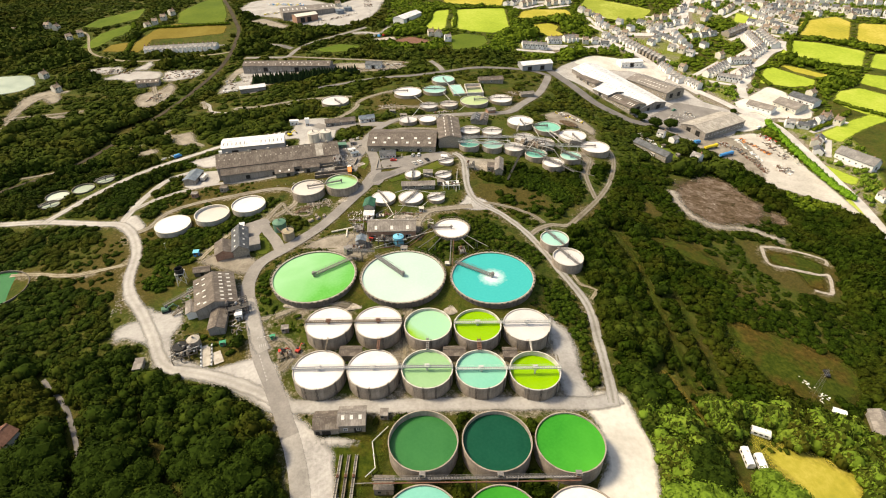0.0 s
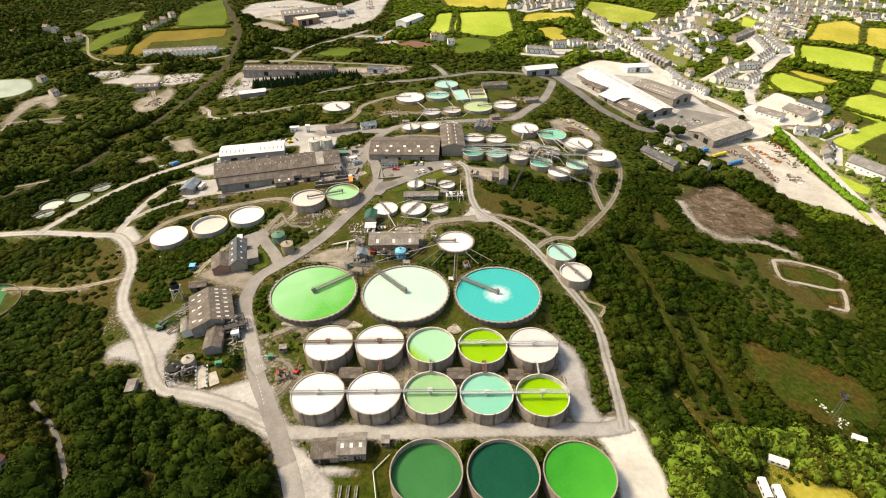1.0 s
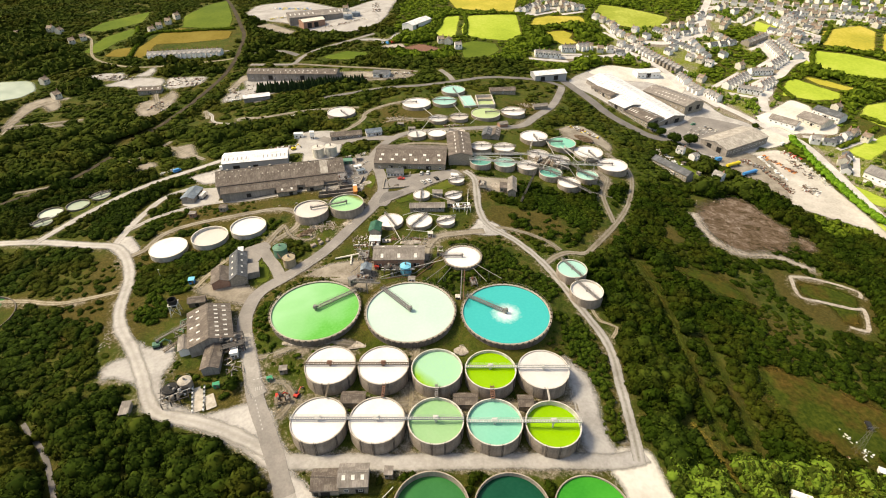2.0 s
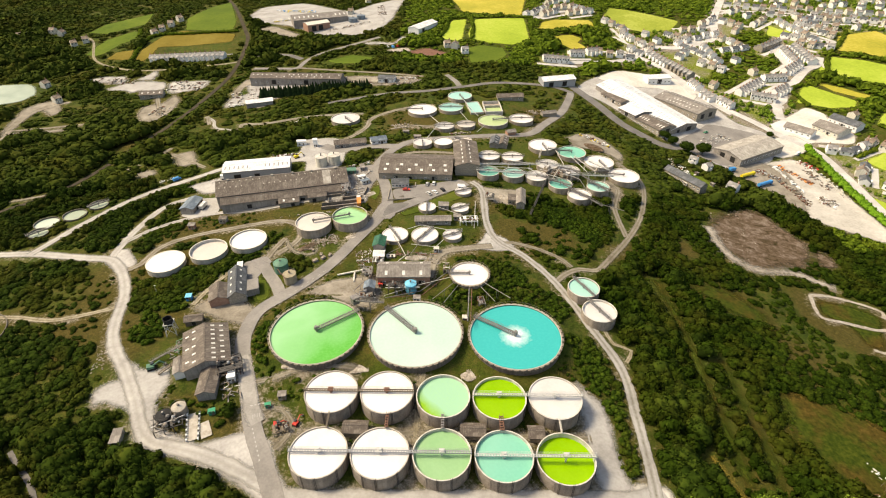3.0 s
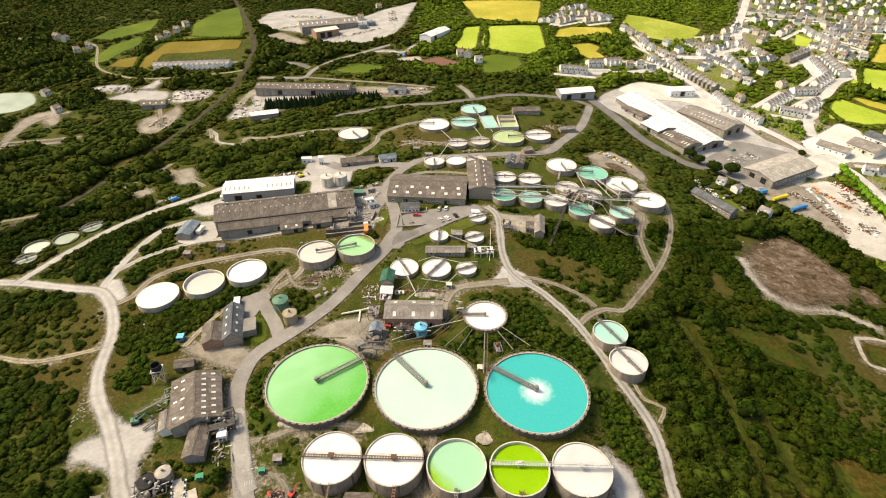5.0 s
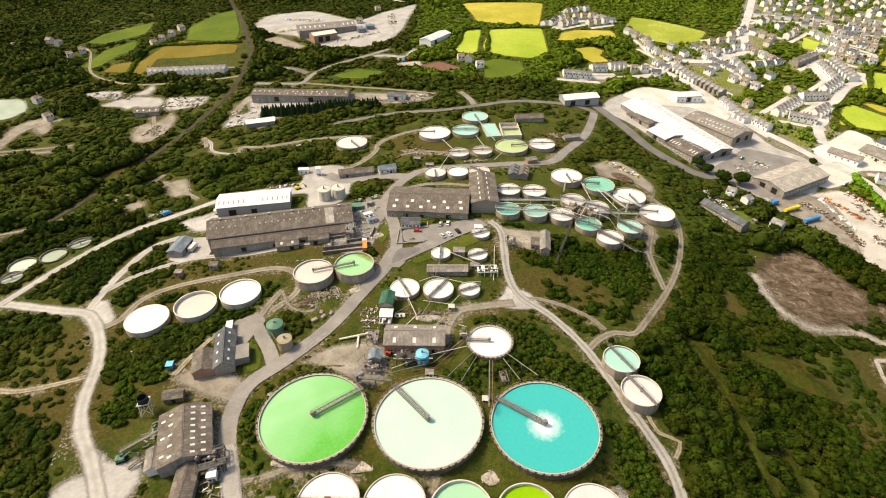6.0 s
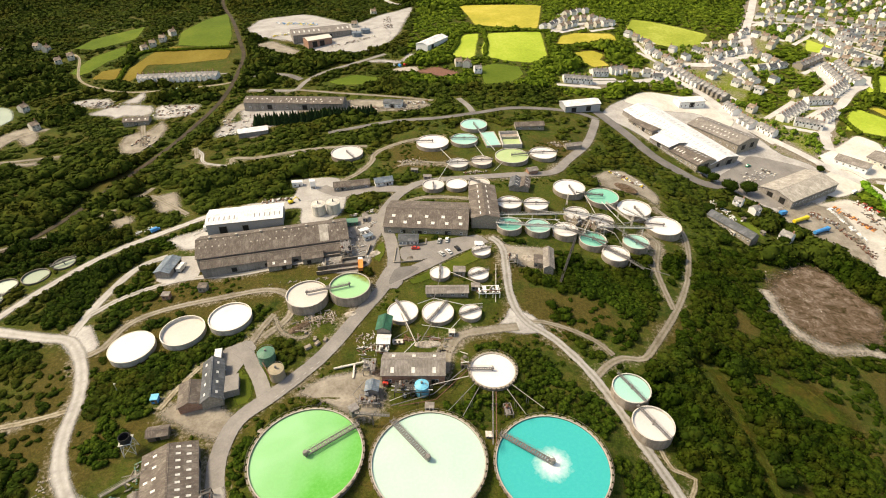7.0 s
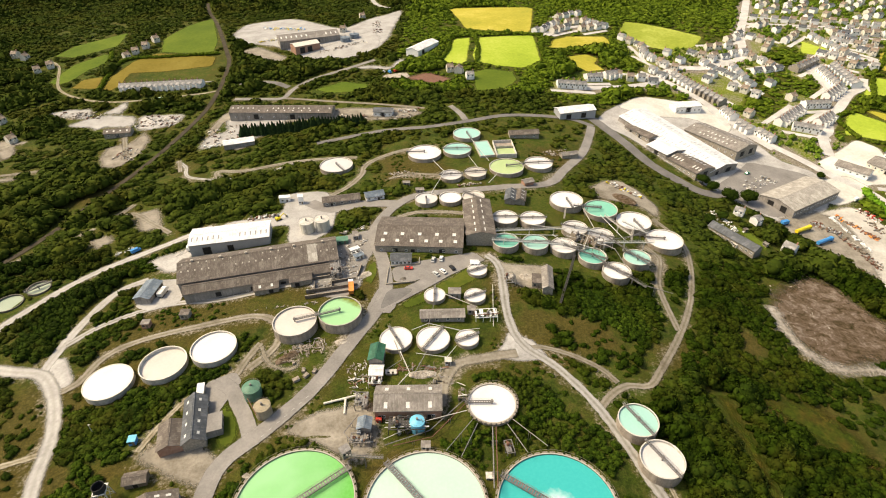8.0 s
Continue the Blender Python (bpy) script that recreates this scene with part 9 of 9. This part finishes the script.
size[(x < -45) & (y < 262)] *= 1.22
size *= 1 - 0.3 * (sample(sparse, x, y) > 0.1)
size = np.minimum(size, np.maximum(1.0, cl * 0.9))
tall = size * (0.5 + 0.3 * rs.rand(len(x)) + 0.9 * tallness) * np.where(y > 340, 0.62, 1.0)
near = y < 340
south &= (tallness > 0.45) & (size > 2.1)
single = south & (rs.rand(len(x)) < 0.36)
size[single] *= 1.25
# near right corner: bushes here take the leaves with sun in their colour
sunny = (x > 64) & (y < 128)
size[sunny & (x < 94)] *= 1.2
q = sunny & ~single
SUNNY = [crown(90 + s, 190, 0.085, lobes=5) for s in range(5)]
tagged(new("scrub", scatter_mesh("scrub", SUNNY, x[q], y[q], size[q], tall[q], "leaf_bright", 0.3)), "bushes with leaf green brightened for sun", "bushes", kind="stuff")
near &= ~sunny
# round the town and fields the sun patch goes into the leaf colour
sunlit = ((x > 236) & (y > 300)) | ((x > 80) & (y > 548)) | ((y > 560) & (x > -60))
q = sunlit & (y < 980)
tagged(new("woodland", scatter_mesh("woodland", FAR2, x[q], y[q], size[q], tall[q], "leaf_lane", 0.3)), "broadleaf woodland among fields and houses, green brightened for sun", "woodland", kind="stuff")
near &= ~sunlit
lower = (x < -60) & (y < 150)
for pick, models, nm in ((near & ~single & ~lower, MID, "scrub"), (near & ~single & lower, FINE, "scrub"), (~near & (y < 440) & ~sunlit, FAR, "woodland"), ((y >= 440) & (y < 640) & ~sunlit, FAR2, "woodland"), ((y >= 640) & ~sunlit, FAR3, "woodland")):
    for half in (x < -20, x >= -20):
        q = pick & half
        if q.sum():
            # eastern scrub takes the leaves with cloud shade in their colour
            me = scatter_mesh(nm, models, x[q], y[q], size[q], tall[q], "leaf_hill" if nm == "woodland" else ("leaf_shaded" if x[q].min() > -30 else "leaf_wood"), 0.3)
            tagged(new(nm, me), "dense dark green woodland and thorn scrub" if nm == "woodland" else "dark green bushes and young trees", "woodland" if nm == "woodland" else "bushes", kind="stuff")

# the wood goes on behind the start of the flight
xs_, ys_ = jittered(-170, 170, -90, 62, 7.4)
tagged(new("woodland", scatter_mesh("woodland", FAR2, xs_, ys_, 4.2 + 1.6 * rs.rand(len(xs_)), 3.6 + 2.4 * rs.rand(len(xs_)), "leaf_wood", 0.3)), "dark green wood below the works", "woodland", kind="stuff")

# single trees near the front
sx, sy, ss, st = x[single], y[single], size[single], tall[single]
order = np.argsort(sy)[:200]
rest = np.setdiff1d(np.arange(len(sx)), order)
if len(rest):
    tagged(new("scrub", scatter_mesh("scrub", FINE, sx[rest], sy[rest], ss[rest], st[rest], "leaf_wood", 0.3)), "dark green bushes and young trees", "bushes", kind="stuff")


def tree_model(seed, material):
    cv, cf = crown(200 + seed, 900, 0.062, 0.8, False, 9)
    ob = thing("tree", pose(0, 0, 0), "broadleaf tree with a dense dark green crown", "tree", "trees of the lower wood")
    me = bpy.data.meshes.new("crown")
    me.from_pydata((cv * np.array([1, 1, 0.9]) + np.array([0, 0, 0.45])).tolist(), [], cf.tolist())
    me.materials.append(M[material])
    part("crown", me, None, ob)
    trunk = Geo().lathe([(0.075, -0.2), (0.06, 0.3), (0.045, 0.8), (0.0, 1.0)], 8)
    r = random.Random(seed)
    for i in range(5):
        an = r.uniform(0, 6.28)
        trunk.tube((0, 0, 0.35 + 0.06 * i), (0.45 * math.cos(an), 0.45 * math.sin(an), 0.75 + 0.08 * i), 0.02, 5)
    part("trunk", trunk, M["bark"], ob)
    return ob


# The last two models carry sunlight in their leaf colour.
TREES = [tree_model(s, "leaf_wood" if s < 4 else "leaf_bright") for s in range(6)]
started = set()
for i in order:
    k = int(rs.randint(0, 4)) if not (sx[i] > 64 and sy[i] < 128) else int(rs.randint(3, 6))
    s = float(ss[i]) * 1.12
    m = pose(float(sx[i]), float(sy[i]), gz(sx[i], sy[i]), 0, 0, float(rs.rand() * 360))
    model = TREES[k]
    if k in started:
        t = copy_thing(model, m)
    else:
        started.add(k)
        t = model
        t.matrix_basis = m
    t.scale = (s, s, s * (0.9 + 0.4 * float(rs.rand())))

# broad trees between the factory and the scrap yard
for k, (xx, yy, s) in enumerate(((164, 432, 4.6), (168, 425, 4.2), (174.5, 413, 5.6), (188, 413.5, 5.8), (257, 450, 3.0), (160, 389, 3.6), (149, 383, 3.8), (193, 379, 4.0), (145, 347, 4.2), (186, 357, 3.6))):
    t = copy_thing(TREES[k % 4], pose(xx, yy, gz(xx, yy), 0, 0, 67 * k))
    t.scale = (s, s, s * 1.1)
    tagged(t, "broad round-headed tree beside the factory", "tree", "trees beside the factory")

# low scrub within the works
x, y = jittered(-200, 130, 80, 500, 2.2)
cl, ol, lu = sample(clear, x, y), sample(open_land, x, y), sample(lush, x, y)
thick = clump(x, y, 9, 21)
keep = (cl > 0.9) & (((lu > 0.5) & (rs.rand(len(x)) < 0.95)) | ((ol > 0.5) & (thick > 0.66) & (rs.rand(len(x)) < 0.45)))
x, y, cl, lu = x[keep], y[keep], cl[keep], lu[keep]
size = np.minimum(0.7 + 0.8 * rs.rand(len(x)) + 0.8 * lu, np.maximum(0.6, cl * 0.85))
tagged(new("scrub", scatter_mesh("scrub", LOW, x, y, size, size * (0.45 + 0.45 * rs.rand(len(x))) + 0.3 * lu, "leaf_scrub", 0.15)), "low green gorse and bramble among the tanks", "bushes", kind="stuff")

# gardens of the town and the sunny corner
x, y = jittered(78, 600, 300, 860, 4.4)
tw, cl = sample(town, x, y), sample(clear, x, y)
keep = (tw > 0.5) & (cl > 1.0) & (clump(x, y, 14, 31) > 0.38) & seen_land(x, y)
x, y, cl = x[keep], y[keep], cl[keep]
size = np.minimum(1.0 + 2.4 * rs.rand(len(x)) ** 1.5, np.maximum(0.8, cl))
tagged(new("garden_shrubs", scatter_mesh("garden_shrubs", FAR2, x, y, size, size * 1.3, "leaf_bright", 0.2)), "garden trees and shrubs, green brightened for sun", "bushes", kind="stuff")


def hedge(pts, width, height, material, label, step=1.6):
    s = spline(pts, step)
    n = len(s)
    xs = np.concatenate([s[:, 0], s[:, 0]]) + (rs.rand(2 * n) - 0.5) * width * 0.5
    ys = np.concatenate([s[:, 1], s[:, 1]]) + (rs.rand(2 * n) - 0.5) * width * 0.5
    sz = width * (0.45 + 0.2 * rs.rand(2 * n))
    tagged(new("hedge", scatter_mesh("hedge", FAR, xs, ys, sz, np.full(2 * n, height) * (0.75 + 0.3 * rs.rand(2 * n)), material, 0.1)), label, "hedge", kind="stuff")


hedge([(279, 432), (278.5, 407), (278, 372), (279.5, 343), (282, 317)], 5.0, 4.5, "leaf_hedge", "tall bright green hedge beside the main road")
for line in ([(16, 624), (18, 655), (16, 690)], [(-22, 618), (-12, 650), (-10, 686)], [(14, 692), (50, 696), (86, 696)], [(82, 612), (82, 650), (86, 690)], [(-338, 590), (-344, 655), (-300, 662), (-248, 666)], [(-350, 630), (-366, 680)], [(314, 504), (316, 536), (352, 552), (384, 606), (404, 626), (432, 664)],
             [(352, 550), (386, 540), (414, 528)], [(160, 660), (162, 700), (180, 716)], [(355, 465), (384, 436), (398, 430)], [(312, 418), (356, 446)]):
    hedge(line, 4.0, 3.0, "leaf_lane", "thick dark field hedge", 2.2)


def conifer(seed):
    r = np.random.RandomState(seed)
    ob = thing("conifer", pose(0, 0, 0), "tall dark narrow conifer in a windbreak row", "tree", "windbreak conifers")
    vs, fs, n = [], [], 0
    for k in range(9):
        z, rad = k / 9, 0.24 * (1 - k / 9.5) + 0.02
        m = 22
        a = np.linspace(0, 2 * math.pi, m, endpoint=False) + r.rand(m) * 0.3
        rr = rad * (0.8 + 0.4 * r.rand(m))
        ring = np.stack([rr * np.cos(a), rr * np.sin(a), z - 0.03 * r.rand(m)], 1)
        top = np.stack([0.35 * rad * np.cos(a), 0.35 * rad * np.sin(a), np.full(m, z + 0.17)], 1)
        vs += [ring, top]
        for i in range(m):
            fs.append((n + i, n + (i + 1) % m, n + m + i))
            fs.append((n + (i + 1) % m, n + m + (i + 1) % m, n + m + i))
        n += 2 * m
    me = bpy.data.meshes.new("crown")
    me.from_pydata(np.concatenate(vs).tolist(), [], fs)
    me.materials.append(M["leaf_dark"])
    part("crown", me, None, ob)
    part("trunk", Geo().lathe([(0.03, -0.1), (0.02, 0.5), (0.0, 0.6)], 6), M["bark"], ob)
    return ob


CONIFERS = [conifer(1), conifer(2)]
for i in range(44):
    xx, yy = -172 + 92 * i / 43 + rng.uniform(-0.5, 0.5), 493 + 12 * i / 43 + rng.uniform(-0.6, 0.6)
    hh = rng.uniform(7.5, 10.0)
    m = pose(xx, yy, gz(xx, yy), 0, 0, rng.uniform(0, 360))
    c = CONIFERS[i % 2]
    if i < 2:
        c.matrix_basis = m
    else:
        c = copy_thing(c, m)
    c.scale = (hh * 1.45, hh * 1.45, hh)
